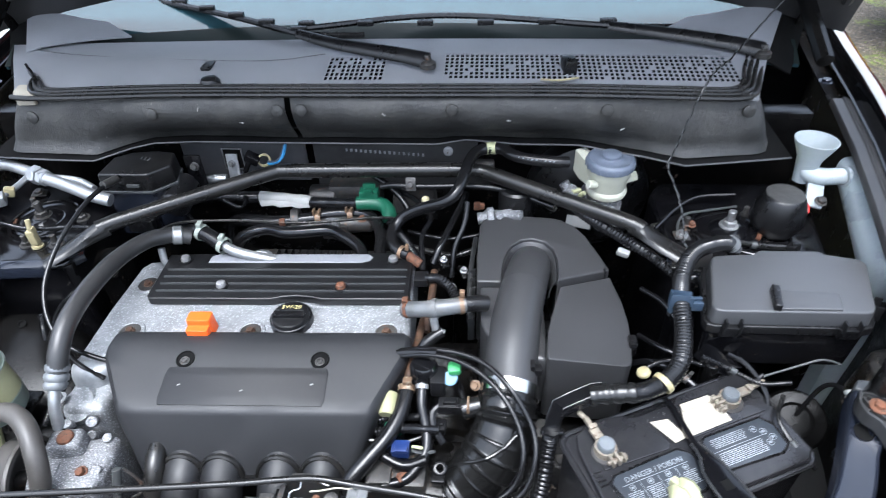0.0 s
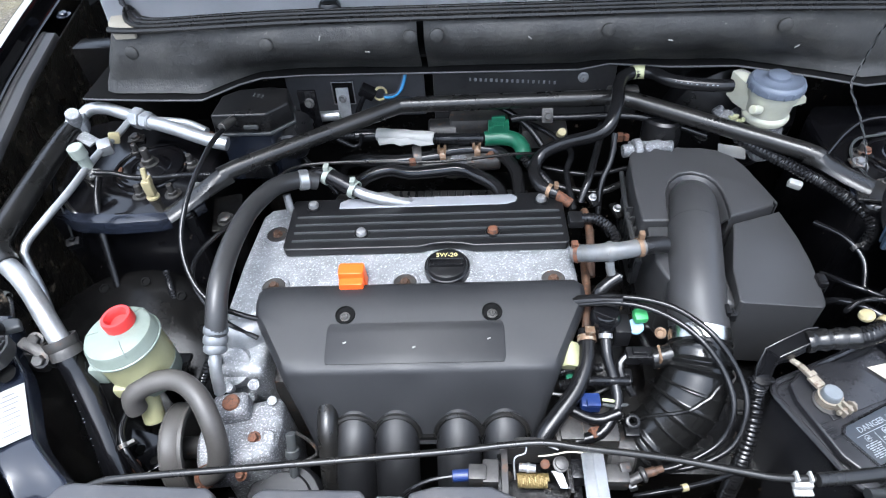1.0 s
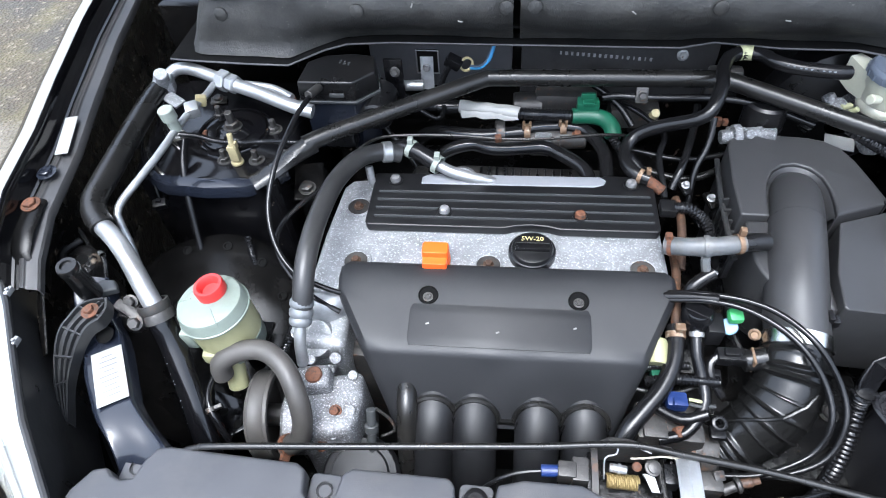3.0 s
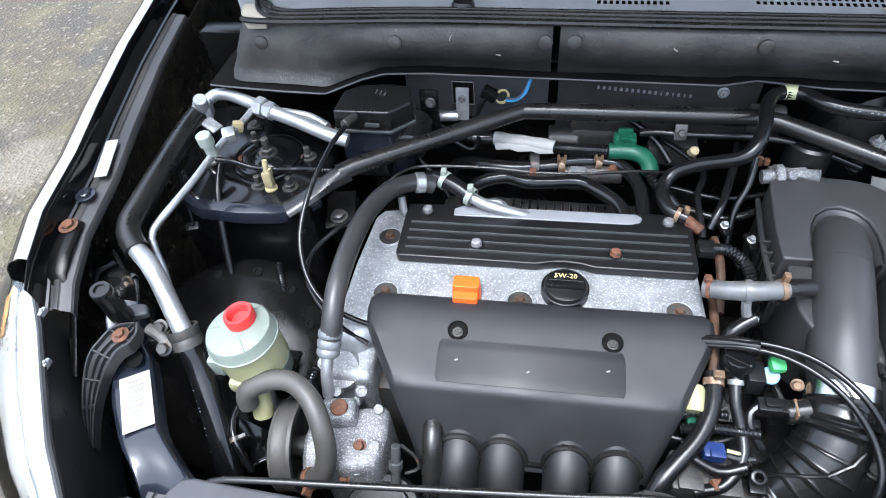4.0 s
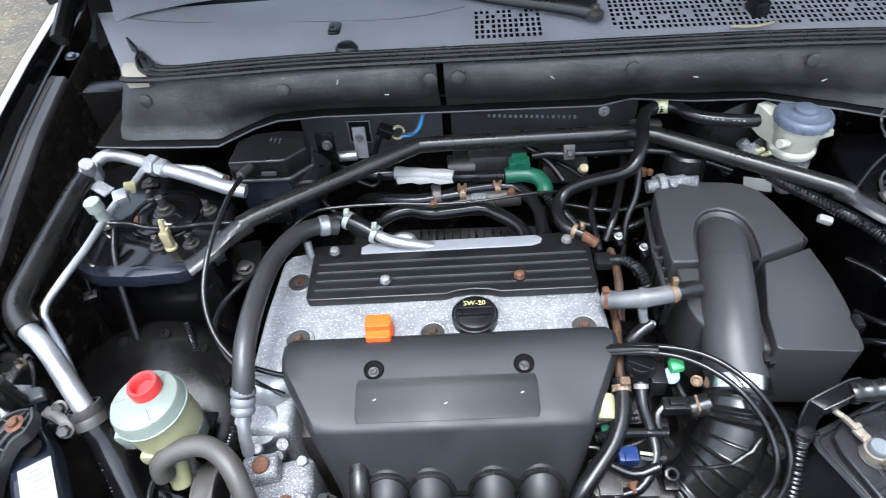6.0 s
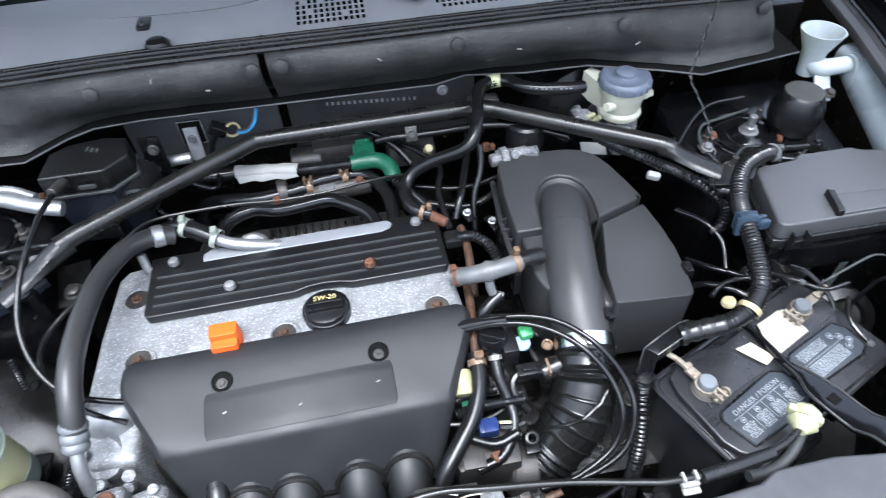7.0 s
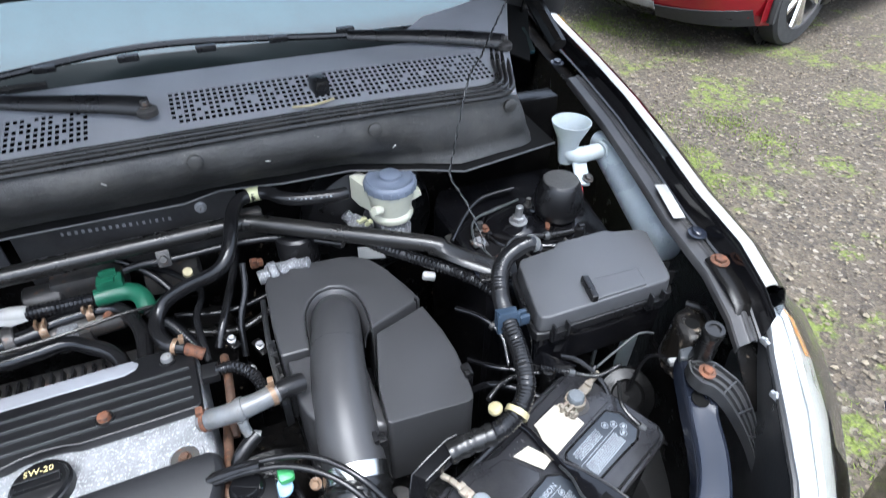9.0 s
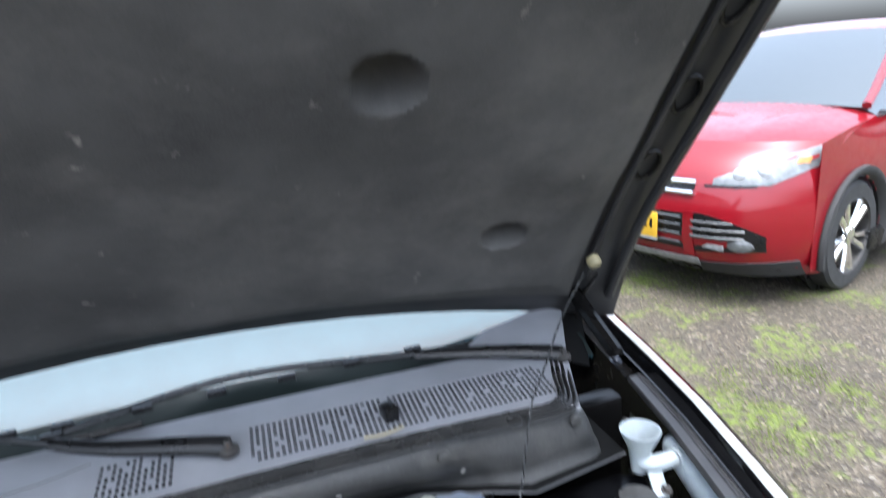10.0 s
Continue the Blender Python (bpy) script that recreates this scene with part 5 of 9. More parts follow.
FO = [(0.497, 0.722), (0.503, 0.7315), (0.511, 0.7335), (0.562, 0.7385), (0.566, 0.7445), (0.574, 0.7475), (0.652, 0.7470), (0.660, 0.7400), (0.690, 0.7330), (0.7025, 0.7280), (0.706, 0.719), (0.6785, 0.6335), (0.673, 0.6255), (0.664, 0.6230), (0.487, 0.6215), (0.4775, 0.6245), (0.4755, 0.633)]
FC = (0.590, 0.682)


def grown(f, g=0.0):
    """The lid's outline drawn out from its middle."""
    out = []
    for x, y in FO:
        dx, dy = x - FC[0], y - FC[1]
        k = f + g / math.hypot(dx, dy)
        out.append((FC[0] + dx * k, FC[1] + dy * k))
    return out


lid = part("lid", prism(FO, 1.026, 1.051, 0.0032, 0.0015), M_FUSE, fuse)
part("lid_rim", prism(grown(1.0, 0.006), 1.014, 1.0275, 0.002), M_BLACK, lid, "black lower edge of the lid")
part("base", prism(grown(0.97), 0.95, 1.013, 0.004, -0.003), M_TOWER, fuse)
part("lid_step", prism([(0.556, 0.6255), (0.634, 0.6262), (0.641, 0.656), (0.566, 0.6605)], 1.048, 1.0545, 0.0018), M_FUSE, lid)
part("lid_rib", prism([(0.5495, 0.6255), (0.5585, 0.6240), (0.5675, 0.6625), (0.5585, 0.6660)], 1.049, 1.0605, 0.002), M_BLACK, lid)
for x, y, a in ((0.502, 0.617, 0), (0.648, 0.618, 0), (0.529, 0.7405, 6), (0.640, 0.7535, 0), (0.694, 0.655, 72)):
    c = join(box((0, 0, 0.0), (0.024, 0.006, 0.016), 0.001), box((-0.0095, -0.002, 0.010), (0.003, 0.009, 0.022), 0.001), box((0.0095, -0.002, 0.010), (0.003, 0.009, 0.022), 0.001), box((0, -0.004, 0.008), (0.016, 0.003, 0.004), 0.0008))
    c.transform(pose(x, y, 1.020, 0, 0, a if y < 0.68 else a + 180))
    part("clip", c, M_BLACK, fuse)
part("foot", join(rod((0.53, 0.678, 0.35), (0.53, 0.678, 0.95), 0.015), rod((0.65, 0.678, 0.35), (0.65, 0.678, 0.95), 0.015)), M_GRIME, fuse)

# ---- air cleaner ----
air = thing("air_cleaner", "black plastic air cleaner box with a moulded intake duct", "air cleaner", (0.27, 0.73, 0.75))


def air_z(x, y):
    return 0.972 + 0.06 * (y - 0.6) - 0.02 * max(0.0, (x - 0.33)) / 0.05


def shell(outline, drop, bev, top=0.0):
    bm = bmesh.new()
    hi = [bm.verts.new((x, y, air_z(x, y) + top)) for x, y in outline]
    lo = [bm.verts.new((x, y, air_z(x, y) - drop)) for x, y in outline]
    bm.faces.new(hi)
    bm.faces.new(lo[::-1])
    for i in range(len(hi)):
        j = (i + 1) % len(hi)
        bm.faces.new((lo[i], lo[j], hi[j], hi[i]))
    bmesh.ops.recalc_face_normals(bm, faces=bm.faces)
    return bevel(bm, bev, 4, 20)


part("base", prism([(0.175, 0.86), (0.22, 0.875), (0.31, 0.86), (0.365, 0.80), (0.385, 0.70), (0.378, 0.63), (0.27, 0.62), (0.18, 0.65)], 0.40, 0.86, 0.008), M_BLACK, air)
part("lid", shell([(0.300, 0.742), (0.383, 0.786), (0.395, 0.74), (0.399, 0.70), (0.397, 0.66), (0.3925, 0.627), (0.389, 0.619), (0.382, 0.6145), (0.276, 0.6065), (0.272, 0.61), (0.277, 0.66)], 0.13, 0.011, -0.004), M_AIRBOX, air)
ARCH = [(0.2960, 0.7475), (0.2985, 0.770), (0.2985, 0.795), (0.2935, 0.818), (0.281, 0.8345), (0.262, 0.8415), (0.2435, 0.8375), (0.2275, 0.823), (0.2175, 0.800), (0.2130, 0.770), (0.2115, 0.742)]
part("lid_rear", shell([(0.174, 0.742), (0.173, 0.80), (0.177, 0.873), (0.181, 0.886), (0.191, 0.8945), (0.225, 0.8985), (0.255, 0.899), (0.290, 0.8965), (0.312, 0.891), (0.333, 0.878), (0.350, 0.860), (0.369, 0.826), (0.383, 0.7945)] + ARCH, 0.13, 0.004, 0.003), M_AIRBOX, air)
part("lid_side", shell([(0.180, 0.738), (0.2105, 0.738), (0.2145, 0.63), (0.204, 0.632), (0.193, 0.642), (0.186, 0.655), (0.181, 0.672)], 0.12, 0.005, -0.003), M_AIRBOX, air)
arch_mid = Vector((0.2555, 0.775))
surround = []
for q_ in path([(*p, 0.0) for p in ARCH], 0.005):
    x, y = q_.x, q_.y
    d = Vector((x, y)) - arch_mid
    surround.append([(x - d.x * k, y - d.y * k, air_z(x, y) + z) for k, z in ((-0.01, -0.006), (0.04, -0.0015), (0.10, -0.005), (0.18, -0.013), (0.24, -0.024), (0.26, -0.040))])
part("duct_surround", sheet(surround, 0.002), M_AIRBOX, air, "hollowed surround of the duct")
DUCT = [(0.262, 0.822, 0.944), (0.260, 0.812, 0.958), (0.256, 0.788, 0.970), (0.250, 0.760, 0.974), (0.240, 0.715, 0.974), (0.232, 0.672, 0.968), (0.227, 0.636, 0.958), (0.224, 0.606, 0.947), (0.223, 0.582, 0.938)]
dline = path(DUCT, 0.006)
part("duct", sweep(dline, lambda s: float(np.interp(s, (0.0, 0.012, 0.03, 0.10, 0.2), (0.022, 0.030, 0.033, 0.0345, 0.0365))), 36), M_AIRBOX, air, "moulded round intake duct")
part("duct_seam", band(dline, 0.0343, 0.0016, 0.0006, False, 0.36), M_AIRBOX, air)
part("skirt", prism([(0.19, 0.64), (0.276, 0.612), (0.276, 0.75), (0.19, 0.75)], 0.86, 0.955, 0.01), M_AIRBOX, air)
for p in ((0.372, 0.80, 0.955), (0.398, 0.66, 0.94), (0.165, 0.80, 0.93), (0.165, 0.72, 0.93)):
    part("snap", box(p, (0.012, 0.02, 0.026), 0.003), M_BLACK, air)

for k in range(6):
    part("side_rib", box((0.1665, 0.700 + 0.017 * k, 0.925 + 0.004 * k), (0.010, 0.004, 0.05), 0.001, pose(0, 0, 0, 0, 0, 14)), M_RIBPLASTIC, air)
part("side_flange", tube([(0.166, 0.690, 0.952), (0.163, 0.74, 0.958), (0.164, 0.80, 0.960), (0.170, 0.875, 0.962)], 0.004, 8), M_RIBPLASTIC, air)

boot = thing("intake_boot", "black ribbed rubber intake boot with a steel band clamp", "intake hose", (0.2, 0.52, 0.86))
BT = [(0.2235, 0.584, 0.938), (0.220, 0.562, 0.928), (0.213, 0.533, 0.907), (0.196, 0.507, 0.878), (0.167, 0.489, 0.848), (0.140, 0.478, 0.826), (0.112, 0.472, 0.815)]
bl = path(BT, 0.0015)


def boot_r(s):
    base = float(np.interp(s, (0, 0.02, 0.04, 0.09, 0.13, 0.16, 0.21), (0.037, 0.037, 0.0385, 0.0405, 0.0385, 0.0355, 0.033)))
    for c, h, w in ((0.022, 0.0022, 0.0022), (0.039, 0.0038, 0.0028), (0.048, 0.0042, 0.0028), (0.072, 0.0030, 0.0013), (0.091, 0.0030, 0.0013), (0.110, 0.0030, 0.0013), (0.129, 0.0028, 0.0013), (0.154, 0.0040, 0.0026), (0.164, 0.0040, 0.0026), (0.174, 0.0040, 0.0026)):
        base += h * math.exp(-((s - c) / w) ** 2)
    return base


bsk = part("boot", sweep(bl, boot_r, 36), M_RUBBER, boot)


def on_boot(f, ang, lift=0.001):
    """A point on the boot's skin: f along it, ang round it."""
    i = max(1, min(len(bl) - 2, int(f * (len(bl) - 1))))
    t = (bl[i + 1] - bl[i - 1]).normalized()
    up = Vector((0, 0, 1))
    a = (up - t * up.dot(t)).normalized()
    b = t.cross(a)
    s = sum((bl[k + 1] - bl[k]).length for k in range(i))
    return bl[i] + (a * math.cos(ang) + b * math.sin(ang)) * (boot_r(s) + lift + 0.0004)


part("cross_rib", sweep([on_boot(0.27 + 0.50 * q / 16, radians(-38 + 78 * q / 16), 0.0005) for q in range(17)], 0.0026, 8), M_RUBBER, bsk)
part("band_clamp", band(bl, 0.0385, 0.017, 0.0012, False, 0.045), M_BAND, boot, "bright steel band clamp")
part("clamp_screw", join(box((0.258, 0.595, 0.958), (0.014, 0.012, 0.012), 0.002), box((0.252, 0.594, 0.968), (0.006, 0.014, 0.010), 0.001)), M_BLACK, boot)
part("band_clamp", band(bl, 0.0375, 0.012, 0.0012, True, 0.93), M_STEEL, boot)
part("side_port", rod((0.185, 0.556, 0.93), (0.158, 0.551, 0.925), 0.0135, 16), M_RUBBER, boot)

# ---- strut brace ----
strut_bar = thing("strut_brace", "satin black tubular strut tower brace across the bay", "strut brace", (0, 0.9, 1.0))
part("tube", tube([(-0.428, 0.792, 1.033), (-0.41, 0.807, 1.037), (-0.20, 0.940, 1.044), (-0.178, 0.949, 1.045), (-0.15, 0.953, 1.045), (0.14, 0.962, 1.044), (0.168, 0.961, 1.043), (0.19, 0.955, 1.042), (0.30, 0.8945, 1.036), (0.410, 0.834, 1.030), (0.428, 0.822, 1.026)], 0.0128, 16), M_BAR, strut_bar)
part("flattened_end", loft([[Vector(c) + Vector((0.57, 0.82, 0)) * w * a + Vector((0.1, -0.1, 1)) * h * b for a, b in ((-1, -0.4), (-0.8, 0.6), (-0.4, 1), (0.4, 1), (0.8, 0.6), (1, -0.4), (0.8, -1), (-0.8, -1))] for c, w, h in (((0.414, 0.8315, 1.029), 0.0125, 0.0125), ((0.425, 0.8245, 1.027), 0.0145, 0.0100), ((0.438, 0.8155, 1.021), 0.0175, 0.0060), ((0.462, 0.797, 1.0135), 0.0185, 0.0050), ((0.488, 0.777, 1.0085), 0.0185, 0.0045))]), M_BAR, strut_bar)
part("flattened_end", loft([[Vector(c) + Vector((-0.62, 0.78, 0)) * w * a + Vector((-0.1, -0.1, 1)) * h * b for a, b in ((-1, -0.4), (-0.8, 0.6), (-0.4, 1), (0.4, 1), (0.8, 0.6), (1, -0.4), (0.8, -1), (-0.8, -1))] for c, w, h in (((-0.420, 0.7985, 1.035), 0.0125, 0.0125), ((-0.434, 0.7875, 1.0315), 0.0138, 0.0108), ((-0.448, 0.7765, 1.0265), 0.0152, 0.0085), ((-0.462, 0.765, 1.021), 0.0165, 0.0064), ((-0.478, 0.752, 1.0155), 0.0172, 0.0052), ((-0.500, 0.735, 1.0085), 0.0170, 0.0045))]), M_BAR, strut_bar)
part("foot", prism([(0.46, 0.755), (0.515, 0.745), (0.53, 0.79), (0.475, 0.80)], 1.003, 1.008, 0.002), M_BAR, strut_bar)

# ---- brake fluid reservoir ----
brk = thing("brake_fluid_reservoir", "ivory brake fluid reservoir with a grey screw cap", "fluid reservoir", (0.39, 0.93, 1.0))
BX = Matrix.Translation((0.3885, 0.934, 1.0))
part("tank", lathe([(0, 0.016), (0.024, 0.016), (0.0325, 0.021), (0.0345, 0.027), (0.033, 0.031), (0.0305, 0.034), (0.0315, 0.038), (0.0325, 0.054), (0.0355, 0.060), (0.0358, 0.074)], 36, BX), M_BRKRES, brk, "ivory translucent tank")
part("side_spout", loft([[(0.418, 0.922, 1.046), (0.418, 0.936, 1.046), (0.418, 0.936, 1.064), (0.418, 0.922, 1.064)], [(0.434, 0.920, 1.054), (0.434, 0.932, 1.054), (0.432, 0.932, 1.063), (0.432, 0.920, 1.063)]]), M_BRKRES, brk)
part("level_stub", rod((0.366, 0.911, 1.050), (0.352, 0.905, 1.054), 0.007), M_BRKRES, brk)
capb = part("cap", lathe([(0.0362, 0.073), (0.0392, 0.0735), (0.0398, 0.082), (0.0380, 0.0868), (0.0350, 0.0885), (0.0325, 0.0872), (0.019, 0.0880), (0.0165, 0.0900), (0.0160, 0.0945), (0.0130, 0.0965), (0, 0.0965)], 36, BX), M_BRKCAP, brk, "grey ribbed screw cap")
for k in range(20):
    a = 2 * math.pi * k / 20
    part("grip_rib", box((0.3885 + 0.0398 * math.cos(a), 0.934 + 0.0398 * math.sin(a), 1.078), (0.0018, 0.0035, 0.0085), 0.0004, Matrix.Rotation(a, 4, "Z")), M_BRKCAP, capb)
part("rear_lobe", loft([[(0.336, 0.972, 1.040), (0.352, 0.980, 1.040), (0.352, 0.980, 1.080), (0.336, 0.972, 1.080)], [(0.344, 0.955, 1.034), (0.372, 0.958, 1.034), (0.372, 0.962, 1.076), (0.344, 0.957, 1.076)], [(0.362, 0.930, 1.030), (0.385, 0.925, 1.026), (0.385, 0.93, 1.070), (0.362, 0.924, 1.068)]]), M_BRKRES, brk)
part("master_cylinder", join(rod((0.39, 0.895, 0.985), (0.37, 1.06, 0.99), 0.024, 18), box((0.3885, 0.934, 1.004), (0.05, 0.05, 0.026), 0.006), rod((0.350, 0.938, 1.0), (0.326, 0.930, 1.026), 0.013), rod((0.332, 0.938, 1.012), (0.318, 0.948, 1.03), 0.009)), M_PUMP, brk, "grey cast master cylinder")
part("union_clip", join(box((0.338, 0.925, 1.028), (0.016, 0.008, 0.006), 0.002, pose(0, 0, 0, 0, 0, 20)), rod((0.344, 0.922, 1.02), (0.350, 0.916, 1.03), 0.004)), M_YELLOW, brk, "pale yellow clip")
part("booster", lathe([(0.02, 0), (0.06, 0.0), (0.11, 0.03), (0.115, 0.045), (0.115, 0.08)], 36, axis((0.375, 0.985, 0.95), (0, 1, 0))), M_BLACK, brk)

# ---- washer filler and bottle ----
wash = thing("washer_bottle", "milky plastic washer bottle with a filler funnel", "washer bottle", (0.74, 0.85, 0.75))
part("bottle", loft([[(cx + w * math.cos(2 * math.pi * k / 20) * (1 - 0.12 * math.cos(4 * math.pi * k / 20)), y, cz + h * math.sin(2 * math.pi * k / 20)) for k in range(20)] for cx, y, cz, w, h in ((0.775, 0.955, 1.062, 0.018, 0.018), (0.784, 0.935, 1.056, 0.030, 0.028), (0.783, 0.89, 1.046, 0.036, 0.034), (0.776, 0.83, 1.034, 0.040, 0.036), (0.768, 0.775, 1.023, 0.042, 0.038), (0.763, 0.740, 1.014, 0.040, 0.036), (0.760, 0.722, 1.008, 0.033, 0.030), (0.759, 0.714, 1.003, 0.020, 0.018))]), M_WASHER, wash, "blue-tinted milky bottle", 75)
part("moulded_rib", tube([(0.768, 0.925, 1.083), (0.766, 0.87, 1.077), (0.757, 0.81, 1.066), (0.750, 0.765, 1.056)], 0.0022, 8), M_WASHER, wash)
part("neck", sweep(path([(0.703, 0.940, 1.074), (0.705, 0.934, 1.064), (0.718, 0.926, 1.060), (0.745, 0.920, 1.064), (0.778, 0.918, 1.066)], 0.005), lambda s: float(np.interp(s, (0, 0.02, 0.04, 0.08), (0.0150, 0.0150, 0.0135, 0.0130))), 20), M_FUNNEL, wash)
part("neck_ring", join(lathe([(0.012, 0), (0.0165, 0), (0.0165, 0.004), (0.012, 0.004)], 22, axis((0.752, 0.915, 1.066), (1, 0.05, 0.02))), lathe([(0.012, 0), (0.0178, 0), (0.0178, 0.005), (0.012, 0.005)], 22, axis((0.762, 0.916, 1.066), (1, 0.05, 0.02)))), M_FUNNEL, wash)
part("funnel", lathe([(0.013, -0.02), (0.016, 0.0), (0.019, 0.022), (0.030, 0.046), (0.033, 0.054), (0.031, 0.054), (0.028, 0.046), (0.017, 0.023), (0.0135, 0.002), (0.0, 0.0)], 32, axis((0.703, 0.940, 1.064), (0.02, 0.02, 1))), M_FUNNEL, wash, "milky filler funnel")
part("tab", box((0.711, 0.902, 1.040), (0.026, 0.045, 0.006), 0.003, pose(0, 0, 0, 30, 10, -12)), M_FUNNEL, wash)
part("tab_bolt", hexbolt((0.716, 0.888, 1.037), (0.1, -0.3, 1), 0.007), M_DKSTEEL, wash)
part("sump", box((0.765, 0.80, 0.62), (0.05, 0.12, 0.6), 0.02), M_WASHER, wash)

bottle = thing("black_canister", "black barrel-shaped rubber capped canister on the strut tower", "canister", (0.63, 0.855, 1.0))
part("barrel", lathe([(0, 0), (0.030, 0), (0.036, 0.01), (0.041, 0.03), (0.0395, 0.055), (0.034, 0.073), (0.031, 0.080), (0.029, 0.082), (0.0, 0.0825)], 32, Matrix.Translation((0.641, 0.857, 1.003)) @ Matrix.Diagonal((0.95, 0.95, 0.83, 1))), M_BLACK, bottle)
# Greyer than the barrel, to paint in the reflection on its top.
part("lid", lathe([(0.0295, 0.0822), (0.0285, 0.0838), (0, 0.0842)], 32, Matrix.Translation((0.641, 0.857, 1.003)) @ Matrix.Diagonal((0.95, 0.95, 0.83, 1))), M_INSUL, bottle, "grey top with its gloss put into the colour")
part("red_clip", tube([(0.668, 0.866, 1.052), (0.680, 0.862, 1.050), (0.681, 0.853, 1.041), (0.670, 0.850, 1.036)], 0.003, 8), M_RED, bottle, "red clip")

# ---- looms and hoses on this side ----
loom = thing("battery_loom", "black corrugated wiring loom from battery to fuse box", "wiring loom", (0.43, 0.62, 1.0))
L1 = [(0.540, 0.752, 1.045), (0.525, 0.748, 1.060), (0.500, 0.737, 1.066), (0.475, 0.722, 1.066), (0.458, 0.701, 1.06), (0.447, 0.672, 1.05), (0.440, 0.637, 1.045), (0.438, 0.602, 1.03), (0.429, 0.567, 1.018), (0.412, 0.546, 1.008), (0.390, 0.536, 1.0), (0.366, 0.532, 0.994)]
part("conduit", ribbed(L1, 0.0118, 0.0042, 0.0014, 14), M_CONDUIT, loom, "black corrugated conduit")
part("taped_sleeve", sweep(path([(0.372, 0.533, 0.996), (0.338, 0.535, 0.989), (0.318, 0.534, 0.986)], 0.004), lambda s: 0.0125 + 0.001 * math.sin(s * 400), 14), M_RUBBER, loom)
TROUGH = ((0.331, 0.5395, 0.9905, 0.25, 0.97), (0.3226, 0.5380, 0.990, -0.3, 0.95), (0.298, 0.5284, 0.985, -0.42, 0.9), (0.2789, 0.5217, 0.978, -0.7, 0.7), (0.2745, 0.5150, 0.960, -1.0, 0.2), (0.273, 0.508, 0.945, -1.0, 0.0))
trough = part("elbow_trough", sheet([[(x + w * nx, y + w * ny, z + h) for w, h in ((0.0095, -0.012), (0.0095, 0.002), (0.0072, 0.005), (-0.0072, 0.005), (-0.0095, 0.002), (-0.0095, -0.012))] for x, y, z, nx, ny in TROUGH], 0.002), M_GLOSS, loom, "angular plastic cable trough")
for w in (0.0085, -0.0085):
    part("edge", sweep([Vector((x + w * nx, y + w * ny, z + 0.0045)) for x, y, z, nx, ny in TROUGH], 0.0014, 8), M_HOSE, trough)
part("end_flange", box((0.2725, 0.507, 0.948), (0.028, 0.005, 0.012), 0.002, pose(0, 0, 0, 60, 0, 0)), M_BLACK, trough)
part("conduit", ribbed([(0.271, 0.506, 0.952), (0.270, 0.500, 0.93), (0.263, 0.468, 0.895), (0.255, 0.445, 0.86), (0.25, 0.43, 0.80)], 0.0105, 0.0055, 0.0018, 14), M_CONDUIT, loom)
part("blue_clip", join(box((0.439, 0.637, 1.046), (0.030, 0.007, 0.027), 0.003, pose(0, 0, 0, -10, 0, -8)), box((0.440, 0.6465, 1.047), (0.028, 0.006, 0.025), 0.003, pose(0, 0, 0, -10, 0, -8)), box((0.439, 0.641, 1.050), (0.024, 0.012, 0.022), 0.003, pose(0, 0, 0, -10, 0, -8)), box((0.459, 0.634, 1.047), (0.014, 0.006, 0.014), 0.002), box((0.459, 0.643, 1.047), (0.014, 0.006, 0.014), 0.002)), M_STEELBLUE, loom, "slate blue plastic clip")
tie = part("cable_tie", join(lathe([(0.0125, -0.0035), (0.0142, -0.0035), (0.0142, 0.0035), (0.0125, 0.0035), (0.0125, -0.0035)], 22, axis((0.405, 0.542, 1.005), (0.75, 0.55, 0.35))), lathe([(0, 0), (0.009, 0.002), (0.011, 0.008), (0.009, 0.014), (0, 0.017)], 18, axis((0.384, 0.551, 1.006), (-0.3, 0.3, 1)) @ Matrix.Diagonal((0.8, 0.8, 0.7, 1)))), M_CREAM, loom, "cream mushroom cable tie")
part("end_ring", lathe([(0.010, 0), (0.0125, 0), (0.0125, 0.01), (0.010, 0.01)], 18, axis((0.536, 0.752, 1.052), (-0.7, -0.1, 0.7))), M_PIPE, loom)

loom2 = thing("cross_loom", "black corrugated conduit running behind the air cleaner", "wiring loom", (0.42, 0.8, 0.99))
part("conduit", ribbed([(0.335, 0.885, 1.02), (0.349, 0.866, 1.018), (0.393, 0.831, 1.008), (0.44, 0.794, 0.998), (0.474, 0.762, 0.984), (0.488, 0.738, 0.968), (0.476, 0.722, 0.945)], 0.0098, 0.0055, 0.0016, 12), M_CONDUIT, loom2)
part("white_clip", box((0.403, 0.811, 0.988), (0.020, 0.011, 0.012), 0.004, pose(0, 0, 0, 15, 10, -20)), M_LABEL, loom2)
tag = thing("white_tag", "white sheet-metal tag beside the brake cylinder", "tag", (0.37, 0.88, 0.98))
part("plate", box((0.345, 0.908, 0.975), (0.042, 0.022, 0.002), 0.0005, pose(0, 0, 0, 20, 5, -10)), M_LABEL, tag)
wire = thing("loose_wire", "thin twisted wire hanging from the cowl", "wire", (0.49, 0.9, 1.1))
WIRE = path([(0.690, 1.085, 1.345), (0.6296, 1.06, 1.278), (0.5587, 0.99, 1.233), (0.5135, 0.94, 1.2156), (0.4747, 0.90, 1.119), (0.4665, 0.885, 1.100), (0.4828, 0.86, 1.065), (0.490, 0.83, 1.035), (0.489, 0.803, 1.015)], 0.002)
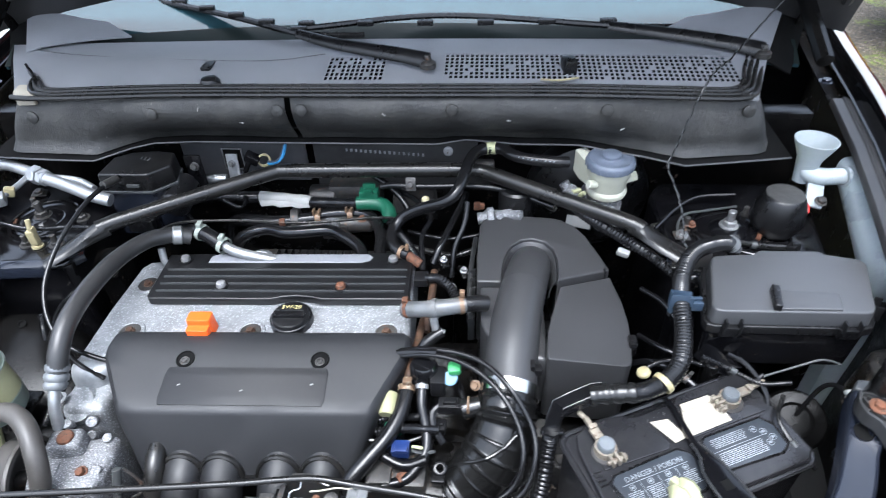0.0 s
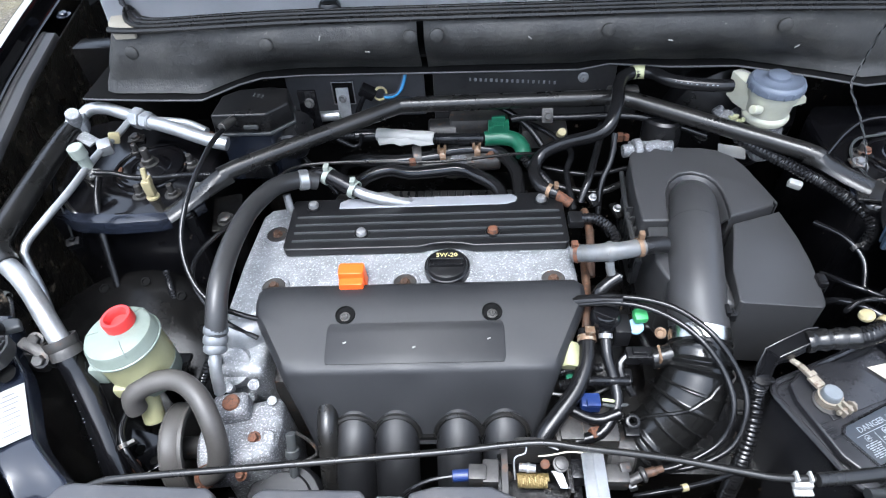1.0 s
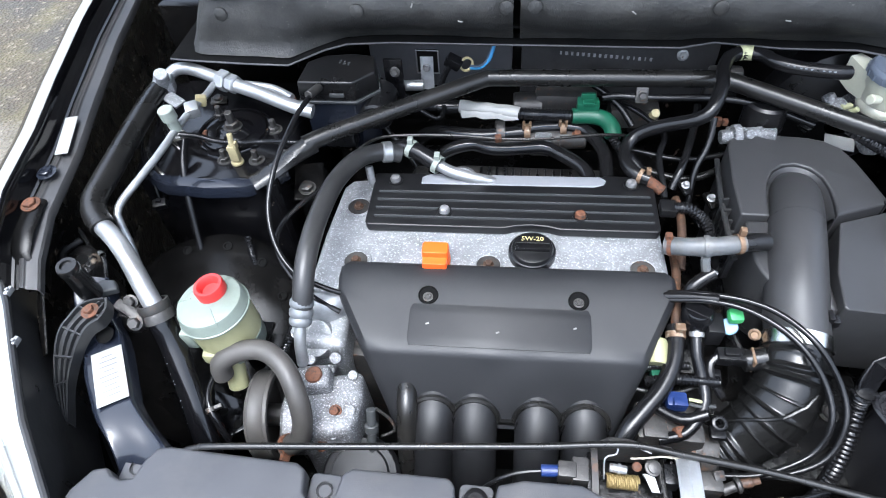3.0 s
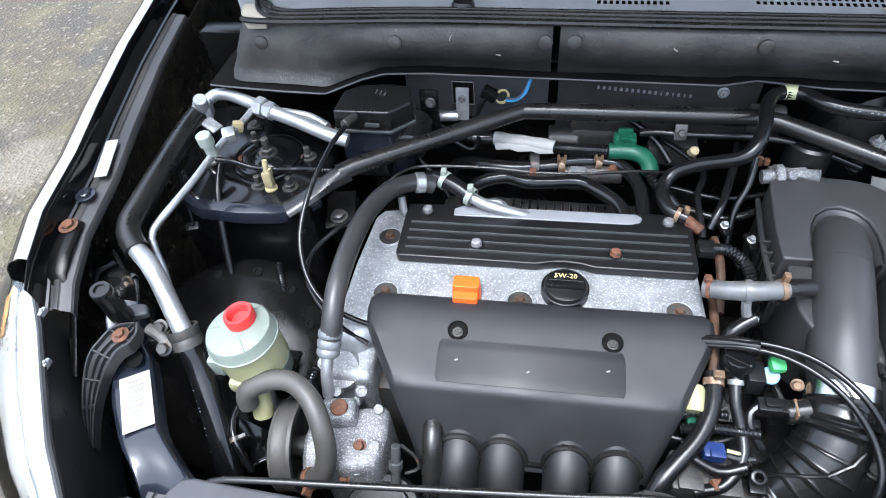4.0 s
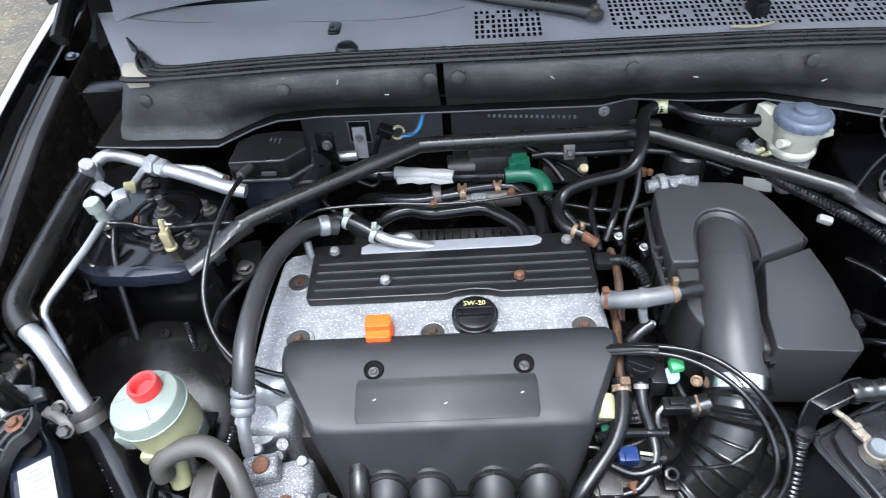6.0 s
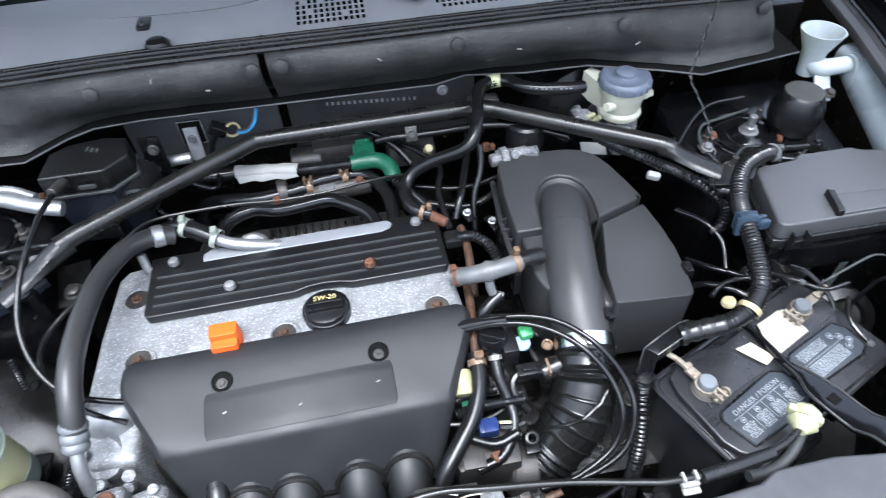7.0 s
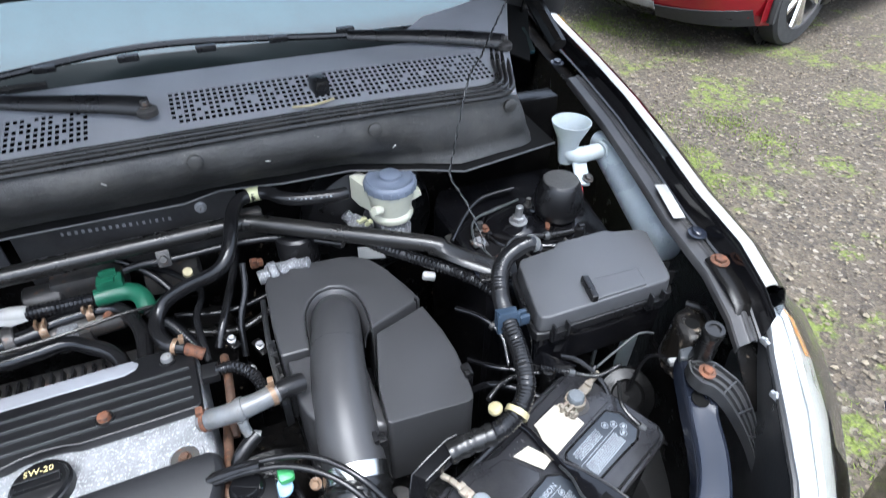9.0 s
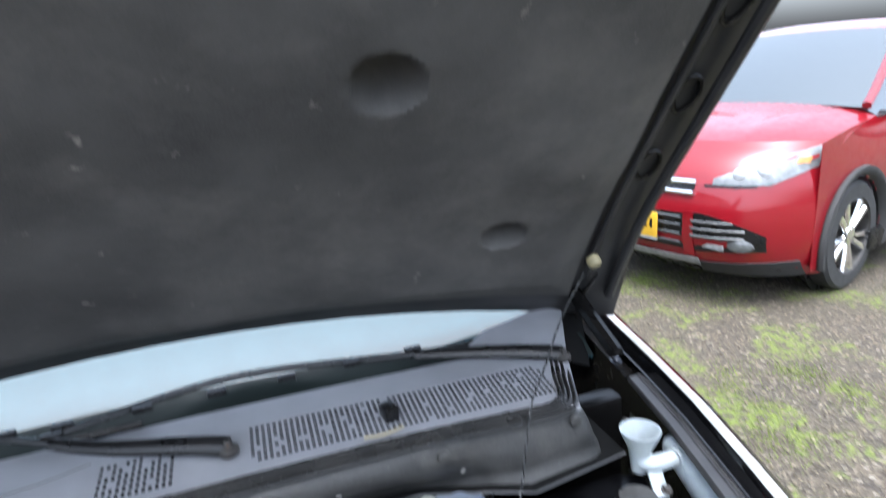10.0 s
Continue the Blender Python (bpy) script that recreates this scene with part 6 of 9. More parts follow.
for turn in (0.0, math.pi):
    part("strand", sweep([q + Vector((math.cos(k * 0.55 + turn), math.sin(k * 0.55 + turn), 0.3 * math.sin(k * 0.3))) * 0.0011 for k, q in enumerate(WIRE)], 0.0009, 5), M_CLIP if turn else M_HOSE, wire)
wire2 = thing("thin_cable", "thin grey cable across the strut tower", "cable", (0.55, 0.9, 1.02))
part("cable", tube([(0.50, 0.80, 1.0), (0.492, 0.85, 1.005), (0.51, 0.885, 1.01), (0.55, 0.895, 1.012), (0.60, 0.91, 1.01)], 0.0022, 6), M_CLIP, wire2)

# ---- air-conditioning pipes and the things on the other strut tower ----
ac = thing("air_conditioning_line", "aluminium and black rubber air-conditioning line", "pipe", (-0.6, 0.7, 1.0))
part("pipe", tube([(-0.688, 0.910, 1.058), (-0.676, 0.925, 1.066), (-0.650, 0.926, 1.068), (-0.60, 0.907, 1.066), (-0.56, 0.889, 1.065)], 0.0098, 14), M_PIPE, ac)
part("nut", join(lathe([(0, 0), (0.0145, 0), (0.0165, 0.002), (0.0165, 0.016), (0.0145, 0.018), (0, 0.018)], 6, axis((-0.592, 0.902, 1.066), (0.92, -0.38, 0))), lathe([(0, 0), (0.0115, 0), (0.0115, 0.004), (0.0145, 0.005), (0.0145, 0.016), (0.012, 0.018), (0, 0.018)], 6, axis((-0.575, 0.895, 1.066), (0.92, -0.38, 0)))), M_PIPE, ac, "pale hexagon union nuts")
part("pipe", tube([(-0.565, 0.891, 1.065), (-0.518, 0.873, 1.063), (-0.46, 0.850, 1.058), (-0.43, 0.846, 1.052)], 0.0105, 14), M_PIPE, ac)
part("pipe", tube([(-0.545, 0.890, 1.067), (-0.50, 0.883, 1.066), (-0.465, 0.866, 1.062)], 0.0055, 10), M_PIPE, ac)
part("fitting", join(box((-0.682, 0.893, 1.060), (0.03, 0.028, 0.026), 0.006, pose(0, 0, 0, 0, 0, 20)), rod((-0.679, 0.889, 1.064), (-0.670, 0.879, 1.090), 0.0105, 14), box((-0.660, 0.868, 1.05), (0.03, 0.02, 0.004), 0.001, pose(0, 0, 0, 0, 15, -25))), M_ALU, ac)
part("hose", tube([(-0.688, 0.895, 1.056), (-0.688, 0.86, 1.058), (-0.682, 0.793, 1.06), (-0.671, 0.67, 1.06), (-0.669, 0.638, 1.057), (-0.658, 0.618, 1.053), (-0.640, 0.601, 1.049)], 0.0158, 16), M_BAR, ac, "thick black rubber hose")
part("pipe", tube([(-0.642, 0.603, 1.05), (-0.615, 0.583, 1.048), (-0.590, 0.560, 1.041), (-0.572, 0.540, 1.030), (-0.556, 0.522, 1.015), (-0.549, 0.514, 1.004)], 0.0118, 14), M_PIPE, ac, "bright aluminium pipe")
part("hose", tube([(-0.551, 0.517, 1.008), (-0.543, 0.504, 0.988), (-0.534, 0.491, 0.966), (-0.508, 0.446, 0.92), (-0.487, 0.404, 0.88), (-0.475, 0.38, 0.85)], 0.0158, 16), M_PAINT, ac, "thick black rubber hose")
ah = path([(-0.543, 0.504, 0.988), (-0.534, 0.491, 0.966), (-0.508, 0.446, 0.92), (-0.487, 0.404, 0.88)], 0.004)
for k in (0, 1, 3, 4, 5, 8, 9, 12):
    q_ = ah[int(len(ah) * (0.30 + 0.042 * k))]
    part("print_mark", box((q_.x - 0.0085, q_.y - 0.008, q_.z + 0.0108), (0.0022, 0.0024 if k % 3 else 0.0012, 0.0008), 0, pose(0, 0, 0, -40, 0, 28)), M_BATINK, ac)
cl = part("clamp", join(lathe([(0.0158, -0.012), (0.019, -0.012), (0.019, -0.004), (0.0175, 0), (0.019, 0.004), (0.019, 0.012), (0.0158, 0.012), (0.0158, -0.012)], 26, axis((-0.549, 0.513, 1.003), (0.3, -0.45, -0.8))), box((-0.578, 0.508, 0.998), (0.045, 0.014, 0.03), 0.004, pose(0, 0, 0, 10, 20, -20)), box((-0.588, 0.515, 0.985), (0.02, 0.03, 0.04), 0.006)), M_DKSTEEL, ac, "grey bracket clamp")
for p in ((-0.582, 0.518, 1.010), (-0.565, 0.492, 1.006)):
    part("clamp_bolt", hexbolt(p, (0.2, -0.6, 0.7), 0.007, 0.009), M_DKSTEEL, cl)
part("liquid_pipe", tube([(-0.596, 0.889, 1.066), (-0.600, 0.865, 1.064), (-0.606, 0.843, 1.063), (-0.612, 0.818, 1.062), (-0.617, 0.783, 1.06), (-0.623, 0.735, 1.056), (-0.633, 0.69, 1.051), (-0.645, 0.645, 1.042), (-0.641, 0.629, 1.03), (-0.628, 0.609, 1.0), (-0.615, 0.58, 0.96)], 0.0052, 12), M_PIPE, ac)
part("service_port", join(rod((-0.617, 0.787, 1.058), (-0.618, 0.786, 1.080), 0.0085, 14), rod((-0.618, 0.786, 1.078), (-0.619, 0.785, 1.096), 0.0112, 16)), M_PALE, ac, "capped service port")
part("tee", box((-0.609, 0.830, 1.062), (0.02, 0.022, 0.018), 0.004, pose(0, 0, 0, 10, 0, 30)), M_PIPE, ac)
part("yellow_clip", box((-0.603, 0.850, 1.064), (0.016, 0.012, 0.016), 0.003, pose(0, 0, 0, 0, 20, 30)), M_CREAM, ac, "pale yellow clip")

relay = thing("relay_box", "black plastic box with a cable at its lid", "relay box", (-0.4, 0.9, 0.95))
LIDO = [(-0.456, 0.870), (-0.454, 0.925), (-0.430, 0.944), (-0.383, 0.951), (-0.350, 0.945), (-0.340, 0.902), (-0.370, 0.871)]
part("lid", prism(LIDO, 1.053, 1.086, 0.004, 0.002), M_LIDBLK, relay)
part("lid_rim", prism([(-0.4025 + (x + 0.4025) * 1.04, 0.91 + (y - 0.91) * 1.05) for x, y in LIDO], 1.049, 1.054, 0.0015), M_CLIP, relay)
# Blue-black body, with a glossy reflection put into the colour.
part("body", prism([(-0.4025 + (x + 0.4025) * 0.92, 0.91 + (y - 0.91) * 0.92) for x, y in LIDO], 0.96, 1.05, 0.004), M_SUPPORT, relay)
part("lid_slot", box((-0.395, 0.865, 1.068), (0.022, 0.004, 0.006), 0.001), M_CLIP, relay)
part("lid_marking", join(*[box((-0.40 + 0.007 * k, 0.925 - 0.003 * k, 1.0866), (0.003, 0.010, 0.0008), 0) for k in range(3)]), M_CLIP, relay)
part("round_side", rod((-0.345, 0.875, 1.02), (-0.345, 0.935, 1.03), 0.026, 20), M_BLACK, relay)
part("backplate", box((-0.325, 0.945, 1.03), (0.03, 0.006, 0.10), 0.003), M_PAINT, relay)
part("screw", hexbolt((-0.322, 0.94, 1.06), (0, -1, 0.3), 0.006), M_DKSTEEL, relay)
part("connector", join(box((-0.40, 0.862, 0.995), (0.05, 0.02, 0.03), 0.003), box((-0.385, 0.852, 1.0), (0.02, 0.014, 0.02), 0.003)), M_BLACK, relay)
part("foot", rod((-0.40, 0.90, 0.36), (-0.40, 0.90, 0.96), 0.02), M_GRIME, relay)

cab = thing("accelerator_cable", "thin black cable looping from box to engine", "cable", (-0.43, 0.7, 1.0))
part("cable", tube([(-0.420, 0.864, 1.083), (-0.430, 0.815, 1.084), (-0.437, 0.784, 1.078), (-0.448, 0.725, 1.058), (-0.449, 0.669, 1.03), (-0.433, 0.627, 1.002), (-0.404, 0.600, 0.98), (-0.369, 0.592, 0.965), (-0.340, 0.592, 0.952)], 0.0036, 10), M_HOSE, cab)
part("ferrule", rod((-0.420, 0.868, 1.08), (-0.427, 0.838, 1.086), 0.0065, 12), M_DKSTEEL, cab)
cab2 = thing("thin_hose", "thin black hose beside the engine", "hose", (-0.44, 0.68, 0.98))
part("hose", tube([(-0.395, 0.77, 0.985), (-0.422, 0.732, 0.985), (-0.447, 0.69, 0.98), (-0.447, 0.65, 0.975), (-0.422, 0.613, 0.968), (-0.385, 0.585, 0.955), (-0.345, 0.572, 0.94)], 0.0034, 8), M_HOSE, cab2)

brkt = thing("engine_mount_bracket", "black steel mount bracket with a rusty bolt", "bracket", (-0.44, 0.79, 0.9))
part("plate", box((-0.44, 0.788, 0.965), (0.045, 0.07, 0.006), 0.003, pose(0, 0, 0, 8, 0, 12)), M_GRIME, brkt)
part("web", box((-0.44, 0.80, 0.80), (0.04, 0.05, 0.32), 0.005), M_GRIME, brkt)
part("bolt", hexbolt((-0.437, 0.770, 0.968), (0, -0.15, 1), 0.010, 0.009, 1.3), M_DKSTEEL, brkt)

clipy = thing("yellow_clip", "pale yellow plastic hose clip on the tower", "clip", (-0.552, 0.775, 1.0))
part("clip", join(box((-0.5405, 0.783, 1.022), (0.014, 0.011, 0.026), 0.003), box((-0.5335, 0.783, 1.036), (0.004, 0.009, 0.012), 0.0015), rod((-0.5405, 0.783, 1.03), (-0.5405, 0.790, 1.052), 0.004), lathe([(0, 0), (0.0095, 0), (0.0095, 0.003), (0, 0.004)], 14, Matrix.Translation((-0.5405, 0.783, 1.003)))), M_CREAM, clipy)
thinl = thing("tower_conduit", "thin black corrugated conduit over the strut tower", "conduit", (-0.55, 0.8, 1.02))
part("conduit", ribbed([(-0.640, 0.820, 1.022), (-0.605, 0.812, 1.026), (-0.574, 0.803, 1.026), (-0.535, 0.801, 1.026), (-0.49, 0.806, 1.026), (-0.445, 0.813, 1.02)], 0.0045, 0.004, 0.001, 10), M_CONDUIT, thinl)
drop = thing("tower_hose", "thin black hose down the inner fender", "hose", (-0.6, 0.76, 0.9))
part("hose", tube([(-0.622, 0.80, 1.028), (-0.617, 0.765, 1.01), (-0.610, 0.735, 0.98), (-0.60, 0.70, 0.93), (-0.58, 0.64, 0.85), (-0.57, 0.6, 0.75)], 0.0055, 10), M_HOSE, drop)
for i, y in enumerate((0.86, 0.80)):
    t_ = thing("brake_line", "thin black metal pipe at the inner fender", "pipe", (-0.66, y, 1.0))
    part("pipe", tube([(-0.70, y + 0.01, 1.0), (-0.67, y - 0.03, 1.005), (-0.645, y - 0.05, 1.0), (-0.63, y - 0.05, 0.98)], 0.0035, 8), M_BAR, t_)

well = thing("wheel_well_liner", "glossy black wheel well liner with small holes", "liner", (-0.56, 0.58, 0.35))
WN = axis((-0.565, 0.575, 0.858), (0.0, -0.40, 0.92))
part("dome", lathe([(0, 0.030), (0.05, 0.028), (0.10, 0.018), (0.135, 0.006), (0.152, -0.006), (0.158, -0.02), (0.160, -0.16)], 56, WN), M_WELL, well)
for a, r in ((112, 0.128), (84, 0.130), (56, 0.129), (28, 0.126), (150, 0.10), (195, 0.12)):
    bs = part("boss", lathe([(0.0075, 0.0), (0.007, 0.002), (0.0048, 0.0025), (0.004, 0.0005), (0, 0.0005)], 18, WN @ pose(r * math.cos(radians(a)), r * math.sin(radians(a)), 0.009 + 0.10 * max(0.0, 0.12 - r))), M_MATTE, well)
part("stay", rod((-0.565, 0.60, 0.36), (-0.565, 0.60, 0.80), 0.03), M_GRIME, well)

# ---- hoses and looms between engine and firewall ----
vac = thing("vacuum_hose", "black rubber hose with a yellow tape band", "hose", (0.15, 0.9, 1.0))
VL = [(0.318, 0.925, 1.083), (0.300, 0.922, 1.085), (0.254, 0.931, 1.085), (0.228, 0.945, 1.085), (0.214, 0.966, 1.083), (0.192, 0.975, 1.08), (0.169, 0.963, 1.08), (0.156, 0.93, 1.078), (0.151, 0.902, 1.075), (0.139, 0.871, 1.06), (0.121, 0.863, 1.045), (0.075, 0.876, 1.02), (0.043, 0.878, 0.998), (0.030, 0.853, 0.985), (0.040, 0.822, 0.98), (0.063, 0.808, 0.978)]
part("hose", tube(VL, 0.0098, 14), M_HOSE, vac)
part("tape", sweep(path([(0.203, 0.973, 1.0815), (0.192, 0.976, 1.080), (0.184, 0.974, 1.080)], 0.004), 0.0106, 16, caps=False), M_YELLOW, vac, "pale yellow tape band")
part("spring_clamp", join(band(path(VL), 0.010, 0.006, 0.001, False, 0.97), box((0.060, 0.812, 0.991), (0.006, 0.010, 0.008), 0.001)), M_COPPER, vac)
part("stub", rod((0.058, 0.81, 0.978), (0.082, 0.80, 0.965), 0.008), M_RUST, vac)
dots = path(VL)
for k in range(10):
    p = dots[int(len(dots) * (0.06 + 0.012 * k))]
    part("print_mark", box((p.x, p.y - 0.0085, p.z + 0.0052), (0.003, 0.0012, 0.0012), 0), M_BATINK, vac)

harn = thing("engine_harness", "black corrugated harness with white tape and a green elbow", "wiring loom", (-0.1, 0.94, 0.98))
part("conduit", ribbed([(-0.36, 0.955, 0.98), (-0.30, 0.957, 0.985), (-0.251, 0.957, 0.985)], 0.0095, 0.0055, 0.0016, 12), M_CONDUIT, harn)
part("tape_wrap", sweep(path([(-0.225, 0.957, 0.986), (-0.18, 0.951, 0.986), (-0.128, 0.944, 0.985)], 0.01), lambda s: 0.0112 + 0.0006 * math.sin(s * 180), 16), M_LABEL, harn, "white tape wrap")
part("tape_flag", sheet([[(x, 0.9435 - 0.006 * ((x + 0.225) / 0.09), 0.9895 - 0.002 * (k % 2)), (x, 0.939 - 0.006 * ((x + 0.225) / 0.09), 0.984), (x + 0.002, 0.938 - 0.006 * ((x + 0.225) / 0.09), 0.978 + 0.002 * (k % 3))] for k, x in enumerate([-0.222 + 0.0115 * q for q in range(9)])], 0.0006), M_LABEL, harn, "torn loose edge of the white tape")
part("sleeve", tube([(-0.26, 0.957, 0.984), (-0.22, 0.957, 0.985)], 0.011, 14), M_HOSE, harn)
part("conduit", ribbed([(-0.13, 0.943, 0.985), (-0.09, 0.942, 0.985), (-0.04, 0.941, 0.985)], 0.0105, 0.0055, 0.0016, 12), M_CONDUIT, harn)
part("green_elbow", tube([(-0.045, 0.941, 0.985), (-0.015, 0.943, 0.985), (0.005, 0.937, 0.984), (0.016, 0.920, 0.981), (0.018, 0.906, 0.974)], 0.0128, 16), M_GREEN, harn, "dark green plastic elbow")
part("green_box", join(box((-0.022, 0.950, 1.000), (0.034, 0.022, 0.018), 0.003), box((-0.022, 0.941, 1.011), (0.016, 0.010, 0.006), 0.001), box((-0.022, 0.956, 1.012), (0.022, 0.006, 0.012), 0.001)), M_GREEN, harn)
part("conduit", ribbed([(0.018, 0.91, 0.972), (0.026, 0.90, 0.962), (0.047, 0.876, 0.955), (0.063, 0.849, 0.950), (0.08, 0.82, 0.94)], 0.0088, 0.005, 0.0015, 12), M_CONDUIT, harn)

bk = thing("brake_pipe_run", "black ribbed pipe along the brace with a bolted clip", "pipe", (0.15, 0.96, 1.01))
part("pipe", tube([(0.0, 0.955, 1.012), (0.023, 0.951, 1.018), (0.052, 0.946, 1.02), (0.10, 0.946, 1.02), (0.161, 0.948, 1.02), (0.227, 0.940, 1.016), (0.30, 0.91, 1.005)], 0.0058, 10), M_HOSE, bk)
part("clip", join(box((0.055, 0.943, 1.026), (0.018, 0.005, 0.024), 0.002, pose(0, 0, 0, -25, 0, 0)), hexbolt((0.055, 0.939, 1.028), (0, -1, 0.45), 0.006)), M_DKSTEEL, bk, "small bolted clip")
part("tan_knob", rod((0.078, 0.945, 0.985), (0.08, 0.935, 1.0), 0.007), M_CREAM, bk)

for name, pts, r in (
        ("heater_hose", [(-0.268, 0.885, 0.88), (-0.258, 0.885, 0.93), (-0.235, 0.885, 0.955), (-0.20, 0.892, 0.961), (-0.166, 0.881, 0.963), (-0.127, 0.884, 0.963), (-0.087, 0.889, 0.963), (-0.06, 0.875, 0.962), (-0.027, 0.847, 0.960), (-0.014, 0.812, 0.952)], 0.0105),
        ("heater_hose", [(-0.13, 0.928, 0.962), (-0.097, 0.936, 0.964), (-0.05, 0.940, 0.964), (-0.019, 0.930, 0.963), (0.003, 0.888, 0.962), (0.008, 0.85, 0.955), (0.006, 0.812, 0.945)], 0.0105),
        ("heater_hose", [(-0.305, 0.955, 0.87), (-0.295, 0.95, 0.92), (-0.27, 0.94, 0.945), (-0.23, 0.925, 0.955), (-0.19, 0.918, 0.958), (-0.15, 0.922, 0.960), (-0.12, 0.926, 0.962)], 0.012)):
    h_ = thing(name, "black rubber heater hose behind the engine", "hose", pts[2], group="heater hoses")
    part("hose", tube(pts, r, 14), M_HOSE, h_)
    part("print_line", sweep([p + Vector((0, -r * 0.75, r * 0.72)) for p in path(pts)[4:-4]], 0.0005, 4), M_STEELBLUE, h_, "faded blue print line")

hsg = thing("coolant_pipe_housing", "dark grimy pipe housing behind the engine", "housing", (-0.1, 0.92, 0.95))
part("barrel", join(rod((-0.185, 0.920, 0.945), (-0.02, 0.936, 0.947), 0.0175, 20), box((-0.085, 0.935, 0.940), (0.05, 0.05, 0.03), 0.006), rod((-0.165, 0.928, 0.955), (-0.150, 0.930, 0.955), 0.022, 20)), M_DKSTEEL, hsg)
part("flange", box((-0.088, 0.918, 0.957), (0.026, 0.016, 0.014), 0.003), M_PUMP, hsg)
for x in (-0.135, -0.035):
    part("bolt", hexbolt((x, 0.925, 0.962), (0, -0.2, 1), 0.006, 0.006), M_RUST, hsg)

rail = thing("fuel_line", "thin black line with rusty clips across the engine back", "pipe", (-0.12, 0.85, 1.0))
part("line", tube([(-0.375, 0.815, 0.995), (-0.359, 0.835, 1.0), (-0.339, 0.854, 1.0), (-0.30, 0.862, 1.0), (-0.217, 0.865, 1.0), (-0.156, 0.861, 1.0), (-0.09, 0.864, 1.0), (-0.003, 0.878, 1.0), (0.05, 0.89, 0.99)], 0.0024, 8), M_BAR, rail)
part("rust_clip", box((-0.157, 0.862, 1.0), (0.010, 0.010, 0.010), 0.002, pose(0, 0, 0, 15, 0, 10)), M_RUST, rail)
for x, y in ((-0.115, 0.926), (-0.058, 0.936)):
    rc = thing("hose_clamp", "rusty spring clamp with upright ears on a hose", "clamp", (x, y, 0.965), group="hose clamps")
    part("ring", lathe([(0.0108, -0.005), (0.0122, -0.005), (0.0122, 0.005), (0.0108, 0.005), (0.0108, -0.005)], 20, axis((x, y, 0.964), (1, 0.1, 0))), M_COPPER, rc)
    part("ears", join(box((x - 0.005, y - 0.004, 0.979), (0.004, 0.012, 0.010), 0.001), box((x + 0.005, y - 0.004, 0.979), (0.004, 0.012, 0.010), 0.001)), M_COPPER, rc, "copper-brown clamp ears")
rng = random.Random(11)
tangle = (
    [(0.011, 0.99, 0.985), (0.04, 0.972, 0.986), (0.064, 0.95, 0.985), (0.085, 0.92, 0.984), (0.092, 0.895, 0.984), (0.081, 0.86, 0.98), (0.082, 0.825, 0.972), (0.086, 0.79, 0.96)],
    [(0.15, 0.975, 0.985), (0.143, 0.94, 0.985), (0.136, 0.915, 0.984), (0.122, 0.87, 0.978), (0.111, 0.84, 0.97), (0.10, 0.82, 0.95)],
    [(0.155, 0.90, 1.02), (0.15, 0.875, 0.99), (0.135, 0.85, 0.96), (0.13, 0.82, 0.92)],
    [(0.05, 0.90, 0.955), (0.12, 0.885, 0.952), (0.18, 0.895, 0.955), (0.22, 0.905, 0.965)],
    [(0.06, 0.88, 0.935), (0.13, 0.86, 0.935), (0.19, 0.88, 0.945)],
    [(-0.29, 0.94, 0.99), (-0.275, 0.94, 0.98), (-0.262, 0.94, 0.974), (-0.252, 0.942, 0.98), (-0.249, 0.945, 0.995)],
    [(-0.34, 0.90, 0.985), (-0.31, 0.88, 0.96), (-0.29, 0.87, 0.93)],
    [(-0.03, 0.99, 1.02), (0.0, 0.975, 1.01), (0.03, 0.96, 0.99), (0.05, 0.94, 0.97)])
for pts in tangle:
    t_ = thing("vacuum_line", "thin black rubber line behind the engine", "hose", pts[0], group="vacuum lines")
    part("line", tube(pts, rng.uniform(0.0038, 0.0062), 10), M_HOSE if rng.random() < 0.7 else M_BAR, t_)

vb = thing("valve_block", "pale cast valve with rusty clips by the air cleaner", "valve", (0.25, 0.89, 0.98))
part("body", join(rod((0.172, 0.900, 0.985), (0.232, 0.906, 0.990), 0.0105, 16), lathe([(0.012, 0), (0.017, 0.002), (0.017, 0.012), (0.012, 0.014)], 18, axis((0.188, 0.902, 0.986), (1, 0.1, 0.1))), rod((0.205, 0.90, 0.99), (0.21, 0.89, 1.000), 0.007), rod((0.222, 0.905, 0.989), (0.246, 0.894, 0.998), 0.009), box((0.198, 0.912, 0.982), (0.03, 0.02, 0.016), 0.004)), M_PUMP, vb)
part("clip", join(box((0.171, 0.928, 0.992), (0.012, 0.010, 0.014), 0.003), box((0.180, 0.922, 0.996), (0.008, 0.008, 0.010), 0.002)), M_RUST, vb)
part("dark_pot", rod((0.24, 0.94, 0.96), (0.24, 0.945, 1.02), 0.032, 20), M_BLACK, vb)

# firewall fittings
fw = thing("firewall_panel", "black firewall panel with a stamped row of characters", "panel", (0, 1.04, 1.0))
part("plate", box((0.02, 1.016, 1.03), (0.30, 0.006, 0.115), 0.004), M_FIREWALL, fw)
x = -0.068
for w in (0.5, 0.7, 0.6, 0.6, 0.7, 0.6, 0.6, 0.6, 0.6, 0.7, 0.6, 0.3, 0.6, 0.3, 0.6, 0.3, 0.6):
    part("stamped_bar", box((x, 1.0122, 1.053 - (x + 0.068) * 0.07), (0.0062 * w, 0.0014, 0.0056), 0.0004), M_PRINT, fw)
    x += 0.0087
part("grommet_bolt", hexbolt((0.117, 1.012, 1.052), (0, -1, 0.2), 0.0065, 0.005), M_STEEL, fw)
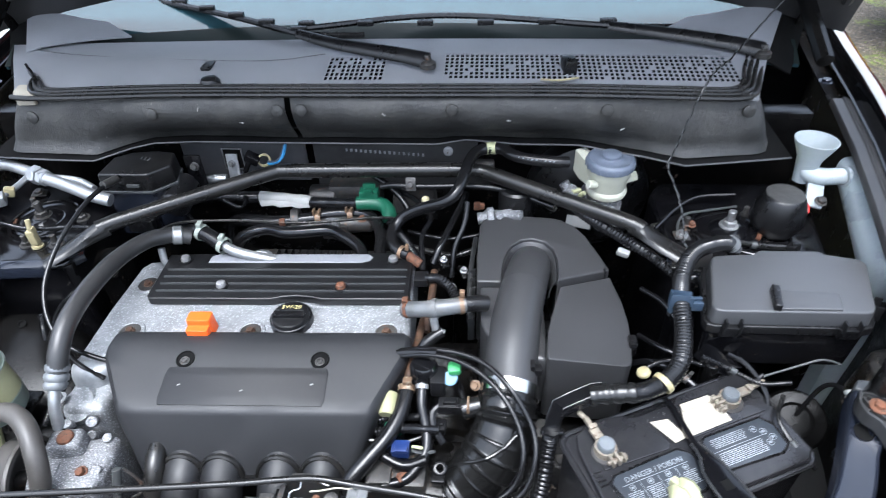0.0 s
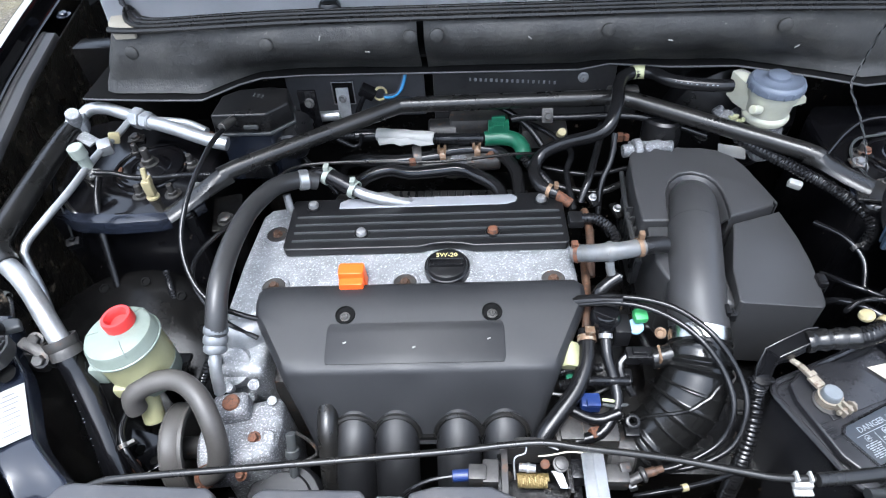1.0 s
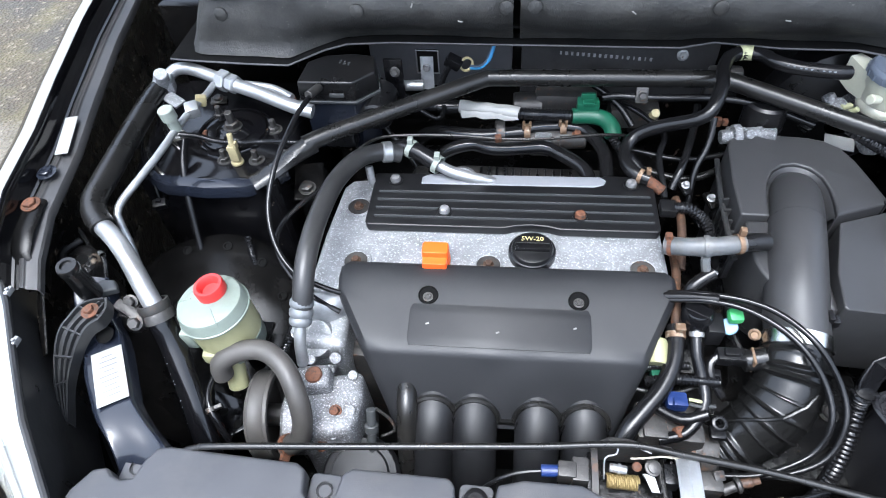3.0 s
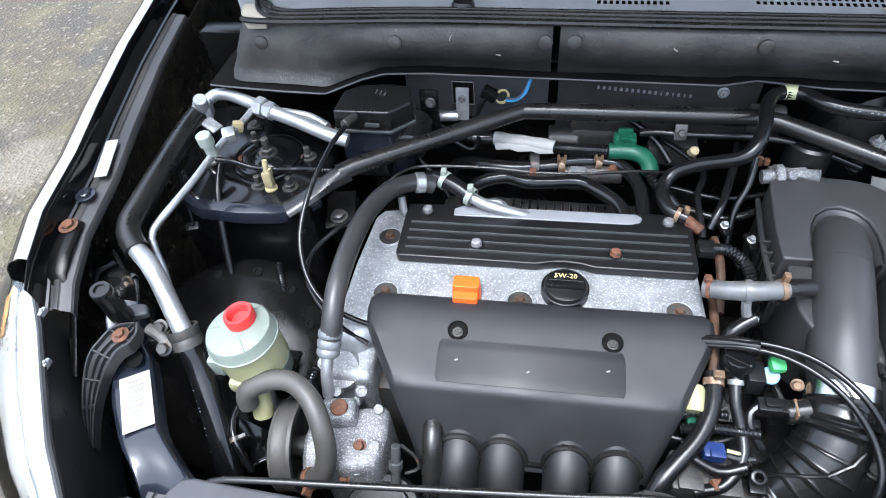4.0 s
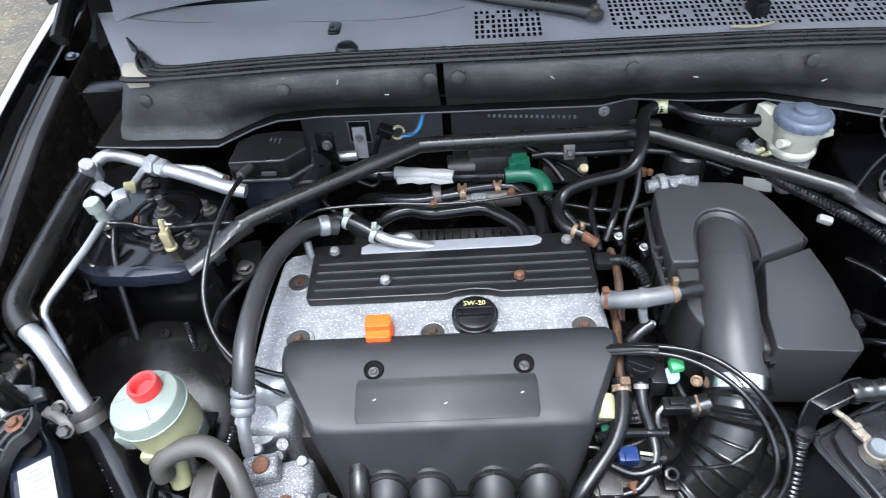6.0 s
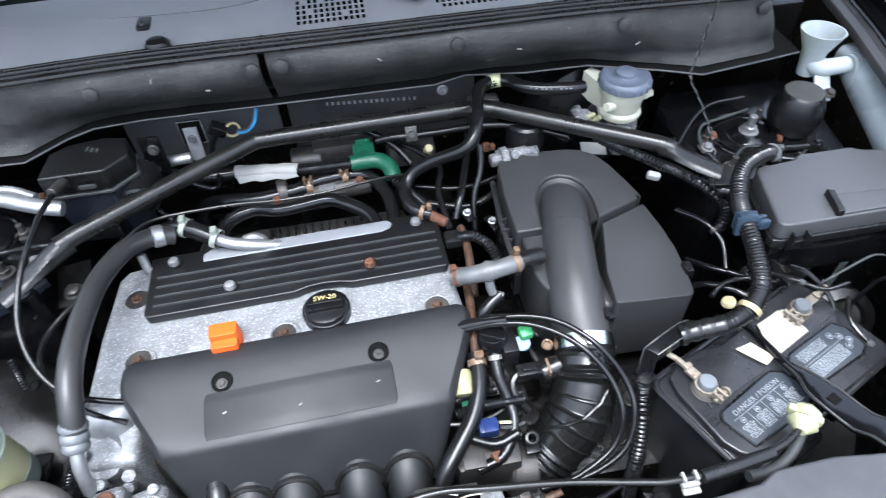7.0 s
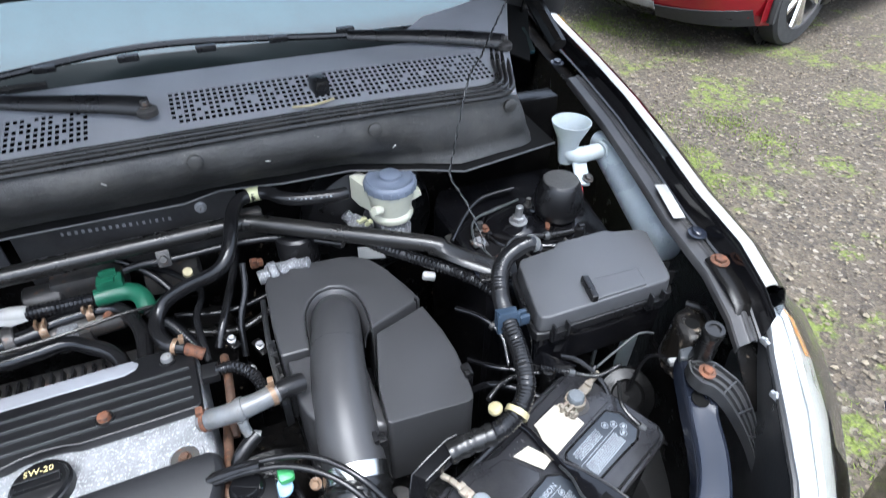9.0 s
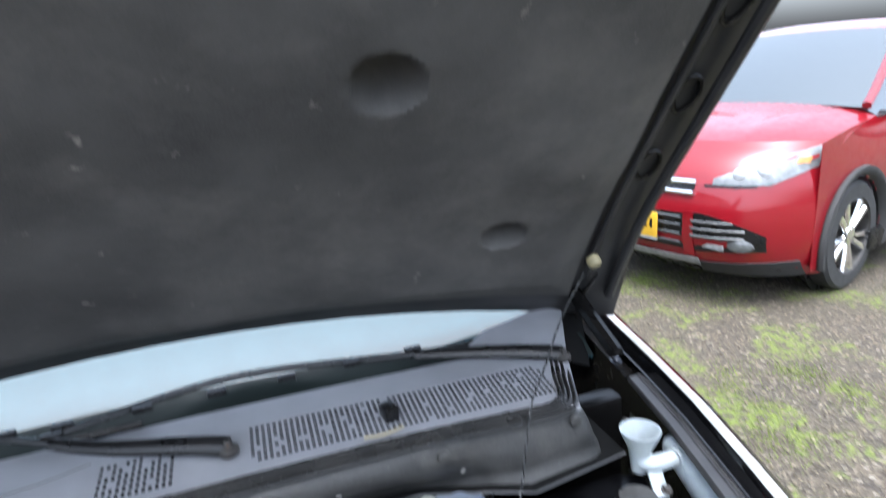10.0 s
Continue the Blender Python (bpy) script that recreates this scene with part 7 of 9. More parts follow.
part("side_plate", box((-0.262, 1.018, 1.035), (0.235, 0.006, 0.10), 0.004), M_SLAM, fw, "dull grey firewall plate")
wb = thing("wire_bracket", "steel bracket and plug at a firewall opening", "bracket", (-0.3, 1.01, 1.05))
part("opening", box((-0.2825, 1.0125, 1.034), (0.036, 0.004, 0.042), 0.004), M_MATTE, wb)
part("frame", sweep([Vector((-0.2825 + a * 0.018, 1.010, 1.034 + b * 0.021)) for a, b in ((-1, -1), (-1, 1), (1, 1), (1, -1), (-1, -1))], 0.0015, 5), M_STEEL, wb)
part("tongue", box((-0.283, 1.002, 1.018), (0.022, 0.004, 0.058), 0.002, pose(0, 0, 0, -8, 0, 0)), M_CASE, wb)
part("tongue_bolt", hexbolt((-0.283, 0.999, 1.03), (0, -1, 0.15), 0.005), M_STEEL, wb)
part("pipe", tube([(-0.375, 0.962, 0.992), (-0.358, 0.965, 1.0), (-0.335, 0.966, 1.014), (-0.31, 0.966, 1.018), (-0.285, 0.968, 1.018)], 0.0085, 12), M_PIPE, wb, "bright aluminium pipe")
blue = thing("blue_wires", "short blue wires looping from a plug at the firewall", "wires", (-0.2, 0.99, 1.05))
for k in range(3):
    part("wire", tube([(-0.210, 0.988, 1.038 + 0.002 * k), (-0.195, 0.985, 1.040 + 0.002 * k), (-0.180 - 0.002 * k, 0.988, 1.052), (-0.172 - 0.002 * k, 0.995, 1.074), (-0.170 - 0.002 * k, 1.0, 1.09)], 0.0022, 8), M_SKYBLUE if k < 2 else M_STEELBLUE, blue)
part("ring", lathe([(0.009, -0.002), (0.012, -0.002), (0.012, 0.002), (0.009, 0.002), (0.009, -0.002)], 18, axis((-0.216, 0.988, 1.045), (0.5, -1, 0.2))), M_CREAM, blue)
part("plug", join(box((-0.236, 0.986, 1.05), (0.026, 0.016, 0.020), 0.003, pose(0, 0, 0, 20, 30, 0)), tube([(-0.242, 0.984, 1.045), (-0.253, 0.982, 1.025), (-0.262, 0.975, 1.0)], 0.005, 8)), M_HOSE, blue)
# ---- between engine and intake boot ----
br = thing("breather_hose", "pale grey breather hose with copper spring clamps", "hose", (0.11, 0.67, 0.99))
BR = [(0.070, 0.681, 0.982), (0.090, 0.674, 0.989), (0.111, 0.670, 0.995), (0.135, 0.670, 0.999), (0.160, 0.675, 1.0)]
part("hose", sweep(path(BR), lambda s: 0.0118 + 0.0012 * math.exp(-((s - 0.05) / 0.008) ** 2), 18), M_TRANSHOSE, br)
part("collar", tube([(0.155, 0.674, 1.0), (0.172, 0.678, 1.0), (0.19, 0.683, 0.995)], 0.0115, 14), M_BLACK, br)
part("clamp", join(band(path(BR), 0.0121, 0.005, 0.0010, False, 0.12), box((0.072, 0.683, 0.997), (0.009, 0.010, 0.008), 0.002)), M_RUST, br)
part("clamp", join(band(path(BR), 0.0122, 0.006, 0.0010, False, 0.93), box((0.155, 0.678, 1.017), (0.007, 0.008, 0.012), 0.001)), M_COPPER, br)
part("strap", join(band(path(BR), 0.0130, 0.007, 0.0014, False, 0.52), tube([(0.115, 0.658, 0.99), (0.118, 0.65, 0.975), (0.13, 0.645, 0.97)], 0.006, 8)), M_TRANSHOSE, br)
part("lower_hose", tube([(0.128, 0.648, 0.972), (0.112, 0.64, 0.965), (0.10, 0.63, 0.955), (0.10, 0.62, 0.93)], 0.0085, 12), M_HOSE, br)
th = thing("throttle_cables", "pair of black throttle cables curving over the boot", "cable", (0.2, 0.55, 0.95))
part("cable", tube([(0.062, 0.622, 0.958), (0.085, 0.616, 0.968), (0.112, 0.608, 0.979), (0.155, 0.597, 0.985), (0.190, 0.578, 0.986), (0.222, 0.544, 0.980), (0.248, 0.509, 0.952), (0.252, 0.477, 0.93), (0.237, 0.449, 0.9), (0.197, 0.434, 0.88), (0.15, 0.43, 0.87)], 0.0037, 10), M_HOSE, th)
part("cable", tube([(0.062, 0.613, 0.955), (0.085, 0.607, 0.966), (0.112, 0.600, 0.977), (0.149, 0.589, 0.981), (0.183, 0.568, 0.980), (0.211, 0.54, 0.972), (0.232, 0.508, 0.952), (0.237, 0.476, 0.93), (0.222, 0.452, 0.9), (0.172, 0.432, 0.88), (0.13, 0.43, 0.868)], 0.0037, 10), M_HOSE, th)
part("sheath", tube([(0.064, 0.617, 0.957), (0.09, 0.611, 0.968), (0.125, 0.601, 0.98)], 0.0068, 10), M_HOSE, th)
pv = thing("purge_valve", "black purge valve with a bright green cap", "valve", (0.11, 0.59, 0.93))
part("body", lathe([(0, 0), (0.018, 0.0), (0.0195, 0.004), (0.0195, 0.034), (0.016, 0.040), (0, 0.041)], 24, axis((0.105, 0.592, 0.925), (0, 0.1, 1))), M_GLOSS, pv, "glossy black valve body")
part("green_cap", box((0.147, 0.592, 0.960), (0.018, 0.018, 0.014), 0.0055, pose(0, 0, 0, 10, 0, 6)), M_LGREEN, pv, "bright green cap")
part("blue_tab", lathe([(0, 0), (0.0105, 0), (0.0105, 0.002), (0.0095, 0.003), (0, 0.003)], 20, axis((0.142, 0.585, 0.947), (-0.15, -0.35, 0.9))), M_PALEBLUE, pv)
part("solenoid", box((0.125, 0.585, 0.94), (0.02, 0.03, 0.03), 0.003), M_BLACK, pv)
part("hose", tube([(0.104, 0.580, 0.945), (0.104, 0.572, 0.94), (0.105, 0.551, 0.928), (0.112, 0.528, 0.912), (0.114, 0.505, 0.902), (0.106, 0.487, 0.895), (0.09, 0.47, 0.885), (0.06, 0.462, 0.88)], 0.0072, 12), M_HOSE, pv)
part("clamp", lathe([(0.0075, -0.003), (0.009, -0.003), (0.009, 0.003), (0.0075, 0.003), (0.0075, -0.003)], 16, axis((0.104, 0.574, 0.942), (0, -0.8, -0.5))), M_STEEL, pv)
wp = thing("water_pipe", "rusty steel water pipe beside the engine", "pipe", (0.09, 0.65, 0.93))
part("pipe", tube([(0.095, 0.72, 0.93), (0.092, 0.68, 0.94), (0.090, 0.655, 0.94), (0.085, 0.612, 0.94), (0.081, 0.58, 0.934)], 0.0058, 12), M_PIPERUST, wp, "rusty steel pipe")
part("pipe", tube([(0.104, 0.80, 0.95), (0.105, 0.76, 0.955), (0.103, 0.72, 0.95), (0.10, 0.68, 0.935)], 0.006, 10), M_PIPERUST, wp)
part("hose", tube([(0.082, 0.588, 0.936), (0.081, 0.568, 0.931), (0.076, 0.540, 0.924), (0.062, 0.511, 0.915), (0.040, 0.484, 0.905), (0.022, 0.463, 0.895), (0.013, 0.445, 0.88), (0.01, 0.43, 0.86)], 0.0108, 16), M_HOSE, wp, "black coolant hose")
part("clamp", join(lathe([(0.0106, -0.004), (0.0122, -0.004), (0.0122, 0.004), (0.0106, 0.004), (0.0106, -0.004)], 22, axis((0.0815, 0.576, 0.933), (0, -0.9, -0.3))), box((0.084, 0.577, 0.949), (0.012, 0.010, 0.007), 0.001)), M_COPPER, wp)
sn = thing("air_temperature_sensor", "black plugged sensor on the intake boot", "sensor", (0.16, 0.55, 0.93))
part("plug", join(box((0.145, 0.553, 0.930), (0.036, 0.018, 0.016), 0.003), box((0.143, 0.553, 0.94), (0.018, 0.010, 0.006), 0.001)), M_BLACK, sn)
part("clip", box((0.167, 0.551, 0.93), (0.003, 0.022, 0.022), 0.001), M_COPPER, sn)
part("bolt", hexbolt((0.176, 0.585, 0.934), (-0.3, -0.6, 0.6), 0.0055, 0.006), M_COPPER, sn)
part("lead", tube([(0.13, 0.553, 0.93), (0.12, 0.545, 0.925), (0.122, 0.53, 0.915), (0.135, 0.515, 0.90)], 0.005, 8), M_HOSE, sn)
tb = thing("throttle_unit", "grey metal throttle body with a blue plug", "throttle body", (0.09, 0.48, 0.85))
part("casting", join(box((0.075, 0.485, 0.855), (0.08, 0.05, 0.06), 0.008), rod((0.10, 0.475, 0.835), (0.135, 0.472, 0.83), 0.034, 24)), M_DKSTEEL, tb)
part("bright_band", lathe([(0.0345, 0), (0.0355, 0), (0.0355, 0.012), (0.0345, 0.012)], 28, axis((0.112, 0.473, 0.833), (1, -0.05, -0.1))), M_DKSTEEL, tb)
part("blue_plug", join(box((0.080, 0.502, 0.903), (0.024, 0.019, 0.016), 0.003), box((0.082, 0.495, 0.914), (0.016, 0.010, 0.006), 0.001)), M_BLUE, tb, "blue electrical plug")
part("yellow_wire", tube([(0.095, 0.505, 0.905), (0.105, 0.503, 0.906), (0.118, 0.502, 0.903)], 0.0022, 6), M_YELLOW, tb)
part("grey_wire", tube([(0.095, 0.50, 0.903), (0.108, 0.497, 0.904), (0.125, 0.50, 0.903)], 0.0022, 6), M_CLIP, tb)
part("rust_lever", box((0.088, 0.472, 0.884), (0.022, 0.014, 0.012), 0.003, pose(0, 0, 0, 10, 15, 20)), M_RUST, tb)
part("plate", box((0.056, 0.475, 0.888), (0.028, 0.03, 0.006), 0.002), M_DKSTEEL, tb)
part("lever_eye", join(lathe([(0.0045, -0.008), (0.0095, -0.008), (0.0095, 0.002), (0.008, 0.003), (0.0055, 0.003), (0.0045, 0.001), (0.0045, -0.008)], 20, axis((0.132, 0.487, 0.885), (0.1, -0.4, 1))), box((0.130, 0.478, 0.878), (0.018, 0.018, 0.010), 0.003)), M_BLACK, tb)
part("idle_hose", tube([(0.045, 0.50, 0.90), (0.085, 0.484, 0.893), (0.115, 0.49, 0.90)], 0.0075, 10), M_HOSE, tb)
cn = thing("injector_loom", "black corrugated loom and pale plug behind the intake cover", "wiring loom", (0.07, 0.54, 0.91))
part("conduit", ribbed([(0.045, 0.525, 0.905), (0.08, 0.527, 0.912), (0.13, 0.525, 0.915)], 0.007, 0.0045, 0.0012, 10), M_CONDUIT, cn)
part("conduit", ribbed([(0.04, 0.54, 0.905), (0.06, 0.545, 0.91), (0.10, 0.548, 0.91)], 0.006, 0.0045, 0.0012, 10), M_CONDUIT, cn)
part("pale_plug", lathe([(0, 0), (0.011, 0), (0.0125, 0.003), (0.0125, 0.026), (0.0105, 0.031), (0.006, 0.032), (0, 0.032)], 18, axis((0.058, 0.540, 0.922), (0.05, 0.95, 0.3))), M_FLUID, cn, "cream plastic plug")
part("green_plug", box((0.066, 0.535, 0.90), (0.024, 0.014, 0.014), 0.002), M_GREEN, cn)
sl = thing("coil_loom", "short black loom leaving the coil cover", "wiring loom", (0.09, 0.76, 0.97))
part("block", box((0.086, 0.765, 0.965), (0.022, 0.024, 0.014), 0.003), M_PLATE, sl)
part("conduit", ribbed([(0.094, 0.765, 0.967), (0.115, 0.762, 0.968), (0.135, 0.748, 0.96), (0.145, 0.73, 0.945)], 0.0085, 0.005, 0.0014, 12), M_CONDUIT, sl)
for p in ((0.118, 0.82, 0.955), (0.152, 0.80, 0.95), (0.135, 0.775, 0.935)):
    b_ = thing("engine_bracket", "dark steel bracket with a bolt beside the engine", "bracket", p, group="engine brackets")
    part("plate", box(p, (0.014, 0.026, 0.006), 0.002, pose(0, 0, 0, 20, 10, 30)), M_GRIME, b_)
    part("bolt", hexbolt((p[0], p[1], p[2] + 0.004), (0.1, -0.3, 1), 0.0045), M_STEEL, b_)
gb = thing("gearbox", "dark cast gearbox below the hoses", "gearbox", (0.2, 0.62, 0.35))
part("case", box((0.22, 0.62, 0.58), (0.28, 0.34, 0.46), 0.04), M_GRIME, gb)
part("bell_housing", rod((0.12, 0.58, 0.80), (0.12, 0.70, 0.84), 0.06, 24), M_GRIME, gb)
for x, y in ((0.12, 0.50), (0.20, 0.50), (0.30, 0.55), (0.33, 0.68)):
    part("case_bolt", hexbolt((x, y, 0.811), r=0.009), M_DKSTEEL, gb)
part("breather", join(rod((0.27, 0.57, 0.80), (0.27, 0.57, 0.85), 0.010), lathe([(0.010, 0.85), (0.016, 0.852), (0.016, 0.862), (0, 0.866)], 16, Matrix.Translation((0.27, 0.57, 0)))), M_DKSTEEL, gb)

# ---- front panel, latch, rod, lamp supports ----
shroud = thing("radiator_shroud", "grey plastic panel over the radiator support", "panel", (0, 0.25, 0.97))
SH = [(-0.575, 0.05), (-0.548, 0.30), (-0.534, 0.322), (-0.520, 0.326), (-0.510, 0.318), (-0.500, 0.315), (-0.488, 0.318), (-0.484, 0.336), (-0.476, 0.350), (-0.462, 0.353), (-0.325, 0.350), (-0.316, 0.344), (-0.312, 0.322), (-0.302, 0.312), (-0.288, 0.312), (-0.280, 0.324), (-0.277, 0.343), (-0.268, 0.350), (-0.172, 0.350), (-0.166, 0.344), (-0.163, 0.322), (-0.152, 0.315), (-0.138, 0.315), (-0.128, 0.324), (-0.124, 0.348), (-0.10, 0.355), (-0.045, 0.356), (-0.008, 0.340), (0.0, 0.325), (0.0, 0.05)]
part("panel", prism(SH, 0.972, 0.999, 0.004), M_SLAM, shroud)
part("panel", prism([(0.104, 0.05), (0.104, 0.335), (0.112, 0.344), (0.20, 0.346), (0.207, 0.340), (0.210, 0.322), (0.222, 0.315), (0.238, 0.315), (0.248, 0.322), (0.252, 0.338), (0.262, 0.346), (0.316, 0.350), (0.336, 0.360), (0.400, 0.362), (0.462, 0.355), (0.472, 0.345), (0.478, 0.332), (0.49, 0.324), (0.506, 0.326), (0.515, 0.338), (0.522, 0.349), (0.536, 0.347), (0.548, 0.32), (0.575, 0.05)], 0.972, 0.999, 0.004), M_SLAM, shroud)
part("centre_panel", prism([(0.002, 0.05), (0.002, 0.345), (0.02, 0.35), (0.08, 0.348), (0.102, 0.338), (0.102, 0.05)], 0.965, 0.990, 0.003), M_SLAM, shroud)
for i, (x, y) in enumerate(((-0.498, 0.334), (-0.296, 0.331), (-0.145, 0.335), (0.230, 0.332))):
    led = part("ledge", prism(rounded(0.034, 0.034, 0.006, 3, x, y), 0.966, 0.980, 0.002), M_SLAM, shroud)
    if i == 2:
        part("push_fastener", lathe([(0, 0), (0.012, 0), (0.013, 0.003), (0.012, 0.007), (0.0085, 0.008), (0.008, 0.0065), (0, 0.0065)], 20, Matrix.Translation((x, y, 0.980))), M_BLACK, led)
    else:
        part("hole", lathe([(0.0085, 0.0015), (0.0085, 0.0), (0.0065, 0.0), (0.005, -0.004), (0, -0.004)], 20, Matrix.Translation((x, y, 0.9805))), M_BLACK, led)
part("crossmember", box((0, 0.315, 0.945), (1.06, 0.06, 0.04), 0.006), M_PAINT, shroud)
part("front_fascia", sheet([[(x, 0.06 + 0.30 * abs(x / 0.86) ** 3 + dy, z) for dy, z in ((0.05, 0.965), (0.01, 0.93), (0.0, 0.80), (-0.02, 0.72), (-0.08, 0.66), (-0.09, 0.50), (-0.05, 0.34))] for x in [0.86 * k / 12 for k in range(-12, 13)]], 0.004), M_PAINT, shroud, "dark bumper and fascia")
part("fan_shroud", box((0, 0.285, 0.66), (0.9, 0.05, 0.5), 0.02), M_BLACK, shroud)

latch = thing("hood_latch", "greasy steel hood latch with a bright strap", "latch", (0.0, 0.38, 0.97))
part("strap", sheet([[(0.044, y, z), (0.046, y, z + 0.0015), (0.0545, y, z + 0.0005), (0.056, y, z + 0.002), (0.064, y, z + 0.0015), (0.066, y, z)] for y, z in ((0.397, 0.985), (0.394, 0.9985), (0.386, 1.002), (0.36, 1.0035), (0.30, 1.005), (0.22, 1.0))], 0.0015), M_PIPE, latch, "bright steel strap")
part("back_plate", sheet([[(x, 0.402, 0.955), (x, 0.404, 0.985), (x, 0.404, 0.998 + dz), (x, 0.398, 1.000 + dz)] for x, dz in ((-0.032, -0.012), (-0.022, 0.0), (-0.018, 0.006), (0.0, 0.006), (0.012, 0.0), (0.044, -0.004))], 0.002), M_DKSTEEL, latch)
part("base", join(box((0.005, 0.372, 0.955), (0.085, 0.045, 0.02), 0.003), box((0.034, 0.374, 0.975), (0.004, 0.04, 0.03), 0.001), box((-0.036, 0.374, 0.975), (0.004, 0.04, 0.025), 0.001)), M_GRIME, latch)
coilp = [Vector((-0.018 + 0.030 * k / 120, 0.371 + 0.0065 * math.cos(k * 0.75), 0.977 + 0.0065 * math.sin(k * 0.75))) for k in range(121)]
part("spring", sweep(coilp, 0.0013, 6), M_BRASS, latch, "yellowish coil spring")
part("roller", join(rod((-0.0165, 0.380, 0.988), (0.000, 0.3785, 0.988), 0.0042, 14), rod((-0.009, 0.3795, 0.988), (-0.006, 0.379, 0.988), 0.0052, 14)), M_STEEL, latch)
part("hook", sheet([[(0.0202 + dx + 0.003 * k, 0.3775 - 0.005 * k, 0.986 - 0.002 * k * (k > 1)) for dx in (-0.005, 0.0, 0.005 - 0.0008 * k)] for k in range(4)], 0.003), M_STEEL, latch, "bright latch hook")
part("pivot_stack", lathe([(0, -0.012), (0.0062, -0.012), (0.0062, -0.005), (0.0098, -0.005), (0.0102, -0.003), (0.0098, -0.0012), (0.0072, -0.0005), (0.007, 0.002), (0.0035, 0.003), (0, 0.003)], 22, axis((0.0251, 0.3822, 0.992), (0.05, -0.25, 1)) @ Matrix.Diagonal((0.8, 0.8, 0.9, 1))), M_DKSTEEL, latch, "greasy steel pivot")
part("rivet", lathe([(0, 0), (0.0048, 0), (0.0045, 0.003), (0.003, 0.004), (0, 0.0042)], 16, axis((0.0092, 0.3823, 0.990), (0.05, -0.4, 1))), M_RUST, latch)
part("side_cheek", sheet([[(-0.034, y, 0.962), (-0.034, y, 0.990 - 4 * (y - 0.375) ** 2), (-0.028, y, 0.9915 - 4 * (y - 0.375) ** 2)] for y in (0.350, 0.360, 0.375, 0.39, 0.400)], 0.002), M_DKSTEEL, latch, "worn cheek plate")
part("inner_cheek", box((0.0415, 0.3775, 0.983), (0.014, 0.020, 0.020), 0.002), M_BLACK, latch)
part("post", box((0.034, 0.374, 0.980), (0.006, 0.012, 0.018), 0.0015), M_DKSTEEL, latch)
part("cable_end", join(box((-0.058, 0.372, 0.985), (0.018, 0.016, 0.020), 0.002), box((-0.045, 0.374, 0.978), (0.016, 0.024, 0.03), 0.002)), M_DKSTEEL, latch)
part("blue_sleeve", rod((-0.083, 0.371, 0.985), (-0.066, 0.372, 0.986), 0.006, 14), M_BLUE, latch, "blue cable sleeve")
part("cable", tube([(-0.082, 0.371, 0.985), (-0.105, 0.368, 0.982), (-0.128, 0.362, 0.970), (-0.14, 0.36, 0.95)], 0.0022, 8), M_BLACK, latch)
part("worn_edge", sweep(path([(-0.0205, 0.3727, 0.975), (-0.0207, 0.3872, 0.992), (-0.0102, 0.3911, 0.995), (-0.0075, 0.398, 1.002), (0.0064, 0.3963, 1.004), (0.0223, 0.3924, 1.001)], 0.003), 0.0009, 8), M_PIPE, latch, "worn bright plate edge")
part("worn_edge", sweep(path([(0.0024, 0.3866, 0.998), (0.0155, 0.3878, 0.999), (0.0322, 0.3897, 1.002), (0.049, 0.3895, 1.001)], 0.003), 0.0010, 8), M_TAG, latch, "worn bright plate edge")
part("casting", join(box((0.083, 0.381, 0.965), (0.024, 0.020, 0.022), 0.004), box((0.090, 0.388, 0.972), (0.012, 0.010, 0.012), 0.002, pose(0, 0, 0, 20, 10, 15))), M_DKSTEEL, latch)
part("side_bolt", join(rod((0.094, 0.375, 0.968), (0.106, 0.3795, 0.973), 0.0052, 14), lathe([(0, 0), (0.0075, 0), (0.0082, 0.0015), (0.0082, 0.003), (0.006, 0.005), (0, 0.005)], 18, axis((0.1065, 0.380, 0.973), (1, 0.25, 0.25)))), M_DKSTEEL, latch)
part("side_stub", join(rod((0.111, 0.3815, 0.9745), (0.121, 0.3835, 0.977), 0.0048, 14), rod((0.121, 0.3835, 0.977), (0.128, 0.385, 0.979), 0.0036, 12)), M_PIPERUST, latch)
part("side_hose", tube([(0.100, 0.366, 0.955), (0.120, 0.366, 0.965), (0.1487, 0.371, 0.966), (0.165, 0.375, 0.966), (0.1813, 0.380, 0.964), (0.205, 0.392, 0.952)], 0.0026, 10), M_HOSE, latch, "thin black hose")
part("hose_clip", lathe([(0.0026, -0.003), (0.0038, -0.003), (0.0038, 0.003), (0.0026, 0.003), (0.0026, -0.003)], 14, axis((0.1487, 0.371, 0.966), (0.95, 0.25, 0))), M_CREAM, latch)

prop = thing("hood_prop_rod", "black steel prop rod lying along the front panel", "prop rod", (0, 0.38, 1.0))
part("rod", tube([(-0.445, 0.352, 0.985), (-0.43, 0.355, 1.0), (-0.264, 0.371, 1.002), (-0.093, 0.387, 1.004), (-0.03, 0.394, 1.006), (0.01, 0.396, 1.008), (0.05, 0.392, 1.006), (0.131, 0.385, 1.0), (0.20, 0.373, 0.998), (0.235, 0.368, 0.998), (0.30, 0.371, 0.996), (0.36, 0.384, 0.992), (0.40, 0.404, 0.986)], 0.0036, 10), M_BAR, prop)
part("sleeve", tube([(0.262, 0.366, 1.0), (0.30, 0.371, 0.997), (0.345, 0.378, 0.994)], 0.0068, 12), M_RUBBER, prop, "black rubber sleeve")
part("grip", join(lathe([(0, 0), (0.006, 0), (0.012, 0.008), (0.016, 0.012), (0.011, 0.018), (0.016, 0.026), (0.012, 0.032), (0.006, 0.034), (0, 0.034)], 8, axis((0.388, 0.396, 0.988), (0.5, 0.45, -0.05))), box((0.404, 0.412, 0.988), (0.036, 0.010, 0.012), 0.004, pose(0, 0, 0, 0, 0, -45))), M_YELLOW, prop, "pale yellow plastic grip")
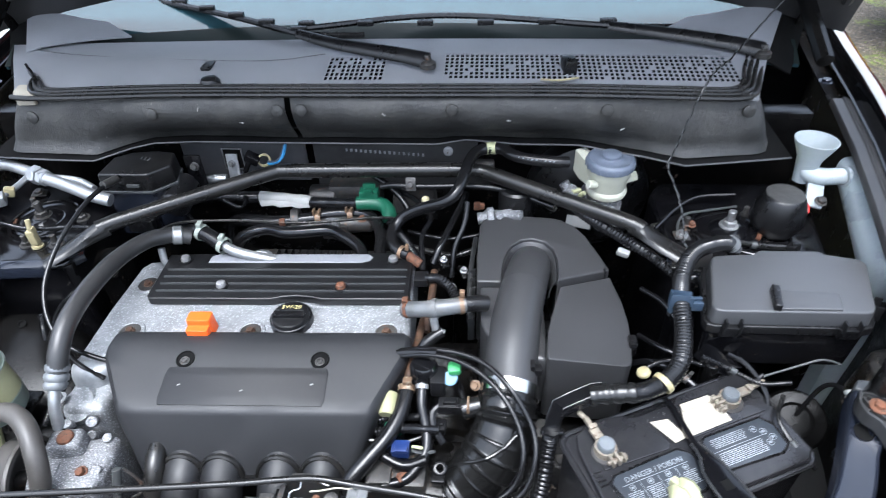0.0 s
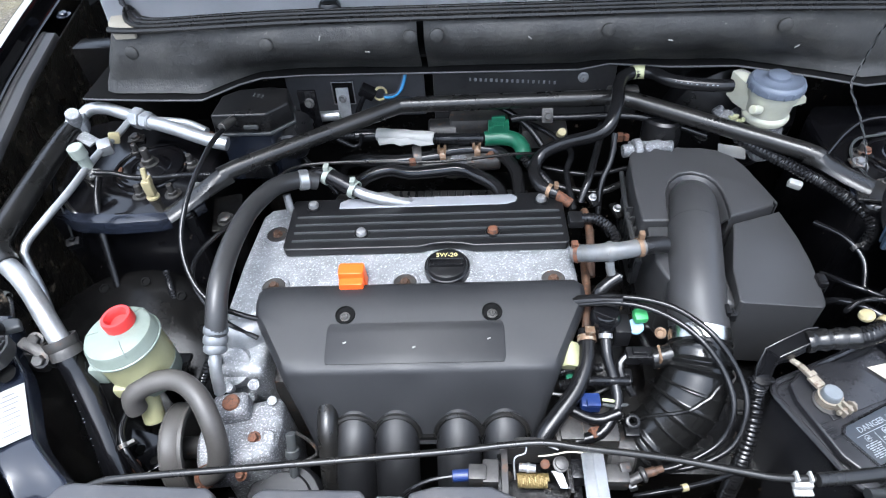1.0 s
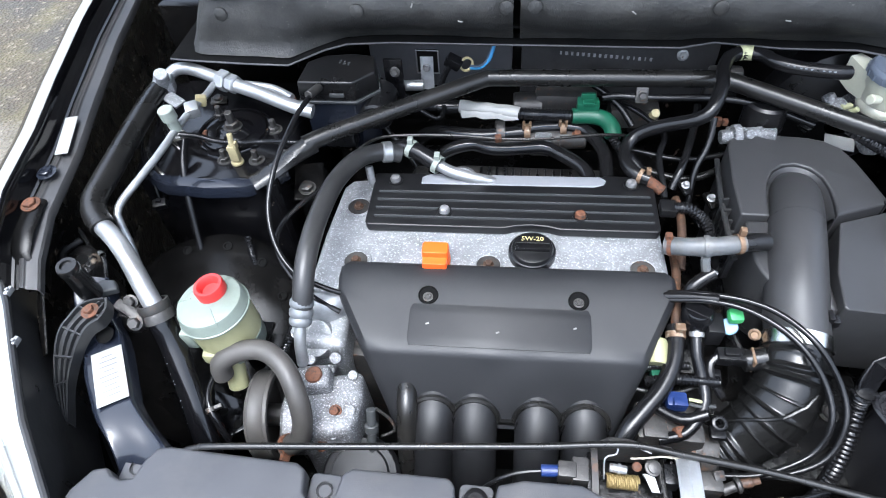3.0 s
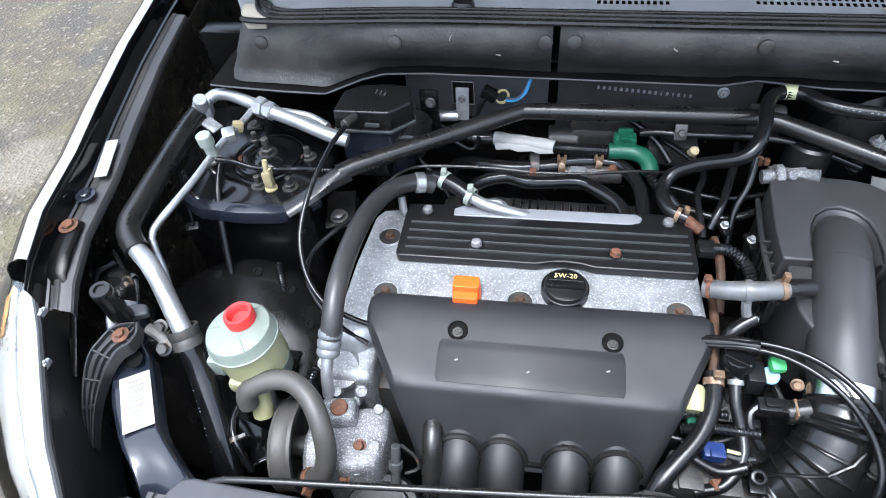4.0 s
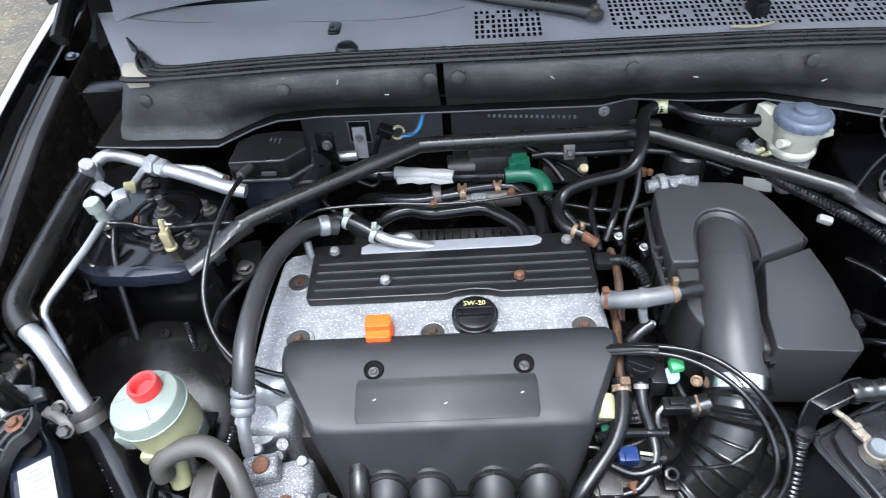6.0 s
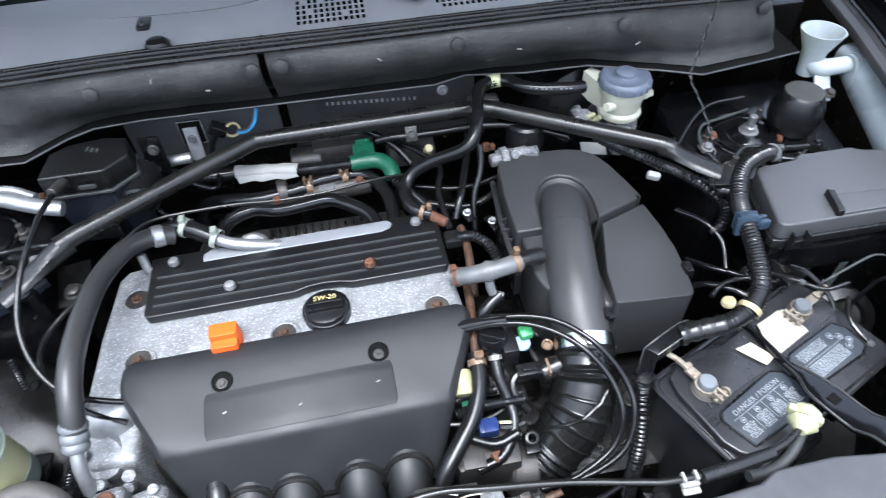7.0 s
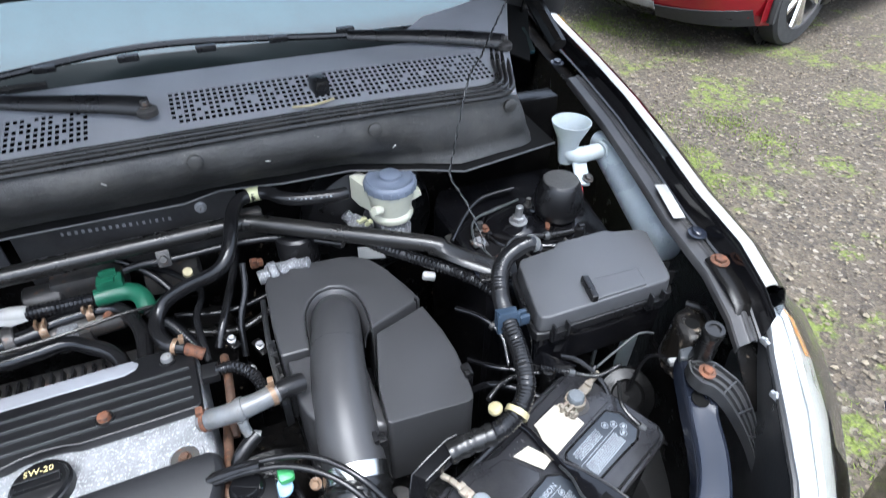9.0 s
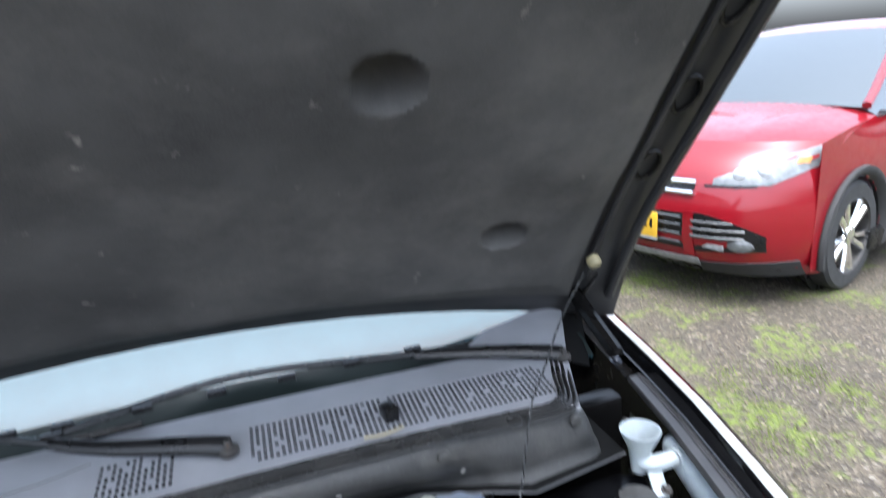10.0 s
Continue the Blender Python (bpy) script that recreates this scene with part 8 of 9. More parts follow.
wcl = thing("rod_clip", "white plastic clip holding the prop rod", "clip", (0.252, 0.36, 0.98))
part("clip", join(box((0.250, 0.366, 0.994), (0.018, 0.012, 0.008), 0.002), box((0.2435, 0.368, 1.000), (0.003, 0.010, 0.009), 0.001), box((0.2565, 0.368, 1.000), (0.003, 0.010, 0.009), 0.001), box((0.251, 0.359, 0.988), (0.018, 0.008, 0.004), 0.0015)), M_LABEL, wcl)
lever = thing("lower_bracket", "curved black tube bracket beside the battery", "bracket", (0.4, 0.36, 0.94))
part("tube", tube([(0.33, 0.372, 0.955), (0.36, 0.375, 0.95), (0.39, 0.388, 0.95), (0.415, 0.41, 0.955), (0.425, 0.42, 0.96)], 0.006, 10), M_CLIP, lever)


def lamp_support(s, spec, dx):
    """A curved arm with its ribbed plastic fan; dx is how far the fan sits outboard."""
    def S(*p):
        return (s * p[0], *p[1:])

    sup = thing("lamp_support", "blue-black painted lamp support with a rusty bolt", "bracket", S(0.58, 0.43, 0.95), group="lamp supports")
    va = path([(xa, ya, z) for xa, ya, xb, yb, z in spec], 0.008)
    vb_ = path([(xb, yb, z) for xa, ya, xb, yb, z in spec], 0.008)
    n_ = min(len(va), len(vb_))
    rows = []
    for k_ in range(n_):
        pa, pb = va[round(k_ * (len(va) - 1) / (n_ - 1))], vb_[round(k_ * (len(vb_) - 1) / (n_ - 1))]
        r = []
        for f, dz in ((-0.05, -0.022), (0.0, -0.007), (0.03, -0.001), (0.08, 0.001), (0.15, -0.0006), (0.35, 0.0004), (0.6, 0.0004), (0.88, -0.0006), (0.94, 0.001), (0.98, -0.001), (1.0, -0.007), (1.04, -0.022)):
            p = pa.lerp(pb, f)
            r.append(S(p.x, p.y, p.z + dz))
        rows.append(r)
    part("arm", sheet(rows, 0.002), M_SUPPORT, sup)
    part("hole", lathe([(0.0105, 0.0022), (0.0088, 0.0030), (0.0085, 0.0020), (0.0, 0.0020)], 22, axis(S(0.6036 + dx, 0.4745 + 0.4 * dx, 1.0150), (0, -0.3, 1))), M_MATTE, sup)
    inner = path([(0.6045, 0.5045, 1.046), (0.5985, 0.4920, 1.045), (0.6005, 0.4780, 1.044), (0.6085, 0.4720, 1.042), (0.617, 0.462, 1.035), (0.626, 0.445, 1.020), (0.634, 0.420, 0.995), (0.637, 0.390, 0.96)], 0.004)
    outer = path([(0.6055, 0.5050, 1.046), (0.6180, 0.5010, 1.047), (0.6304, 0.4930, 1.046), (0.6386, 0.4765, 1.042), (0.6451, 0.4650, 1.036), (0.651, 0.449, 1.020), (0.652, 0.420, 0.99), (0.645, 0.385, 0.95)], 0.004)
    m_ = min(len(inner), len(outer))
    web = [[inner[round(k * (len(inner) - 1) / (m_ - 1))].lerp(outer[round(k * (len(outer) - 1) / (m_ - 1))], f) + Vector((dx, 0.4 * dx, -0.004)) for f in (0, 0.25, 0.5, 0.75, 1)] for k in range(m_)]
    fan = part("fan_bracket", sheet([[S(*p) for p in r] for r in web], 0.003), M_RIBPLASTIC, sup, "ribbed black plastic fan bracket")
    for edge in (inner, outer):
        part("rib", sheet([[S(p.x + dx, p.y + 0.4 * dx, p.z + dz) for dz in (0.0015, -0.006, -0.016)] for p in edge], 0.0026), M_RIBPLASTIC, fan)
    for f in (0.30, 0.62):
        part("rib", sheet([[S(*(r[0].lerp(r[4], f) + Vector((0, 0, dz)))) for dz in (0.005, 0.0, -0.006)] for r in web[2:-1]], 0.002), M_RIBPLASTIC, fan)
    for c in (0.15, 0.32, 0.50, 0.68):
        r = web[int(c * (m_ - 1))]
        part("rib", sheet([[S(*(p + Vector((0, 0, dz)))) for dz in (0.0045, 0.0, -0.006)] for p in r], 0.0018), M_RIBPLASTIC, fan)
    part("bolt", hexbolt(S(0.6135 + dx, 0.4865 + 0.4 * dx, 1.0455), (0, -0.1, 1), 0.0058, 0.006, 1.7), M_RUST, sup, "rusty flanged bolt")
    part("rubber_stop", lathe([(0, 0), (0.0125, 0), (0.0130, 0.003), (0.0112, 0.050), (0.0120, 0.052), (0.0120, 0.060), (0.0108, 0.063), (0.0068, 0.063), (0.0062, 0.0605), (0, 0.0605)], 24, axis(S(0.626 + 0.6 * dx, 0.510, 1.034), S(-0.08, -0.10, 1))), M_RUBBER, sup, "black ribbed rubber hood stop")
    part("ear", prism([S(x + dx, y)[:2] for x, y in ((0.607, 0.520), (0.640, 0.506), (0.645, 0.520), (0.632, 0.532), (0.616, 0.533))][::s], 1.024, 1.0345, 0.003), M_CLIP, sup)
    return sup


lamp_support(1, ((0.6168, 0.5314, 0.643, 0.512, 1.034), (0.6061, 0.5188, 0.637, 0.496, 1.030), (0.5917, 0.4883, 0.6252, 0.4692, 1.018), (0.5786, 0.4599, 0.6123, 0.4486, 1.010), (0.5631, 0.4310, 0.6019, 0.4253, 1.006), (0.5451, 0.4043, 0.5894, 0.4031, 1.003), (0.5271, 0.3858, 0.5661, 0.3728, 1.0), (0.5013, 0.3711, 0.5414, 0.3481, 0.993), (0.478, 0.350, 0.520, 0.325, 0.968)), 0.0)
lamp_support(-1, ((0.606, 0.535, 0.655, 0.535, 1.034), (0.593, 0.50, 0.642, 0.50, 1.020), (0.571, 0.474, 0.620, 0.474, 1.011), (0.553, 0.445, 0.608, 0.445, 1.006), (0.538, 0.42, 0.595, 0.42, 1.004), (0.522, 0.397, 0.578, 0.397, 1.002), (0.494, 0.373, 0.559, 0.373, 1.0), (0.468, 0.352, 0.537, 0.352, 0.992), (0.45, 0.325, 0.52, 0.325, 0.968)), -0.018)
lab = thing("support_label", "white printed label on the lamp support", "label", (-0.56, 0.42, 1.006))
part("label", box((-0.5615, 0.4215, 1.0072), (0.034, 0.071, 0.0008), 0.0002, pose(0, 0, 0, 3, 0, 32)), M_LABEL, lab)
for k in range(9):
    part("print_bar", box((-0.5615 + 0.0034 * (k - 4), 0.4215 - 0.0055 * (k - 4), 1.0084 - 0.00036 * (k - 4)), (0.020 if k % 3 else 0.013, 0.0009, 0.0004), 0, pose(0, 0, 0, 3, 0, 32)), M_COWL, lab)


def headlight(s):
    h = thing("headlight", "clear headlight with a bright reflector and amber corner", "headlight", (s * 0.75, 0.45, 0.85), group="headlights")
    inner = ((0.748, 0.552, 1.055), (0.722, 0.510, 1.055), (0.692, 0.474, 1.053), (0.645, 0.410, 1.050), (0.606, 0.350, 1.036), (0.560, 0.288, 1.010), (0.53, 0.24, 0.985))
    outer = ((0.846, 0.590, 1.005), (0.852, 0.548, 0.995), (0.828, 0.49, 0.985), (0.785, 0.422, 0.976), (0.715, 0.342, 0.965), (0.66, 0.292, 0.950), (0.62, 0.24, 0.93))

    def rows(lift, trim=0.0):
        out = []
        for a, b in zip(inner, outer):
            a, b = Vector(a), Vector(b)
            r = []
            for k in range(9):
                f = trim + (1 - 2 * trim) * k / 8
                p = a.lerp(b, f) + Vector((0.25, -0.1, 1)).normalized() * (0.016 * math.sin(math.pi * f ** 0.8) + lift)
                r.append((s * p.x, p.y, p.z))
            out.append(r)
        return out

    part("lens", sheet(rows(0.0), 0.002), M_LENS, h, "clear plastic lens").visible_shadow = False
    part("reflector", sheet(rows(-0.02, 0.03), 0.002), M_REFLECT, h, "bright silvered reflector")
    part("amber", sheet([r[6:8] for r in rows(-0.016, 0.05)[0:3]], 0.002), M_AMBER, h, "amber turn signal")
    for f in (0.30, 0.58):
        part("reflector_ridge", sweep([Vector(r[3]).lerp(Vector(r[5]), f) for r in rows(-0.0165, 0.03)[:6]], 0.0022, 8), M_REFLECT, h)
    part("rim", sweep([Vector((s * p[0], p[1], p[2])) for p in inner], 0.004, 8), M_RIBPLASTIC, h)
    part("housing", sheet([[(s * a[0], a[1], a[2] - 0.004), (s * (a[0] - 0.006), a[1], a[2] - 0.05), (s * (a[0] + 0.01), a[1], a[2] - 0.20)] for a in inner], 0.003), M_RIBPLASTIC, h)
    part("shell", sheet([[(s * b[0], b[1], b[2]), (s * (b[0] + 0.01), b[1] - 0.01, b[2] - 0.12), (s * (b[0] - 0.02), b[1], 0.4)] for b in outer], 0.003), M_PAINT, h)
    for p in ((0.700, 0.492, 1.054), (0.655, 0.43, 1.05)):
        part("tab", join(box((s * p[0], p[1], p[2]), (0.005, 0.013, 0.008), 0.002), rod((s * p[0], p[1], p[2]), (s * p[0], p[1], p[2] + 0.006), 0.002)), M_CASE, h)


headlight(1)
headlight(-1)
for s in (1, -1):
    fl = thing("fender_bracket", "black fender bracket with bolts and a white sticker", "bracket", (s * 0.72, 0.6, 1.08), group="fender brackets")
    part("strip", sheet([[(s * (x - 0.014), y, z), (s * (x - 0.010), y, z + 0.003), (s * x, y, z + 0.004), (s * (x + 0.010), y, z + 0.003), (s * (x + 0.014), y, z)] for x, y, z in ((0.722, 0.615, 1.080), (0.719, 0.60, 1.080), (0.714, 0.566, 1.075), (0.709, 0.54, 1.066), (0.700, 0.525, 1.05), (0.695, 0.515, 1.02))], 0.002), M_WELL, fl)
    part("rusty_bolt", hexbolt((s * 0.721, 0.603, 1.084), (0, -0.05, 1), 0.008, 0.006, 1.5), M_RUST, fl, "rusty washer bolt")
    part("bolt", hexbolt((s * 0.727, 0.655, 1.089), (0, -0.05, 1), 0.0085, 0.006, 1.5), M_SUPPORT, fl)
    part("bolt", hexbolt((s * 0.806, 1.16, 1.117), (0, -0.05, 1), 0.0085, 0.006, 1.5), M_SUPPORT, fl)
    st_ = box((0, 0, 0), (0.017, 0.075, 0.0008), 0.0002)
    st_.transform(pose(s * 0.7325, 0.722, 1.0965, 3.5, 0, -s * 17))
    part("sticker", st_, M_LABEL, fl, "white sticker")
    side = thing("inner_fender_bracket", "dark crumpled bracket on the inner fender", "bracket", (s * 0.68, 0.57, 0.95), group="inner fender brackets")
    lump = part("lump", prism([(s * x, y) for x, y in ((0.655, 0.545), (0.700, 0.550), (0.712, 0.585), (0.700, 0.612), (0.668, 0.606), (0.652, 0.58))][::s], 0.93, 1.012, 0.010, 0.006), M_APRON, side)
    part("hole", lathe([(0.0095, 0.0006), (0, 0.0006)], 18, axis((s * 0.678, 0.575, 1.0122), (0, 0, 1))), M_MATTE, lump)
    part("fold", tube([(s * 0.662, 0.548, 1.008), (s * 0.690, 0.552, 1.014), (s * 0.706, 0.585, 1.016), (s * 0.696, 0.608, 1.012)], 0.005, 10), M_BLACK, lump)

# ---- wipers ----
for pts, pivot in ((((0.086, 1.026, 1.214), (0.04, 1.046, 1.216), (-0.075, 1.09, 1.218), (-0.16, 1.138, 1.22), (-0.30, 1.215, 1.224), (-0.50, 1.295, 1.235)), (0.086, 1.026, 1.203)),
                   (((0.635, 1.065, 1.214), (0.60, 1.085, 1.216), (0.53, 1.118, 1.218), (0.40, 1.168, 1.220), (0.10, 1.222, 1.222), (-0.15, 1.16, 1.222)), (0.635, 1.065, 1.203))):
    w_ = thing("wiper", "black windshield wiper arm with its blade", "wiper", pivot, group="wipers")
    P = [Vector(p) for p in pts]
    part("arm", sweep(path(P[:4], 0.01), lambda s: 0.0145 - 0.02 * min(s, 0.25), 8, flat=0.45), M_BLACK, w_)
    part("blade_arm", sweep(path(P[3:], 0.01), 0.0055, 8), M_BLACK, w_)
    bl_ = part("blade", sweep([p + Vector((0, 0.012, -0.004)) for p in path([P[3] + Vector((0.12, 0.0, -0.004)), P[3], P[4], P[5]], 0.02)], 0.006, 6), M_RUBBER, w_)
    for k in range(6):
        q = P[3].lerp(P[5], k / 5) + Vector((0, 0.012, 0.004))
        part("bridge", box(q, (0.03, 0.012, 0.010), 0.003), M_BLACK, w_)
    part("pivot_nut", join(lathe([(0, 0), (0.014, 0), (0.014, 0.008), (0.009, 0.012), (0, 0.012)], 20, Matrix.Translation(pivot)), hexbolt((pivot[0], pivot[1], pivot[2] + 0.012), r=0.006, h=0.008)), M_DKSTEEL, w_)
twig = thing("straw", "dry straw lying on the cowl", "straw", (0.3, 1.0, 1.2))
part("stalk", tube([(0.27, 0.99, 1.197), (0.30, 0.985, 1.198), (0.33, 0.992, 1.199)], 0.0018, 6), M_CREAM, twig)

# ---- small lines, plugs and hardware in the dark gaps ----
EXTRA = (
    [(0.47, 0.60, 0.99), (0.50, 0.585, 0.985), (0.54, 0.575, 0.97), (0.585, 0.585, 0.96)],
    [(0.505, 0.61, 0.985), (0.53, 0.60, 0.975), (0.55, 0.565, 0.955), (0.545, 0.53, 0.93)],
    [(0.565, 0.56, 0.965), (0.55, 0.53, 0.96), (0.56, 0.50, 0.95), (0.585, 0.48, 0.93)],
    [(0.40, 0.60, 0.96), (0.43, 0.62, 0.955), (0.47, 0.625, 0.95), (0.52, 0.61, 0.94)],
    [(0.52, 0.80, 1.012), (0.545, 0.815, 1.014), (0.60, 0.805, 1.012), (0.65, 0.80, 1.012)],
    [(0.46, 0.86, 1.0), (0.50, 0.90, 1.012), (0.54, 0.925, 1.018), (0.60, 0.93, 1.02)],
    [(-0.52, 0.70, 0.93), (-0.50, 0.66, 0.90), (-0.47, 0.62, 0.88), (-0.43, 0.60, 0.87)],
    [(-0.69, 0.80, 1.03), (-0.68, 0.77, 1.02), (-0.665, 0.75, 1.0), (-0.66, 0.73, 0.96)],
    [(-0.70, 0.62, 1.02), (-0.68, 0.60, 1.0), (-0.66, 0.59, 1.0), (-0.655, 0.56, 0.97)],
    [(-0.42, 0.52, 0.90), (-0.41, 0.54, 0.92), (-0.405, 0.57, 0.93), (-0.415, 0.60, 0.92)],
    [(0.02, 0.52, 0.90), (0.05, 0.515, 0.898), (0.09, 0.52, 0.895), (0.13, 0.54, 0.90)],
    [(0.11, 0.62, 0.93), (0.135, 0.61, 0.93), (0.15, 0.60, 0.925), (0.16, 0.57, 0.92)],
    [(-0.36, 0.98, 1.02), (-0.33, 0.975, 1.0), (-0.29, 0.965, 0.99), (-0.25, 0.97, 0.985)])
rx = random.Random(31)
for i, pts in enumerate(EXTRA):
    t_ = thing("thin_line", "thin black line among the engine bay wiring", "hose", pts[0], group="thin lines")
    r_ = rx.uniform(0.0022, 0.0048)
    if i % 3 == 0:
        part("line", ribbed(pts, r_ + 0.0012, 0.004, 0.001, 8), M_CONDUIT, t_)
    else:
        part("line", tube(pts, r_, 8), M_HOSE if i % 2 else M_RUBBER, t_)
    if i % 2 == 0:
        part("tape", band(path(pts), r_ + 0.0014, 0.008, 0.0006, False, rx.uniform(0.3, 0.7)), M_CLIP, t_, "grey tape band")
    if i % 3 == 1:
        q = Vector(pts[-1])
        part("plug", join(box(q, (0.020, 0.014, 0.013), 0.002, pose(0, 0, 0, rx.uniform(-20, 20), rx.uniform(-20, 20), rx.uniform(0, 90))), box(q + Vector((0, 0, 0.008)), (0.008, 0.006, 0.004), 0.001)), M_BLACK, t_, "small black plug")
LUGS = ((0.495, 0.835, 1.005), (0.515, 0.86, 1.006), (0.475, 0.885, 0.985), (0.425, 0.90, 0.98), (-0.655, 0.835, 1.006), (-0.50, 0.93, 1.006), (-0.625, 0.93, 1.006),
        (0.30, 0.93, 0.985), (-0.475, 0.80, 1.006))
for i, p in enumerate(LUGS):
    b_ = thing("bracket_bolt", "small weathered steel bolt on a dark tab", "bolt", p, group="bracket bolts")
    part("tab", box(p, (0.026, 0.018, 0.003), 0.001, pose(0, 0, 0, rx.uniform(-10, 10), rx.uniform(-10, 10), rx.uniform(0, 180))), M_GRIME if i % 2 else M_DKSTEEL, b_)
    part("bolt", hexbolt((p[0], p[1], p[2] + 0.0025), (rx.uniform(-0.2, 0.2), -0.2, 1), rx.uniform(0.005, 0.0075), 0.006), (M_STEEL, M_RUST, M_DKSTEEL, M_DKSTEEL)[i % 4], b_)

horn = thing("horn", "glossy black plastic horn below the fuse box", "horn", (0.60, 0.585, 0.9))
part("shell", lathe([(0, -0.03), (0.038, -0.03), (0.042, -0.02), (0.042, 0.006), (0.038, 0.013), (0.024, 0.017), (0.020, 0.012), (0, 0.012)], 28, axis((0.612, 0.585, 0.880), (-0.25, -0.55, 0.8))), M_WELL, horn)
part("stay", join(box((0.612, 0.60, 0.865), (0.02, 0.03, 0.05), 0.003), rod((0.615, 0.60, 0.36), (0.615, 0.60, 0.855), 0.012)), M_GRIME, horn)
part("white_plug", box((0.6289, 0.5442, 0.992), (0.013, 0.009, 0.009), 0.003, pose(0, 0, 0, 0, 0, -10)), M_LABEL, horn, "white plastic plug")
part("plug_lead", tube([(0.622, 0.542, 0.99), (0.628, 0.56, 0.985), (0.622, 0.58, 0.96), (0.612, 0.585, 0.89)], 0.003, 8), M_CONDUIT, horn)
twire = thing("terminal_wire", "thin grey wire leaving the battery terminal", "wire", (0.57, 0.6, 0.97))
part("wire", tube([(0.535, 0.580, 0.963), (0.5412, 0.5857, 0.966), (0.5876, 0.600, 0.972), (0.6277, 0.6086, 0.98), (0.650, 0.605, 0.975)], 0.0016, 6), M_CLIP, twire)
part("shrink", tube([(0.531, 0.577, 0.962), (0.548, 0.590, 0.968)], 0.003, 8), M_GLOSS, twire)
ebr = thing("edge_bracket", "folded glossy black bracket beside the fuse box", "bracket", (0.49, 0.61, 0.95))
part("plate", sheet([[(0.474, 0.632, 0.955), (0.480, 0.622, 0.990), (0.486, 0.618, 0.993)], [(0.492, 0.612, 0.955), (0.496, 0.604, 0.985), (0.503, 0.601, 0.988)], [(0.512, 0.604, 0.95), (0.515, 0.597, 0.975), (0.521, 0.595, 0.977)]], 0.002), M_TOWER, ebr)
part("stay", rod((0.495, 0.615, 0.36), (0.495, 0.615, 0.96), 0.010), M_GRIME, ebr)
for k, pts in enumerate(([(0.415, 0.69, 0.93), (0.435, 0.655, 0.945), (0.465, 0.635, 0.945), (0.50, 0.625, 0.93), (0.53, 0.60, 0.90)],
                         [(0.40, 0.66, 0.90), (0.425, 0.64, 0.93), (0.455, 0.615, 0.935), (0.49, 0.585, 0.92), (0.52, 0.57, 0.88)],
                         [(0.43, 0.77, 0.95), (0.455, 0.735, 0.955), (0.47, 0.70, 0.945), (0.465, 0.665, 0.925)],
                         [(0.56, 0.80, 1.008), (0.585, 0.785, 1.010), (0.62, 0.775, 1.008), (0.66, 0.79, 1.0)],
                         [(-0.490, 0.484, 0.92), (-0.4900, 0.452, 0.918), (-0.4765, 0.427, 0.91), (-0.46, 0.41, 0.88)])):
    t_ = thing("gap_hose", "slim glossy black hose in a dark gap", "hose", pts[0], group="gap hoses")
    part("hose", tube(pts, 0.0052 if k % 2 else 0.0042, 10), M_GLOSS, t_)
    part("clip", band(path(pts), 0.0056, 0.006, 0.0008, True, 0.5), M_DKSTEEL, t_)
rbk = thing("reservoir_bracket", "black pressed bracket with holes and a rusty tab", "bracket", (-0.48, 0.45, 0.86))
part("plate", prism([(-0.516, 0.486), (-0.470, 0.474), (-0.448, 0.440), (-0.470, 0.424), (-0.500, 0.440)], 0.856, 0.860, 0.0015), M_TOWER, rbk)
for x, y in ((-0.4906, 0.4544), (-0.466, 0.440)):
    part("hole", lathe([(0.0065, 0.0), (0.0055, 0.0012), (0.0045, 0.0004), (0, 0.0004)], 16, Matrix.Translation((x, y, 0.8602))), M_MATTE, rbk)
part("rusty_tab", box((-0.485, 0.424, 0.87), (0.020, 0.016, 0.012), 0.003, pose(0, 0, 0, 10, 0, 30)), M_RUST, rbk)
part("stay", rod((-0.48, 0.455, 0.36), (-0.48, 0.455, 0.856), 0.010), M_GRIME, rbk)
rack = thing("steering_rack_shield", "dusty dark metal shield on the firewall", "shield", (0, 0.99, 0.97))
part("shield", join(box((-0.055, 0.992, 0.975), (0.10, 0.04, 0.05), 0.012), rod((-0.14, 0.985, 0.97), (-0.09, 0.985, 0.97), 0.022, 18)), M_DKSTEEL, rack)
part("side_shield", box((0.055, 0.985, 0.965), (0.08, 0.05, 0.04), 0.012), M_DKSTEEL, rack)
part("bracket", box((0.175, 0.975, 1.03), (0.05, 0.02, 0.05), 0.006), M_DKSTEEL, rack)

# ---- red car parked beside ----
suv = thing("parked_car", "red compact crossover parked on the gravel", "car", (3.6, 4.0, 0))
FA, FS, FZ = radians(15), 1.03, 1.10
FORD = Matrix(((math.cos(FA) * FS, math.sin(FA) * FS, 0, 2.80), (math.sin(FA) * FS, -math.cos(FA) * FS, 0, 3.80), (0, 0, FZ, 0), (0, 0, 0, 1)))


def spart(name, bm, material, parent=suv, label=""):
    bm.transform(FORD)
    return part(name, bm, material, parent, label)


def nose_x(y, z):
    """How far back the front skin lies at that width and height."""
    a = abs(y) / 0.92
    lift = float(np.interp(z, (0.2, 0.28, 0.42, 0.60, 0.70, 0.80, 0.90, 0.98), (0.14, 0.05, 0.0, 0.0, 0.03, 0.07, 0.16, 0.30)))
    return lift + 0.10 * a ** 2 + 0.36 * a ** 5


ZS = (0.20, 0.26, 0.32, 0.42, 0.52, 0.60, 0.66, 0.72, 0.78, 0.84, 0.90, 0.95, 0.985)
YS = [0.92 * k / 16 for k in range(-16, 17)]
fascia = sheet([[(nose_x(y, z), y, z) for z in ZS] for y in YS], 0.004)
hood_s = []
